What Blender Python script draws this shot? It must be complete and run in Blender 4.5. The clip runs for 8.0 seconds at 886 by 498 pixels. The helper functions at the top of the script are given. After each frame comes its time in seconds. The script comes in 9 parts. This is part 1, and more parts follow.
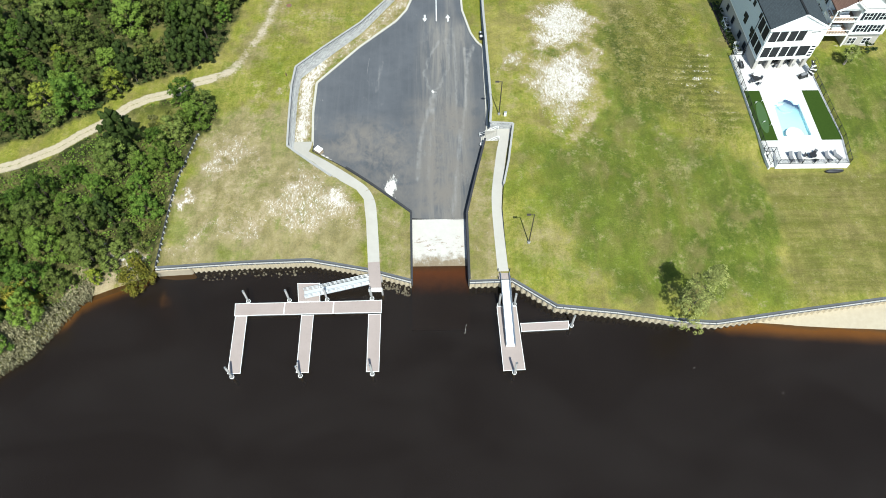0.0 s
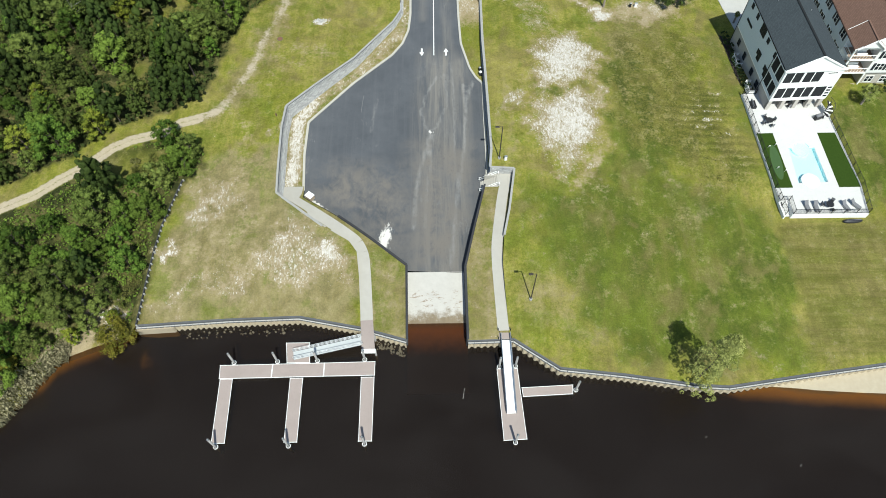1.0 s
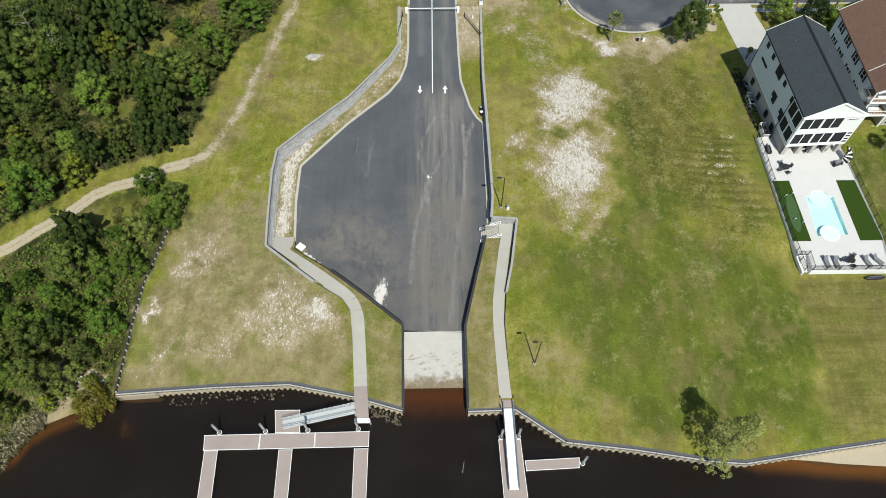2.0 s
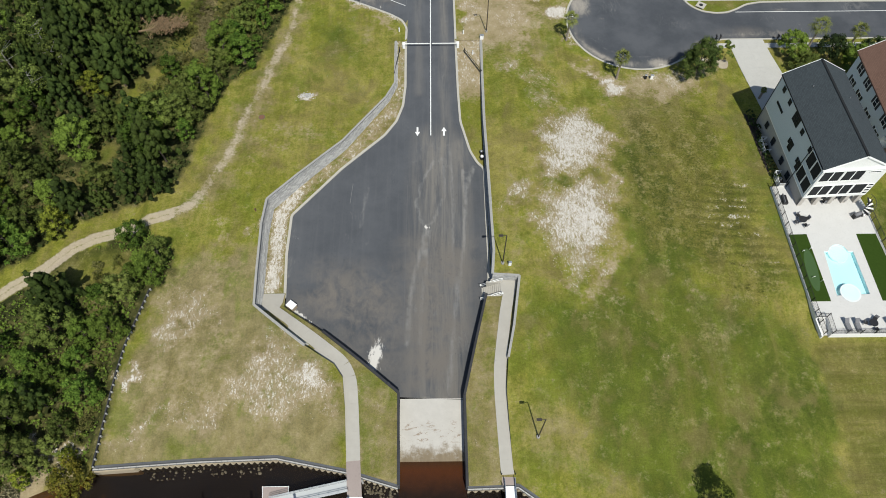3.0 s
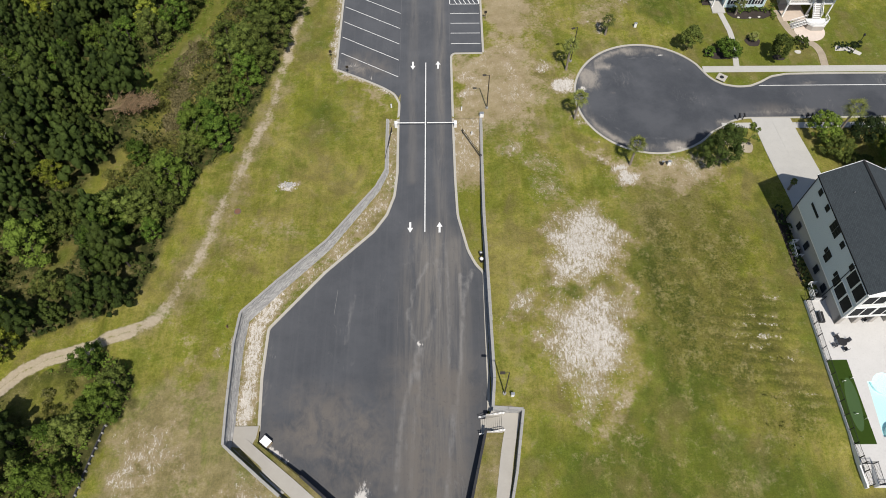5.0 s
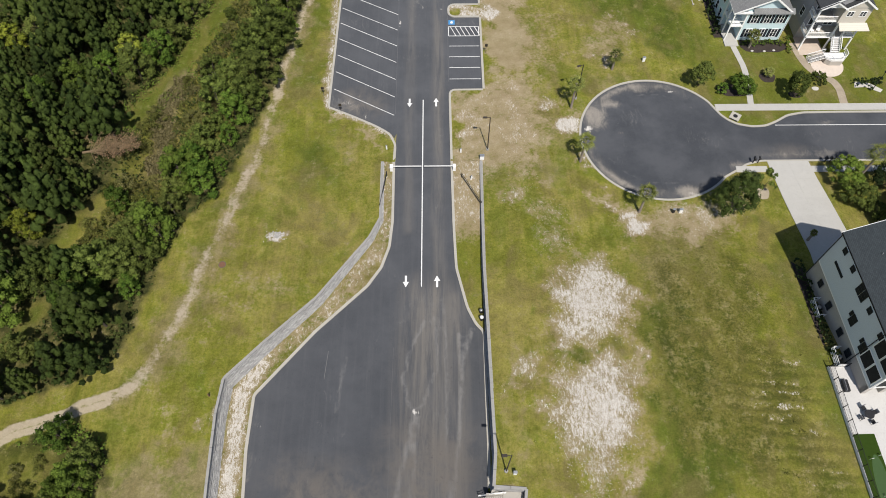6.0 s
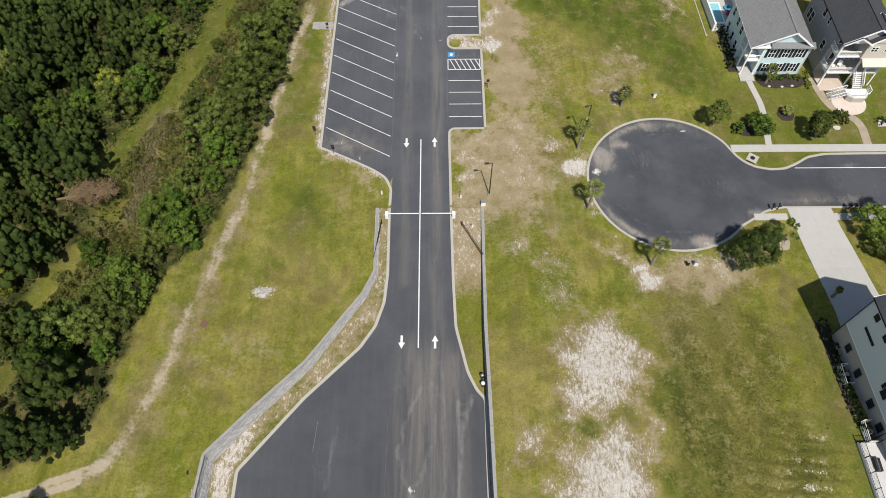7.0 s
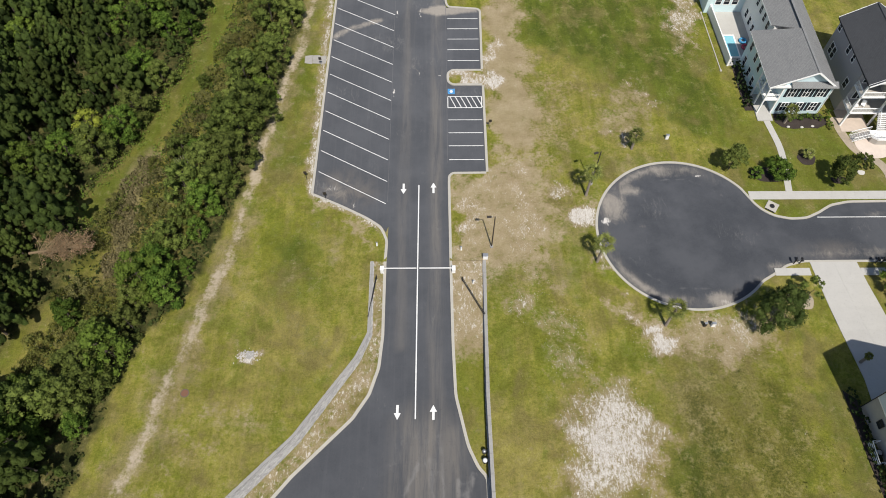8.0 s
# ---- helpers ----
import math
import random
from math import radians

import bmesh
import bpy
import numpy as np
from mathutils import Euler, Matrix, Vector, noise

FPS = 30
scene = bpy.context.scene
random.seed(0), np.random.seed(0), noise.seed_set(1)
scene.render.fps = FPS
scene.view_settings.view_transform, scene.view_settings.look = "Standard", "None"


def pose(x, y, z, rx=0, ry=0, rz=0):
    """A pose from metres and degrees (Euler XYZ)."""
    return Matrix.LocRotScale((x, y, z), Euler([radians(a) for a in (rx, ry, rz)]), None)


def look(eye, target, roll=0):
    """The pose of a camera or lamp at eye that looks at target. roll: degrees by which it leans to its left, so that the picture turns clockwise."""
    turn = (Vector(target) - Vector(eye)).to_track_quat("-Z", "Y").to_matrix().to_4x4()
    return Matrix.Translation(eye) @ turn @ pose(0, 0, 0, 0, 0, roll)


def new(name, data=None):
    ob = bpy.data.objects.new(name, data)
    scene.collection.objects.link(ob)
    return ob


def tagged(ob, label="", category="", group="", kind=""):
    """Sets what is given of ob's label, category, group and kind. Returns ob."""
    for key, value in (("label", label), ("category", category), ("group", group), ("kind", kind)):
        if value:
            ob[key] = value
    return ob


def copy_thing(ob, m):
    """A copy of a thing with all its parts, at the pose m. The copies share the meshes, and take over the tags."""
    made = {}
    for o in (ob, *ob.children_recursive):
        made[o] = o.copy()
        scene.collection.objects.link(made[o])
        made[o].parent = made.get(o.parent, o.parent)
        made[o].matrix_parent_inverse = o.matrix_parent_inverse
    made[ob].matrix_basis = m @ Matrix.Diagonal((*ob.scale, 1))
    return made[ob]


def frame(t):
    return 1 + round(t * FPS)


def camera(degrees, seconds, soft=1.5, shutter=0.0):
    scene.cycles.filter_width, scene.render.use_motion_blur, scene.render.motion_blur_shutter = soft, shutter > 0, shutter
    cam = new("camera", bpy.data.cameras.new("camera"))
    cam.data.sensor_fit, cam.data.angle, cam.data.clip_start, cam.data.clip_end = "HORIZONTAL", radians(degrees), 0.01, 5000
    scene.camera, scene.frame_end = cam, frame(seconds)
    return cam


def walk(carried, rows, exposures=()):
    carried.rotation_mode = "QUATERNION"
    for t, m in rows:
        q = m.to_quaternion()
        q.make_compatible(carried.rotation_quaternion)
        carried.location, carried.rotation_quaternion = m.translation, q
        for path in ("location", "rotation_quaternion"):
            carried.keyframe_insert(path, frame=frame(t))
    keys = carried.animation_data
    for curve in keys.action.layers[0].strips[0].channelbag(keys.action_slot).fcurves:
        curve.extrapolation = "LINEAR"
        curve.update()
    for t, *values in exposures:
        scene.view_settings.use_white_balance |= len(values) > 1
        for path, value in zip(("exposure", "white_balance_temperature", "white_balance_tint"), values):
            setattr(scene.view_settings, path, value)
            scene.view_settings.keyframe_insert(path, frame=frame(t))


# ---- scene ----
cam = camera(66.2, 8.0, soft=0.95)
PATH = [
    (0, -0.186, -108.144, 93.544, -59.395, -0.203, -0.698),
    (0.5, 0.181, -102.962, 93.341, -59.456, -0.198, -0.681),
    (1, 0.433, -97.732, 93.039, -59.507, -0.189, -0.667),
    (1.5, 0.628, -92.488, 92.723, -59.548, -0.175, -0.654),
    (3, 1.207, -76.840, 91.966, -59.619, -0.110, -0.624),
    (3.5, 1.442, -71.673, 91.740, -59.627, -0.083, -0.615),
    (4, 1.696, -66.526, 91.470, -59.628, -0.053, -0.608),
    (4.5, 1.959, -61.391, 91.111, -59.623, -0.021, -0.601),
    (6, 2.660, -45.981, 89.205, -59.572, 0.078, -0.580),
    (6.5, 2.829, -40.825, 88.288, -59.545, 0.112, -0.574),
    (7, 2.960, -35.662, 87.301, -59.514, 0.145, -0.566),
    (7.5, 3.064, -30.504, 86.348, -59.480, 0.176, -0.558),
    (8, 3.163, -25.369, 85.582, -59.443, 0.206, -0.550),
]
walk(cam, [(t, pose(x, y, z, 90 + pitch, 0, yaw) @ pose(0, 0, 0, 0, 0, roll)) for t, x, y, z, pitch, roll, yaw in PATH],
     exposures=[(0.0, 0.74, 6000, 1), (0.5, 0.61, 6060, 0), (1.0, 0.46, 6140, 1), (1.7, 0.28, 6280, 3), (3.5, 0.06, 6420, 7), (5.0, 0.06, 6550, 11), (8.0, 0.12, 6550, 11)])

# ---- light ----
SUN_TO = Vector((0.118, -0.51, 0.852))           # towards the sun
world = bpy.data.worlds.new("sky")
scene.world = world
world.use_nodes = True
wn, wl = world.node_tree.nodes, world.node_tree.links
sky = wn.new("ShaderNodeTexSky")
sky.sky_type, sky.sun_disc = "NISHITA", False
sky.sun_elevation, sky.sun_rotation = math.asin(SUN_TO.normalized().z), math.atan2(SUN_TO.x, SUN_TO.y)
wl.new(sky.outputs[0], wn["Background"].inputs[0])
wn["Background"].inputs[1].default_value = 0.09
sun = new("sun", bpy.data.lights.new("sun", "SUN"))
sun.data.energy, sun.data.angle, sun.data.color = 4.8, radians(0.6), (1.0, 0.955, 0.88)
sun.matrix_world = look(SUN_TO * 150, (0, 0, 0))

# ---- materials ----
def rgb(c):
    return (c[0], c[1], c[2], 1.0)


class Nodes:
    """Short words for building a node material."""

    def __init__(self, name, rough=0.8, metal=0.0, spec=0.3):
        self.mat = bpy.data.materials.new(name)
        self.mat.use_nodes = True
        self.n, self.l = self.mat.node_tree.nodes, self.mat.node_tree.links
        self.bsdf = self.n["Principled BSDF"]
        self.bsdf.inputs["Roughness"].default_value = rough
        self.bsdf.inputs["Metallic"].default_value = metal
        self.bsdf.inputs["Specular IOR Level"].default_value = spec
        self.pos = self.n.new("ShaderNodeNewGeometry").outputs["Position"]

    def put(self, socket, value):
        if isinstance(value, bpy.types.NodeSocket):
            self.l.new(value, socket)
        elif isinstance(value, (tuple, list)) and socket.type == "RGBA":
            socket.default_value = rgb(value)
        else:
            socket.default_value = value

    def noise(self, scale, detail=3.0, rough=0.55, stretch=None, warp=0.0):
        vec = self.pos
        if stretch:
            m = self.n.new("ShaderNodeMapping")
            m.inputs["Scale"].default_value = stretch
            self.l.new(vec, m.inputs[0])
            vec = m.outputs[0]
        t = self.n.new("ShaderNodeTexNoise")
        t.inputs["Scale"].default_value, t.inputs["Detail"].default_value = scale, detail
        t.inputs["Roughness"].default_value, t.inputs["Distortion"].default_value = rough, warp
        self.l.new(vec, t.inputs["Vector"])
        return t.outputs["Fac"]

    def ramp(self, fac, lo, hi, a=0.0, b=1.0):
        r = self.n.new("ShaderNodeMapRange")
        r.interpolation_type = "SMOOTHSTEP"
        for k, v in zip(("Value", "From Min", "From Max", "To Min", "To Max"), (fac, lo, hi, a, b)):
            self.put(r.inputs[k], v)
        return r.outputs[0]

    def mix(self, fac, a, b, how="MIX"):
        m = self.n.new("ShaderNodeMix")
        m.data_type, m.blend_type = "RGBA", how
        self.put(m.inputs[0], fac)
        self.put(m.inputs[6], a)
        self.put(m.inputs[7], b)
        return m.outputs[2]

    def math(self, op, a, b=0.0, c=0.0):
        m = self.n.new("ShaderNodeMath")
        m.operation = op
        for i, v in enumerate((a, b, c)):
            self.put(m.inputs[i], v)
        return m.outputs[0]

    def axis(self, k):
        s = self.n.new("ShaderNodeSeparateXYZ")
        self.l.new(self.pos, s.inputs[0])
        return s.outputs[k]

    def attr(self, name):
        a = self.n.new("ShaderNodeAttribute")
        a.attribute_name = name
        return a.outputs["Fac"]

    def random(self):
        return self.n.new("ShaderNodeObjectInfo").outputs["Random"]

    def island(self):
        return self.n.new("ShaderNodeNewGeometry").outputs["Random Per Island"]

    def done(self, colour, bump=None, strength=0.3, distance=0.05, rough=None):
        self.put(self.bsdf.inputs["Base Color"], colour)
        if rough is not None:
            self.put(self.bsdf.inputs["Roughness"], rough)
        if bump is not None:
            b = self.n.new("ShaderNodeBump")
            b.inputs["Strength"].default_value, b.inputs["Distance"].default_value = strength, distance
            self.put(b.inputs["Height"], bump)
            self.l.new(b.outputs[0], self.bsdf.inputs["Normal"])
        return self.mat


def plain(name, colour, rough=0.7, metal=0.0, vary=0.12, scale=3.0, spec=0.3):
    """A material of one colour with soft wear at two scales."""
    k = Nodes(name, rough, metal, spec)
    dark = tuple(c * (1 - vary) for c in colour)
    light = tuple(min(1, c * (1 + vary)) for c in colour)
    c = k.mix(k.noise(scale, 4), dark, light)
    c = k.mix(k.ramp(k.noise(scale * 0.13, 2), 0.35, 0.7, 0, 0.5), c, tuple(v * (1 - vary * 1.3) for v in colour))
    return k.done(c, k.noise(scale * 9, 2), 0.15, 0.01)


def leafy(name, a, b, c=None):
    """Foliage: every tuft has its own shade, every leaf a little of its own, every plant its own hue."""
    k = Nodes(name, 0.7, 0, 0.1)
    tone = k.math("ADD", k.math("MULTIPLY", k.attr("tone"), 0.6), k.math("MULTIPLY", k.island(), 0.4))
    col = k.mix(k.math("POWER", tone, 1.25), a, b)
    col = k.mix(k.ramp(k.random(), 0.3, 1.0, 0.0, 0.55), col, c or b)
    col = k.mix(1.0, col, k.ramp(k.math("FRACT", k.math("MULTIPLY", k.random(), 7.31)), 0.0, 1.0, 0.70, 1.28), "MULTIPLY")
    grain = k.noise(4.5, 4, 0.75)
    col = k.mix(1.0, col, k.ramp(grain, 0.34, 0.66, 0.78, 1.22), "MULTIPLY")
    k.put(k.bsdf.inputs["Base Color"], col)
    b = k.n.new("ShaderNodeBump")
    b.inputs["Strength"].default_value, b.inputs["Distance"].default_value = 0.8, 0.22
    k.put(b.inputs["Height"], grain)
    k.l.new(b.outputs[0], k.bsdf.inputs["Normal"])
    t = k.n.new("ShaderNodeBsdfTranslucent")
    k.put(t.inputs[0], col)
    m = k.n.new("ShaderNodeMixShader")
    m.inputs[0].default_value = 0.08
    k.l.new(k.bsdf.outputs[0], m.inputs[1])
    k.l.new(t.outputs[0], m.inputs[2])
    k.l.new(m.outputs[0], k.n["Material Output"].inputs[0])
    return k.mat


def grass_material():
    k = Nodes("grass", 0.9, 0, 0.15)
    mul, add = (lambda p, q: k.math("MULTIPLY", p, q)), (lambda p, q: k.math("ADD", p, q))
    off = lambda f, w: k.math("MULTIPLY", k.math("SUBTRACT", f, 0.5), w)
    big, mid, fine, tiny = k.noise(0.05, 4), k.noise(0.35, 5, 0.65), k.noise(2.2, 5, 0.7), k.noise(9.0, 3, 0.7)
    tuft, mow = k.noise(1.1, 5, 0.75), k.noise(0.75, 4, 0.65, (1.0, 0.06, 1.0), 0.3)
    rake = k.noise(0.9, 4, 0.7, (0.10, 1.0, 1.0), 0.2)
    clump, broad = k.noise(3.4, 5, 0.8), k.noise(0.16, 5, 0.7)
    ragged = add(off(mid, 1.1), add(off(tuft, 0.9), off(mow, 0.4)))
    green = k.mix(k.ramp(fine, 0.3, 0.7), (0.124, 0.134, 0.015), (0.198, 0.198, 0.029))
    olive = k.mix(k.ramp(fine, 0.3, 0.7), (0.174, 0.157, 0.034), (0.258, 0.228, 0.062))
    col = k.mix(k.ramp(add(mul(big, 0.7), add(mul(broad, 0.6), mul(mow, 0.5))), 0.76, 1.05), green, olive)
    patch = k.noise(0.085, 6, 0.68, None, 0.6)
    col = k.mix(mul(k.ramp(add(patch, off(tuft, 0.25)), 0.50, 0.70), 0.62), col, k.mix(fine, (0.135, 0.108, 0.034), (0.200, 0.160, 0.064)))
    col = k.mix(mul(k.ramp(add(patch, off(tuft, 0.25)), 0.36, 0.48, 1.0, 0.0), 0.7), col, k.mix(fine, (0.088, 0.104, 0.012), (0.150, 0.162, 0.022)))
    lane = k.noise(0.30, 4, 0.6, (1.0, 0.30, 1.0), 0.5)
    lush = k.mix(k.ramp(add(mul(tuft, 0.55), mul(lane, 0.45)), 0.34, 0.64), (0.036, 0.058, 0.006), (0.098, 0.119, 0.015))
    lush = k.mix(mul(k.ramp(lane, 0.52, 0.70), 0.7), lush, k.mix(fine, (0.098, 0.092, 0.022), (0.160, 0.142, 0.042)))
    col = k.mix(mul(k.ramp(add(k.attr("lush"), mul(ragged, 0.9)), 0.25, 0.95), 0.92), col, lush)
    straw = k.mix(fine, (0.156, 0.126, 0.058), (0.245, 0.205, 0.110))
    col = k.mix(mul(k.ramp(add(k.attr("dry"), mul(ragged, 0.9)), 0.25, 0.95), 0.85), col, straw)
    scorch = k.noise(0.24, 4, 0.55, (1.0, 0.7, 1.0), 0.4)
    col = k.mix(mul(k.ramp(add(scorch, off(tuft, 0.2)), 0.50, 0.68), 0.6), col, k.mix(fine, (0.120, 0.100, 0.032), (0.190, 0.155, 0.064)))
    col = k.mix(mul(k.ramp(add(scorch, off(tuft, 0.2)), 0.32, 0.50, 1.0, 0.0), 0.6), col, k.mix(fine, (0.078, 0.104, 0.010), (0.130, 0.154, 0.018)))
    shag = add(tuft, add(off(clump, 0.7), off(tiny, 0.4)))
    mottle = k.mix(k.ramp(add(shag, off(lane, 0.8)), 0.34, 0.66), (0.042, 0.050, 0.008), (0.128, 0.116, 0.026))
    mottle = k.mix(mul(k.ramp(add(fine, off(mid, 0.9)), 0.48, 0.70), 0.6), mottle, (0.200, 0.168, 0.072))
    col = k.mix(mul(k.ramp(add(k.attr("mottle"), mul(add(ragged, off(broad, 1.6)), 0.8)), 0.15, 1.15), 0.8), col, mottle)
    stripe = k.mix(k.ramp(rake, 0.34, 0.66), (0.086, 0.086, 0.018), (0.145, 0.122, 0.043))
    col = k.mix(mul(k.attr("stripe"), 0.7), col, stripe)
    # Woodland floor: brown litter with the shade between trees mixed into its colour.
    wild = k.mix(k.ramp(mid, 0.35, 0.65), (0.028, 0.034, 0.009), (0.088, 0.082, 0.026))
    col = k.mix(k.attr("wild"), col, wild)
    dark = k.ramp(mul(fine, tuft), 0.26, 0.40)
    col = k.mix(mul(dark, 0.18), col, (0.050, 0.056, 0.012))
    pale = k.ramp(mul(k.noise(3.1, 5, 0.75), k.noise(0.7, 3, 0.6)), 0.29, 0.40)
    col = k.mix(mul(pale, 0.3), col, (0.25, 0.21, 0.105))
    col = k.mix(1.0, col, k.ramp(clump, 0.34, 0.66, 0.87, 1.13), "MULTIPLY")
    col = k.mix(1.0, col, k.ramp(add(mul(mid, 0.75), mul(mow, 0.25)), 0.36, 0.64, 0.84, 1.16), "MULTIPLY")
    speck = k.ramp(add(tiny, off(k.noise(28, 2, 0.6), 0.7)), 0.30, 0.70, 0.86, 1.14)
    col = k.mix(1.0, col, speck, "MULTIPLY")
    # ploughed rows, half grown over
    wave = k.math("SINE", add(mul(add(k.axis(1), mul(k.axis(0), 0.10)), 3.9), add(mul(mid, 9.0), mul(tuft, 6.0))))
    furrow = mul(k.attr("rows"), k.ramp(add(wave, add(off(tuft, 5.0), off(broad, 6.0))), 0.4, 1.9))
    col = k.mix(mul(mul(k.attr("rows"), k.ramp(add(wave, off(fine, 3.0)), -0.9, 0.3, 1.0, 0.0)), 0.5), col, (0.046, 0.050, 0.010))
    fibre = k.noise(3.2, 4, 0.75, (1.0, 0.45, 1.0), 0.6)
    sand = k.mix(k.ramp(add(tiny, off(fibre, 0.8)), 0.25, 0.75), (0.33, 0.295, 0.24), (0.62, 0.59, 0.545))
    s = add(k.attr("sand"), add(add(off(fibre, 2.0), off(mid, 0.8)), off(tiny, 1.0)))
    s = add(s, mul(furrow, 0.54))
    soil = k.mix(tiny, (0.215, 0.165, 0.095), (0.31, 0.25, 0.16))
    col = k.mix(mul(k.ramp(add(k.attr("sand"), add(off(tuft, 1.1), off(mid, 0.9))), 0.10, 0.5), 0.72), col, soil)
    bare = k.ramp(add(k.attr("bare"), add(add(off(tuft, 0.9), off(mid, 0.9)), off(fine, 0.6))), 0.25, 0.8)
    col = k.mix(mul(bare, 0.85), col, k.mix(k.ramp(add(mul(tiny, 0.5), mul(mid, 0.5)), 0.3, 0.7), (0.225, 0.172, 0.095), (0.36, 0.295, 0.19)))
    col = k.mix(mul(k.ramp(s, 0.42, 0.80), 0.95), col, sand)
    track = k.mix(fine, (0.32, 0.26, 0.185), (0.50, 0.43, 0.335))
    col = k.mix(mul(k.ramp(add(k.attr("track"), add(off(fine, 0.6), off(tuft, 0.6))), 0.22, 0.80), 0.85), col, track)
    bump = add(fine, mul(tiny, 0.6))
    return k.done(col, bump, 0.8, 0.16)


def asphalt_material():
    k = Nodes("asphalt", 0.82, 0, 0.3)
    k.bsdf.inputs["Diffuse Roughness"].default_value = 1.0
    col = k.mix(k.ramp(k.noise(0.12, 5, 0.65), 0.35, 0.65), (0.042, 0.047, 0.056), (0.070, 0.075, 0.085))
    col = k.mix(k.ramp(k.noise(6, 4, 0.7), 0.35, 0.75, 0, 0.35), col, (0.080, 0.081, 0.084))
    return k, col


def lot_material():
    k, col = asphalt_material()
    mul, add = (lambda p, q: k.math("MULTIPLY", p, q)), (lambda p, q: k.math("ADD", p, q))
    off = lambda f, w: k.math("MULTIPLY", k.math("SUBTRACT", f, 0.5), w)
    col = k.mix(mul(k.attr("lane"), 0.3), col, (0.088, 0.092, 0.100))
    streak = k.noise(0.8, 5, 0.7, (1.0, 0.07, 1.0), 0.5)
    long_mark = k.noise(1.6, 4, 0.7, (1.0, 0.03, 1.0), 0.2)
    cloud, scuff = k.noise(0.16, 6, 0.66), k.noise(1.2, 6, 0.8, (1.0, 0.35, 1.0), 1.5)
    wisp = k.noise(0.55, 6, 0.72, (1.0, 0.6, 1.0), 0.9)
    col = k.mix(mul(k.ramp(long_mark, 0.46, 0.72, 0, 0.3), k.attr("lane")), col, (0.094, 0.097, 0.104))
    col = k.mix(mul(k.attr("dust"), k.ramp(streak, 0.30, 0.66)), col, (0.150, 0.140, 0.128))
    col = k.mix(mul(k.ramp(add(k.attr("tyre"), add(off(streak, 0.5), off(scuff, 0.6))), 0.32, 1.0), 0.75), col, (0.215, 0.210, 0.204))
    col = k.mix(mul(k.attr("stain"), k.ramp(add(cloud, off(wisp, 0.7)), 0.30, 0.68)), col, (0.137, 0.124, 0.111))
    col = k.mix(mul(k.ramp(mul(scuff, k.noise(0.1, 3, 0.6)), 0.31, 0.44), 0.45), col, (0.17, 0.168, 0.165))
    col = k.mix(mul(k.ramp(k.noise(2.6, 4, 0.8), 0.58, 0.72), 0.3), col, (0.02, 0.02, 0.022))
    chalk = k.ramp(add(k.attr("chalk"), off(k.noise(1.6, 5, 0.75, (1.5, 0.6, 1), 0.6), 1.5)), 0.55, 0.82)
    col = k.mix(mul(chalk, 0.92), col, (0.55, 0.53, 0.50))
    haze = k.ramp(add(k.attr("silt"), add(off(wisp, 1.2), off(scuff, 0.5))), 0.25, 0.95)
    col = k.mix(mul(haze, 0.72), col, k.mix(k.noise(3, 3), (0.24, 0.215, 0.18), (0.36, 0.33, 0.29)))
    return k.done(col, k.noise(30, 2), 0.3, 0.01)


def concrete_material(name, a, b, joints=0.0):
    k = Nodes(name, 0.85, 0, 0.25)
    col = k.mix(k.noise(0.7, 5, 0.65), a, b)
    col = k.mix(k.ramp(k.noise(4, 4, 0.7), 0.5, 0.8, 0, 0.4), col, tuple(v * 0.7 for v in a))
    return k.done(col, k.noise(20, 2), 0.2, 0.01)


def ramp_material():
    k = Nodes("ramp_concrete", 0.8, 0, 0.3)
    n, z = k.noise(0.9, 5, 0.7), k.axis(2)
    col = k.mix(n, (0.35, 0.332, 0.30), (0.47, 0.448, 0.412))
    debris = k.noise(1.3, 5, 0.75, (0.6, 1.4, 1), 1.0)
    strewn = k.math("MULTIPLY", k.ramp(z, -0.95, -0.86), k.ramp(z, -0.74, -0.64, 1.0, 0.0))
    col = k.mix(k.math("MULTIPLY", k.math("MULTIPLY", k.ramp(debris, 0.55, 0.63), strewn), 0.8), col, (0.19, 0.135, 0.085))
    wet_sunk = k.ramp(k.math("ADD", z, k.math("MULTIPLY", n, 0.4)), -0.86, -0.70)
    col = k.mix(wet_sunk, k.mix(k.noise(0.8, 4, 0.7, (1.6, 0.3, 1)), (0.10, 0.075, 0.045), (0.26, 0.21, 0.14)), col)
    # Below the surface, light lost in the brown water is painted as orange-to-black.
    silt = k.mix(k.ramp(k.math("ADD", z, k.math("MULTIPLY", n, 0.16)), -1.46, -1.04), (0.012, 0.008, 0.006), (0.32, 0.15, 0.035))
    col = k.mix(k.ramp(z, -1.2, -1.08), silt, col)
    return k.done(col, k.noise(9, 3), 0.2, 0.01)


def bed_material():
    k = Nodes("river_sand", 0.9, 0, 0.2)
    d = k.math("ADD", k.axis(2), k.math("MULTIPLY", k.math("SUBTRACT", k.noise(0.25, 4, 0.6), 0.5), 0.22))
    sand = k.mix(k.noise(1.5, 4), (0.30, 0.255, 0.18), (0.39, 0.34, 0.255))
    # Depth tints the sand orange, then black, for light the water absorbs.
    silt = k.mix(k.ramp(d, -1.72, -1.14), (0.020, 0.014, 0.009), (0.54, 0.36, 0.09))
    col = k.mix(k.ramp(d, -1.22, -1.10), silt, sand)
    return k.done(k.mix(k.ramp(d, -2.5, -1.6), (0.012, 0.010, 0.009), col), k.noise(6, 3), 0.2, 0.02)


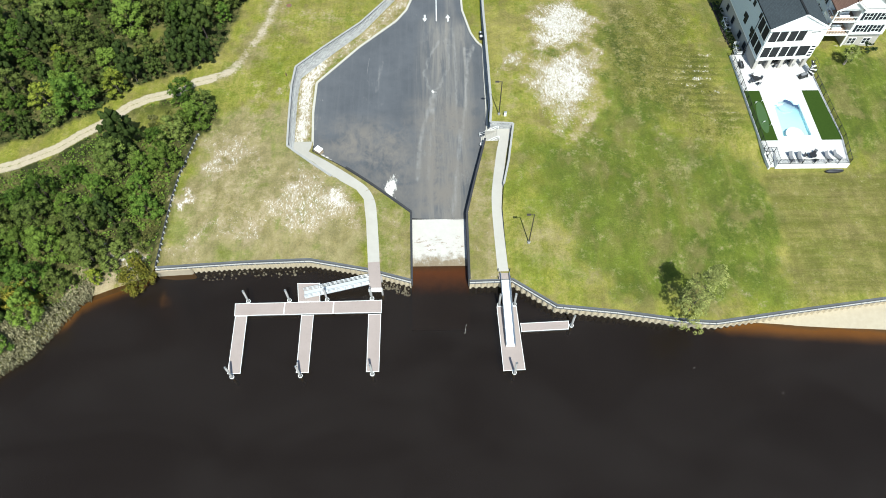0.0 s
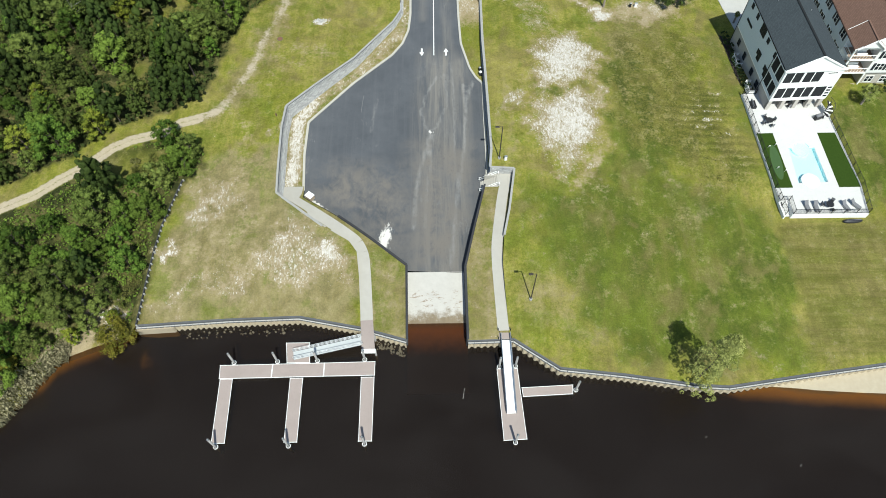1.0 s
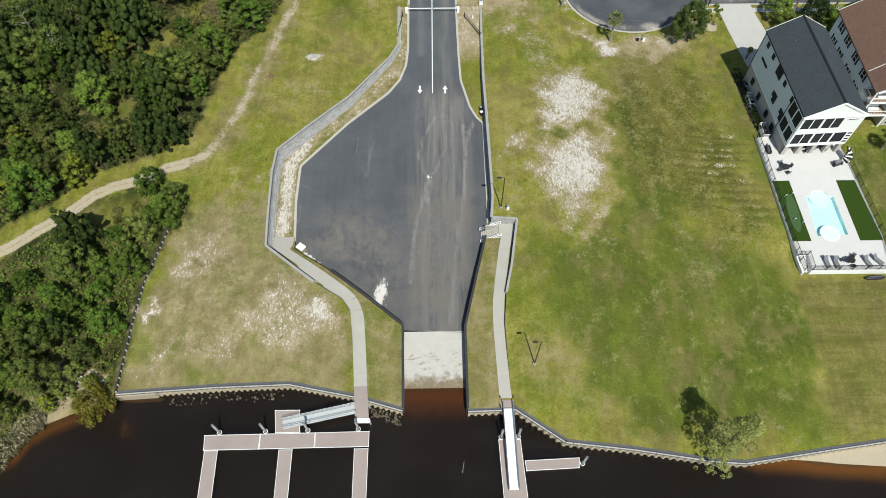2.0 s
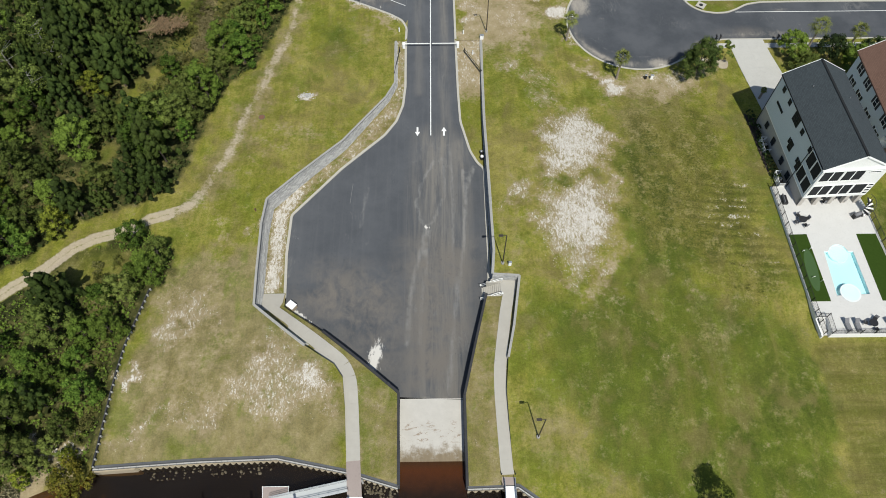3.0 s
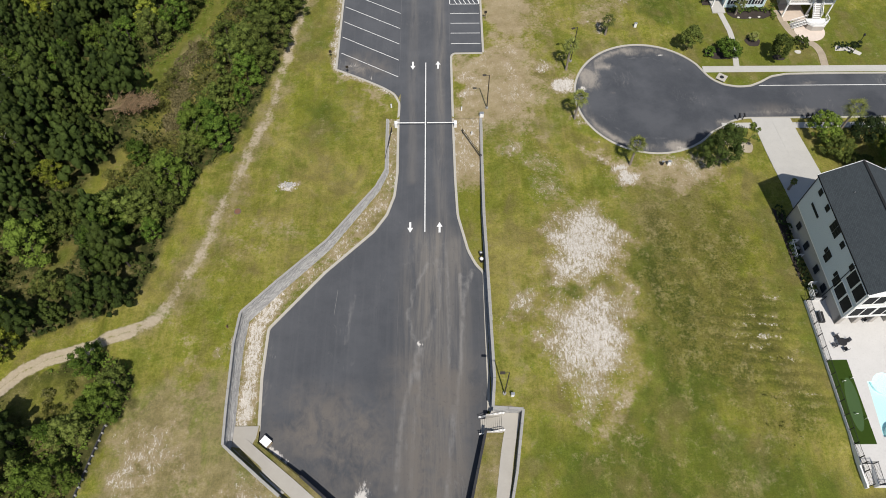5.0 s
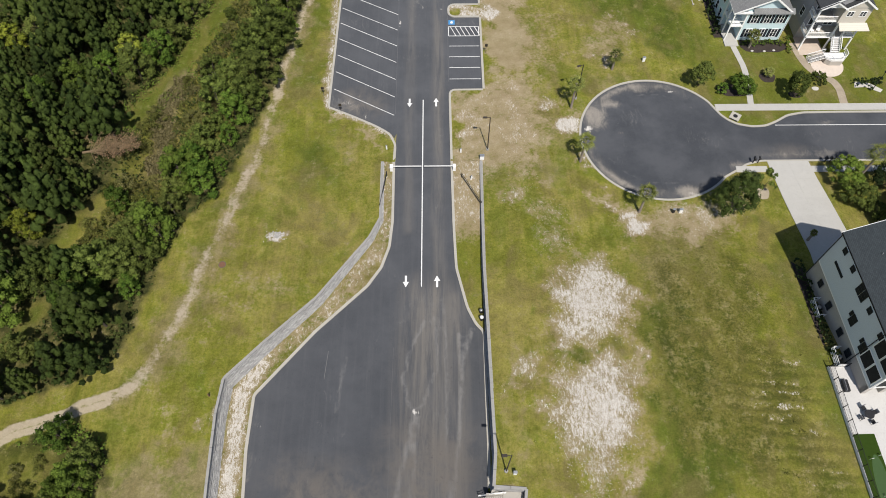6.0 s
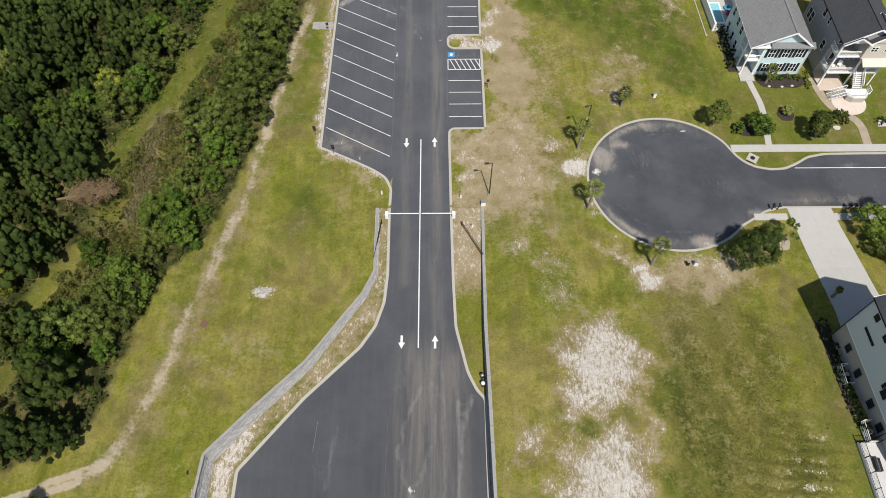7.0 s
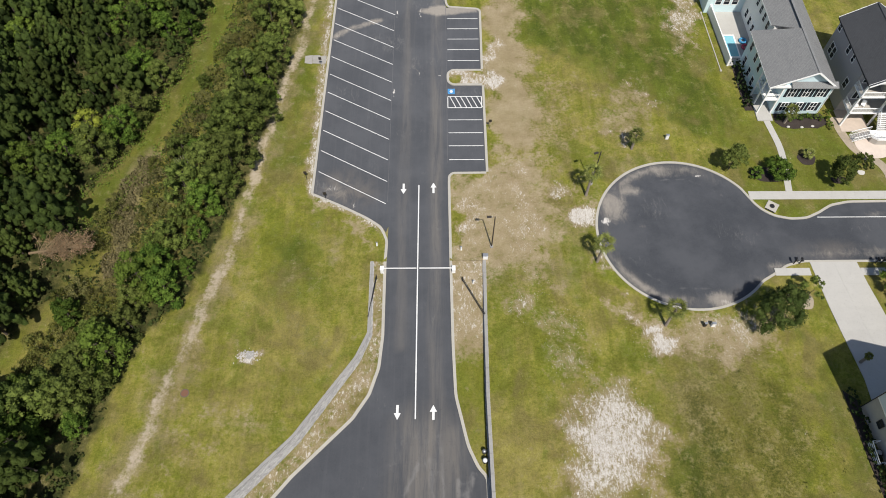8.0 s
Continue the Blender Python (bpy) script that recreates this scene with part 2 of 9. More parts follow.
def water_material():
    k = Nodes("river_water")
    tint = k.n.new("ShaderNodeBsdfTransparent")
    tint.inputs[0].default_value = rgb((0.78, 0.58, 0.28))
    gloss = k.n.new("ShaderNodeBsdfGlossy")
    gloss.inputs["Roughness"].default_value = 0.16
    body = k.n.new("ShaderNodeBsdfDiffuse")
    k.put(body.inputs[0], k.mix(k.ramp(k.noise(0.05, 4, 0.6, (1, 1.8, 1), 0.8), 0.3, 0.7), (0.0135, 0.0108, 0.0092), (0.0205, 0.0172, 0.0152)))
    waves = k.math("ADD", k.noise(0.5, 4, 0.6, (1, 2.2, 1)), k.math("MULTIPLY", k.noise(2.2, 3, 0.6), 0.35))
    b = k.n.new("ShaderNodeBump")
    b.inputs["Strength"].default_value, b.inputs["Distance"].default_value = 0.7, 0.12
    k.put(b.inputs["Height"], waves)
    k.l.new(b.outputs[0], gloss.inputs["Normal"])
    fr = k.n.new("ShaderNodeFresnel")
    fr.inputs[0].default_value = 1.33
    k.l.new(b.outputs[0], fr.inputs["Normal"])
    m1, m2 = k.n.new("ShaderNodeMixShader"), k.n.new("ShaderNodeMixShader")
    m1.inputs[0].default_value = 0.5
    k.l.new(tint.outputs[0], m1.inputs[1])
    k.l.new(body.outputs[0], m1.inputs[2])
    k.l.new(fr.outputs[0], m2.inputs[0])
    k.l.new(m1.outputs[0], m2.inputs[1])
    k.l.new(gloss.outputs[0], m2.inputs[2])
    k.l.new(m2.outputs[0], k.n["Material Output"].inputs[0])
    return k.mat


GRASS, LOT, BED, WATER = grass_material(), lot_material(), bed_material(), water_material()
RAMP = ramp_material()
KERB = concrete_material("kerb_concrete", (0.33, 0.31, 0.27), (0.44, 0.42, 0.37))
DRIVE = concrete_material("drive_concrete", (0.37, 0.36, 0.335), (0.45, 0.44, 0.41))
WHITE = plain("white_paint", (0.78, 0.78, 0.76), 0.6, vary=0.05)
LINE = plain("road_paint", (0.70, 0.70, 0.68), 0.7, vary=0.12, scale=5)
VINYL = plain("grey_vinyl_sheet_piling", (0.30, 0.29, 0.27), 0.6, vary=0.15)
BLACKWALL = plain("dark_wall_block", (0.035, 0.035, 0.038), 0.85, vary=0.25)
TIMBER = plain("weathered_timber", (0.25, 0.24, 0.23), 0.85, vary=0.2)
STEEL = plain("galvanised_steel", (0.42, 0.43, 0.44), 0.45, 0.7)
BLACK = plain("black_metal", (0.02, 0.02, 0.022), 0.5, 0.0)
BRONZE = plain("dark_bronze_metal", (0.05, 0.042, 0.035), 0.5, 0.2)

# ---- building helpers ----
import functools
from mathutils import geometry


def lerp_table(v, table):
    xs, ys = zip(*table)
    return np.interp(v, xs, ys)


def link(name, bm, material, parent=None, label="", smooth=False):
    me = bpy.data.meshes.new(name)
    bm.normal_update()
    bm.to_mesh(me)
    bm.free()
    for m in material if isinstance(material, (list, tuple)) else [material]:
        me.materials.append(m)
    if smooth:
        me.polygons.foreach_set("use_smooth", [True] * len(me.polygons))
    ob = new(name, me)
    if parent is not None:
        ob.parent = parent
    if label:
        tagged(ob, label=label)
    return ob


def part(name, bm, material, parent, label="", smooth=False):
    return link(name, bm, material, parent, label, smooth)


def share(name, me, parent, m):
    ob = new(name, me)
    ob.parent = parent
    ob.matrix_basis = m
    return ob


def empty(name, label, category, group="", at=(0, 0, 0), rz=0, kind=""):
    ob = tagged(new(name), label, category, group, kind)
    ob.matrix_basis = pose(*at, 0, 0, rz)
    return ob


def box(bm, x0, x1, y0, y1, z0, z1, bevel=0.0):
    out = bmesh.ops.create_cube(bm, size=1, matrix=Matrix.LocRotScale(((x0 + x1) / 2, (y0 + y1) / 2, (z0 + z1) / 2), None, (abs(x1 - x0), abs(y1 - y0), abs(z1 - z0))))
    if bevel:
        edges = {e for v in out["verts"] for e in v.link_edges}
        bmesh.ops.bevel(bm, geom=list(edges), offset=bevel, segments=1, affect="EDGES")
    return bm


def boxm(*a, bevel=0.0):
    return box(bmesh.new(), *a, bevel=bevel)


def beam(bm, a, b, w, h=None):
    """A bar of section w by h from a to b."""
    a, b = Vector(a), Vector(b)
    d = b - a
    if d.length < 1e-6:
        return bm
    q = d.to_track_quat("Y", "Z")
    bmesh.ops.create_cube(bm, size=1, matrix=Matrix.LocRotScale((a + b) / 2, q, (w, d.length, h or w)))
    return bm


def pole(bm, a, b, r0, r1=None, n=8):
    a, b = Vector(a), Vector(b)
    d = b - a
    bmesh.ops.create_cone(bm, cap_ends=True, segments=n, radius1=r0, radius2=r0 if r1 is None else r1, depth=d.length,
                          matrix=Matrix.LocRotScale((a + b) / 2, d.to_track_quat("Z", "Y"), None))
    return bm


def prism(bm, pts, z0, z1):
    """A flat piece with the outline pts; z0 and z1 are heights or functions of x and y."""
    f0 = z0 if callable(z0) else (lambda x, y: z0)
    f1 = z1 if callable(z1) else (lambda x, y: z1)
    area = sum(a[0] * b[1] - b[0] * a[1] for a, b in zip(pts, pts[1:] + pts[:1]))
    pts = pts if area > 0 else pts[::-1]
    low = [bm.verts.new((x, y, f0(x, y))) for x, y in pts]
    top = [bm.verts.new((x, y, f1(x, y))) for x, y in pts]
    bm.faces.new(top)
    bm.faces.new(low[::-1])
    for i in range(len(pts)):
        j = (i + 1) % len(pts)
        bm.faces.new((low[i], low[j], top[j], top[i]))
    return bm


def dense(line, step):
    out = [Vector(line[0])]
    for a, b in zip(line, line[1:]):
        a, b = Vector(a), Vector(b)
        n = max(1, int((b - a).length / step))
        out += [a.lerp(b, (i + 1) / n) for i in range(n)]
    return out


def rounded(line, r, n=5):
    """The line with its inner corners rounded."""
    out = [Vector(line[0])]
    for a, b, c in zip(line, line[1:], line[2:]):
        a, b, c = Vector(a), Vector(b), Vector(c)
        d = min(r, (a - b).length * 0.45, (c - b).length * 0.45)
        p, q = b + (a - b).normalized() * d, b + (c - b).normalized() * d
        out += [(p.lerp(b, t)).lerp(b.lerp(q, t), t) for t in (i / n for i in range(n + 1))]
    return out + [Vector(line[-1])]


def sides(line):
    """For each point of a 2D line its sideways direction (to the left of travel), mitred."""
    out = []
    for i, p in enumerate(line):
        d0 = (line[i] - line[i - 1]).normalized() if i else None
        d1 = (line[i + 1] - line[i]).normalized() if i + 1 < len(line) else None
        d0, d1 = d0 or d1, d1 or d0
        n = Vector((-(d0 + d1).y, (d0 + d1).x)).normalized()
        out.append(n / max(0.5, n.dot(Vector((-d0.y, d0.x)))))
    return out


def strip(bm, line, offset0, offset1, zlow, ztop):
    """A solid band along a 2D line between two sideways offsets; zlow, ztop: functions of (x, y)."""
    line = [Vector(p) for p in line]
    rows = []
    for p, n in zip(line, sides(line)):
        a, b = p + n * offset0, p + n * offset1
        rows.append([bm.verts.new((a.x, a.y, zlow(p.x, p.y))), bm.verts.new((a.x, a.y, ztop(p.x, p.y))),
                     bm.verts.new((b.x, b.y, ztop(p.x, p.y))), bm.verts.new((b.x, b.y, zlow(p.x, p.y)))])
    for r, s in zip(rows, rows[1:]):
        for i in range(4):
            j = (i + 1) % 4
            bm.faces.new((r[j], r[i], s[i], s[j]))
    bm.faces.new(rows[0])
    bm.faces.new(rows[-1][::-1])
    return bm


def near_line(x, y, line):
    """Distance of arrays x, y from a 2D line."""
    best = np.full(np.shape(x), 1e9)
    for (ax, ay), (bx, by) in zip(line, line[1:]):
        dx, dy = bx - ax, by - ay
        t = np.clip(((x - ax) * dx + (y - ay) * dy) / (dx * dx + dy * dy + 1e-9), 0, 1)
        best = np.minimum(best, np.hypot(x - ax - t * dx, y - ay - t * dy))
    return best


def inside(x, y, poly):
    """Which of the arrays' points lie in a polygon."""
    hit = np.zeros(np.shape(x), bool)
    for (ax, ay), (bx, by) in zip(poly, poly[1:] + poly[:1]):
        cross = ((ay > y) != (by > y)) & (x < (bx - ax) * (y - ay) / ((by - ay) if by != ay else 1e-9) + ax)
        hit ^= cross
    return hit


# ---- plan ----
WATER_Z = -1.1
WALL_L = [(-6.6, 23.0), (-6.4, 11.5), (-7.9, 7.8), (-14.9, -2.7), (-21.6, -9.8), (-26.1, -14.9), (-26.4, -19.7), (-26.1, -28.3), (-25.8, -33.6), (-20.7, -37.7), (-17.9, -39.9)]
WALL_R = [(9.6, 23.1), (9.4, 14.6), (9.2, 2.1), (9.3, -7.3), (9.4, -18.0), (9.5, -25.0), (9.1, -29.0)]
PAD_WALL = [(9.1, -29.0), (13.1, -29.3), (11.8, -37.2), (10.7, -42.0)]
WALK_L_W = [(-17.9, -39.9), (-13.6, -42.7), (-12.3, -44.6), (-11.8, -48.6), (-11.35, -55.0), (-11.3, -56.7)]
WALK_R_E = [(10.7, -42.0), (10.2, -46.6), (10.3, -51.1), (10.6, -58.8)]
DIAG_L = [(-22.0, -32.6), (-15.8, -37.2), (-9.6, -42.3), (-4.6, -46.6)]
DIAG_R = [(8.15, -31.6), (6.3, -39.2), (4.45, -47.1)]
RAMP_L, RAMP_R = [(-4.6, -46.6), (-4.4, -58.8)], [(4.45, -47.1), (4.5, -59.0)]
BULK_L = [(-44.5, -55.9), (-38.0, -55.5), (-31.0, -55.1), (-20.5, -54.8), (-11.3, -56.7), (-4.4, -58.8)]
BULK_R = [(4.5, -59.0), (11.2, -58.85), (17.6, -63.4), (26.6, -64.5), (37.0, -66.2), (41.0, -66.5), (52.7, -64.9), (67.6, -63.0), (120.0, -56.5)]
SHORE_L = [(-160.0, -100.0), (-85.0, -82.0), (-64.6, -72.1), (-60.6, -69.1), (-57.6, -64.6), (-55.2, -60.3), (-51.3, -58.6), (-44.5, -55.9)]
LOT_L = [(-4.45, 29.0), (-4.55, 22.6), (-4.45, 11.5), (-4.8, 6.9), (-5.9, 3.2), (-7.9, 0.0), (-14.9, -7.1), (-22.4, -16.3), (-22.5, -23.5), (-22.0, -31.0)]
LOT_R = [(4.5, 37.0), (4.6, 22.1), (4.75, 10.1), (5.0, 3.0), (6.5, -3.6), (7.7, -6.2), (8.75, -7.3), (8.7, -13.7), (8.7, -23.9), (8.55, -28.6)]
TRAIL = [(-110, -49), (-90, -42), (-72, -36), (-65.8, -32.7), (-62.3, -29.6), (-58.6, -26.8), (-55.2, -23.1), (-52.3, -21.4), (-45.5, -19.3), (-39.8, -17.2), (-37.9, -15.9), (-36.3, -12.8), (-34.7, -9.2), (-33.9, -5.7),
         (-32.3, 1.7), (-30.7, 9.6), (-28.2, 20.5), (-26.5, 29.4), (-25.6, 40.4), (-24.1, 48.3), (-23.4, 55.7), (-21.6, 64.7), (-20.6, 73), (-20, 82)]
SHORE = SHORE_L + BULK_L[1:] + BULK_R


def shore_y(x):
    return lerp_table(x, [p for p in SHORE if p[0] <= 120])


def lot_z(x, y):
    return lerp_table(y, [(-75, -2.65), (-47, -0.45), (0, 0), (400, 0)])


def base_z(x, y):
    b = lerp_table(y, [(-66, 0.9), (-58, 1.3), (-53, 1.9), (-45, 2.4), (-32, 2.8), (-18, 2.9), (-5, 2.3), (5, 1.6), (15, 0.8), (23.5, 0.13), (400, 0.13)])
    east = lerp_table(y, [(-66, 0.9), (-58, 1.3), (-53, 1.9), (-45, 2.4), (-32, 2.8), (-18, 2.9), (-5, 2.2), (3, 1.4), (9, 0.5), (14, 0.14), (400, 0.13)])
    e = np.clip((x - 16) / 12, 0, 1)
    b = b * (1 - e) + east * e
    far = np.clip((np.abs(x) - 90) / 60, 0, 1)
    return b * (1 - far) + 1.0 * far


def land_z(x, y):
    x, y = np.asarray(x, float), np.asarray(y, float)
    d = y - shore_y(x)
    hard = np.minimum(base_z(x, y), 0.9 + 0.13 * np.maximum(d, 0))
    soft = np.minimum(base_z(x, y) * 0.6, np.where(d > 0, WATER_Z + 0.28 * d, WATER_Z + 0.3 * d))
    w = np.clip((x + 46.5) / 2.0, 0, 1)
    rise = 0.55 * np.clip((x - 46) / 8, 0, 1) * np.clip((y + 36.5) / 3, 0, 1) * np.clip((-6 - y) / 6, 0, 1) * np.clip((84 - x) / 10, 0, 1)
    hard = np.minimum(hard + rise, np.maximum(hard, 3.3))
    hard = hard - 2.2 * ((x > 55.6) & (x < 68.0) & (y > -38.2) & (y < -12.6))
    return soft * (1 - w) + hard * w


def strip_z(x, y):
    """The low ground between the lot's walls and the two walkways."""
    left = lerp_table(y, [(-60, 0.9), (-54, 0.95), (-46, 1.35), (-40, 1.4), (-36, 0.95), (-33, 0.2), (-30, -0.15)])
    right = lerp_table(y, [(-60, 0.9), (-53, 1.3), (-42, 1.75), (-36, 1.5), (-29, 1.45)])
    return left if x < 0 else right


def fill(name, outline, step, zfun, material, holes=(), grid=None, attrs=None, extra=()):
    """Triangulated ground inside an outline, with a mesh of the given step, and named mask values on its vertices."""
    pts, edges = [], []
    for ring in (outline, *holes):
        line = dense(list(ring) + [ring[0]], step * 1.5)[:-1]
        k = len(pts)
        pts += line
        edges += [(k + i, k + (i + 1) % len(line)) for i in range(len(line))]
    x0, x1, y0, y1 = grid
    gx, gy = np.meshgrid(np.arange(x0, x1, step), np.arange(y0, y1, step))
    gx, gy = gx.ravel() + np.random.uniform(-0.2, 0.2, gx.size) * step, gy.ravel() + np.random.uniform(-0.2, 0.2, gy.size) * step
    ok = inside(gx, gy, [tuple(p) for p in outline])
    for h in holes:
        ok &= ~inside(gx, gy, [tuple(p) for p in h])
    for ring in (outline, *holes):
        ok &= near_line(gx, gy, [tuple(p) for p in ring] + [tuple(ring[0])]) > step * 0.4
    pts += [Vector(p) for p in zip(gx[ok], gy[ok])] + [Vector(p) for p in extra]
    v, e, f, *_ = geometry.delaunay_2d_cdt([Vector(p) for p in pts], edges, [], 0, 1e-4)
    v = np.array([tuple(p) for p in v])
    f = np.array([tuple(t) for t in f if len(t) == 3])
    mid = v[f].mean(1)
    keep = inside(mid[:, 0], mid[:, 1], [tuple(p) for p in outline])
    for h in holes:
        keep &= ~inside(mid[:, 0], mid[:, 1], [tuple(p) for p in h])
    f = f[keep]
    z = np.array([zfun(x, y) for x, y in v]) if attrs is None else np.asarray(zfun(v[:, 0], v[:, 1]))
    me = bpy.data.meshes.new(name)
    me.from_pydata(np.c_[v, z].tolist(), [], f.tolist())
    me.materials.append(material)
    for key, values in (attrs(v[:, 0], v[:, 1]) if attrs else {}).items():
        a = me.attributes.new(key, "FLOAT", "POINT")
        a.data.foreach_set("value", values.astype(np.float32))
    me.polygons.foreach_set("use_smooth", [True] * len(me.polygons))
    return new(name, me)


def blob(x, y, cx, cy, rx, ry, turn=0.0):
    c, s = math.cos(radians(turn)), math.sin(radians(turn))
    dx, dy = x - cx, y - cy
    return np.clip(1.25 - np.hypot((dx * c + dy * s) / rx, (dy * c - dx * s) / ry), 0, 1)


def band(x, y, line, half):
    return np.clip(1.3 - near_line(x, y, line) / half, 0, 1)


FOREST = [(-200, 300), (-22.5, 300), (-22.0, 70), (-25.3, 45), (-28.7, 28.5), (-32.6, 16.5), (-37.0, 10.8), (-38.8, 1.2), (-39.8, -7.5), (-42.2, -13.5), (-50.0, -16.0), (-56.0, -18.5), (-62, -25.0), (-70, -30), (-200, -60)]
THICKET = [(-43.8, -54.5), (-43.2, -40), (-41.0, -31.5), (-38.0, -28.0), (-40.0, -23.0), (-44.5, -20.5), (-50, -22), (-56, -24.5), (-61, -30), (-67, -35), (-75, -38), (-200, -75), (-200, -112), (-85, -81), (-65, -70), (-56, -61), (-51, -57.4)]


def zone(x, y, poly, soft):
    """1 inside a polygon, 0 outside, over a soft edge."""
    d = near_line(x, y, poly + poly[:1])
    return np.clip(0.5 + np.where(inside(x, y, poly), d, -d) / (2 * soft), 0, 1)


def brushland(x, y):
    """How far a spot lies between the grassy clearing and the lawn's edge."""
    edge = lerp_table(y, [(-20, -44), (-8, -40), (1, -39), (11, -37), (16.5, -33), (28, -29), (45, -25.5), (70, -22), (120, -20)])
    lane = lerp_table(y, [(-20, -64), (6, -55), (15, -52), (28, -50), (37, -47), (48, -42.5), (57, -38.5), (70, -37.2), (100, -36)])
    return edge, lane


def land_masks(x, y):
    none, px, py = np.zeros_like(x), x, y
    # uneven outlines
    x = px + 1.1 * np.sin(py * 0.55 + 1.3 * np.sin(px * 0.4)) + 0.8 * np.sin(py * 1.35 + px * 0.8 + 2) + 0.5 * np.sin(px * 2.1 - py * 1.7)
    y = py + 1.1 * np.sin(px * 0.6 + 1.2 * np.sin(py * 0.37) + 1) + 0.8 * np.sin(px * 1.25 - py * 0.9) + 0.5 * np.sin(px * 1.9 + py * 2.2)
    top = lambda *layers: functools.reduce(np.maximum, layers, none)
    spots = lambda table: top(*(blob(x, y, *b[:4]) * b[4] for b in table))
    sand = top(
        0.70 * zone(x, y, [(22.4, 3.5), (26.9, 3.1), (30.4, -2.4), (29.1, -7.3), (25.3, -10.2), (19.0, -9.8), (18.2, -6.5), (19.5, -0.9)], 2.4),
        0.72 * zone(x, y, [(19.8, -12.7), (27.7, -12.8), (28.5, -18.6), (25.9, -24.6), (19.5, -25.0), (17.6, -21.8), (17.4, -15.2)], 2.6),
        0.40 * zone(x, y, [(18.5, -24), (26, -24), (25.0, -29), (22.4, -32), (20.0, -30)], 2.0),
        0.41 * zone(x, y, [(-23.9, -38.3), (-19.1, -39.0), (-12.9, -44.5), (-12.2, -50.2), (-16.8, -49.0), (-23.7, -50.0), (-28.4, -48.8), (-26.4, -44.3)], 2.0),
        0.40 * zone(x, y, [(-44.5, -53.4), (-39.7, -49.2), (-29.9, -47.2), (-28.6, -51.0), (-36.6, -50.8), (-40.0, -54.0)], 1.6),
        0.40 * zone(x, y, [(-37.5, -31.0), (-32.5, -31.3), (-32.4, -36.7), (-35.1, -40.2), (-38.4, -39.1)], 1.5),
        0.74 * zone(x, y, [(-41.7, -41.6), (-38.3, -42.5), (-38.5, -44.3), (-41.9, -43.8)], 0.5),
        0.24 * zone(x, y, [(28.6, 14.9), (35.6, 14.0), (48.4, 14.0), (52.8, 15.5), (47.5, 9.5), (39.8, 8.2), (31.7, 9.1)], 1.6),
        0.12 * zone(x, y, [(11.5, 84.0), (16.0, 84.0), (18.0, 62.8), (19.0, 44.0), (14.1, 43.2), (12.0, 56.6)], 2.5),
        0.22 * zone(x, y, [(5.2, 38.6), (16.6, 42.2), (19.6, 31.2), (18.0, 20.5), (13.1, 25.0), (9.9, 22.0), (5.2, 19.2)], 2.2),
        0.36 * zone(x, y, [(13.8, 40), (16.2, 41), (18.2, 30), (17.6, 22), (14.0, 25), (13.0, 33)], 1.6),
        0.46 * zone(x, y, [(5.8, 33.5), (9.0, 32.8), (9.6, 27.1), (5.3, 26.1)], 1.2),
        0.30 * zone(x, y, [(16.9, 14.8), (22.7, 14.7), (21.9, 5.9), (17.4, 5.1)], 1.8),
        0.55 * zone(x, y, [(46.0, 82), (50.9, 82), (49.4, 67.1), (45.3, 66.0)], 1.6),
        spots(((24.8, -18.4, 4.2, 4.5, 1.05), (22.6, -2.8, 4.0, 4.0, 0.98), (-17.5, -44.8, 4.6, 3.4, 0.68), (13.4, -14.6, 2.6, 2.4, 0.52), (-22.3, 8.2, 1.7, 1.0, 1.0), (33.2, 11.2, 3.2, 2.4, 1.0), (30.6, 11.8, 1.8, 1.6, 0.66),
               (43.2, 12.8, 3.0, 2.6, 0.45), (46.5, 14.2, 2.4, 1.8, 0.45), (25.8, 22.3, 1.6, 1.3, 0.8), (29.0, 18.0, 1.0, 0.8, 0.8), (33.2, 46.6, 3.0, 0.9, 0.7), (12.2, 58.8, 2.2, 4.2, 0.82), (22.4, 36.4, 1.6, 2.0, 0.6),
               (-27.0, -20.0, 0.9, 2.5, 0.6), (50.5, 17.4, 1.6, 1.0, 0.7), (-50.7, -53.6, 2.6, 1.5, 0.7), (-54.4, -53.8, 1.6, 1.0, 0.7), (-47.5, -53.0, 1.4, 1.0, 0.7), (7.4, 59.4, 3.8, 1.8, 1.0), (12.3, 66, 1.6, 5, 0.55), (37.5, 54, 1.5, 4, 0.4),
               (29.0, -11.0, 1.6, 1.6, 0.55), (27.5, -29.5, 1.2, 1.2, 0.5), (-39.0, -36.5, 1.4, 4.5, 0.55), (-31.5, -34.0, 1.2, 5, 0.36), (-21.5, -37.0, 2.4, 1.6, 0.5), (14.5, 15.5, 2.0, 3.0, 0.4), (19.4, -1.0, 1.0, 5.0, 0.3))))
    warped, x, y = (x, y), px, py
    sand = top(sand, 1.05 * zone(x, y, [(22.4, 31.2), (23.6, 32.2), (26.4, 32.3), (26.6, 29.2), (24.4, 28.9), (22.9, 29.8)], 0.7))
    sand = top(sand, 0.62 * band(x, y, [(-16.95, 79), (-16.95, 36), (-15.6, 34.2), (-9, 31.2), (-5.5, 28.6)], 0.75))
    wob = 0.55 * np.sin(y * 0.45) + 0.35 * np.sin(y * 1.3)
    side = near_line(x, y, TRAIL[:10])
    west = np.maximum(np.clip(1.45 - np.abs(side - 0.55) / 0.5, 0, 1), 0.55 * (side < 0.6)) * (x < -40)
    north = band(x + wob * 0.5, y, TRAIL[9:], 1.1) * (0.58 + 0.18 * np.sin(y * 0.5 + 1) * np.sin(y * 0.21) + 0.14 * np.sin(y * 1.7 + x))
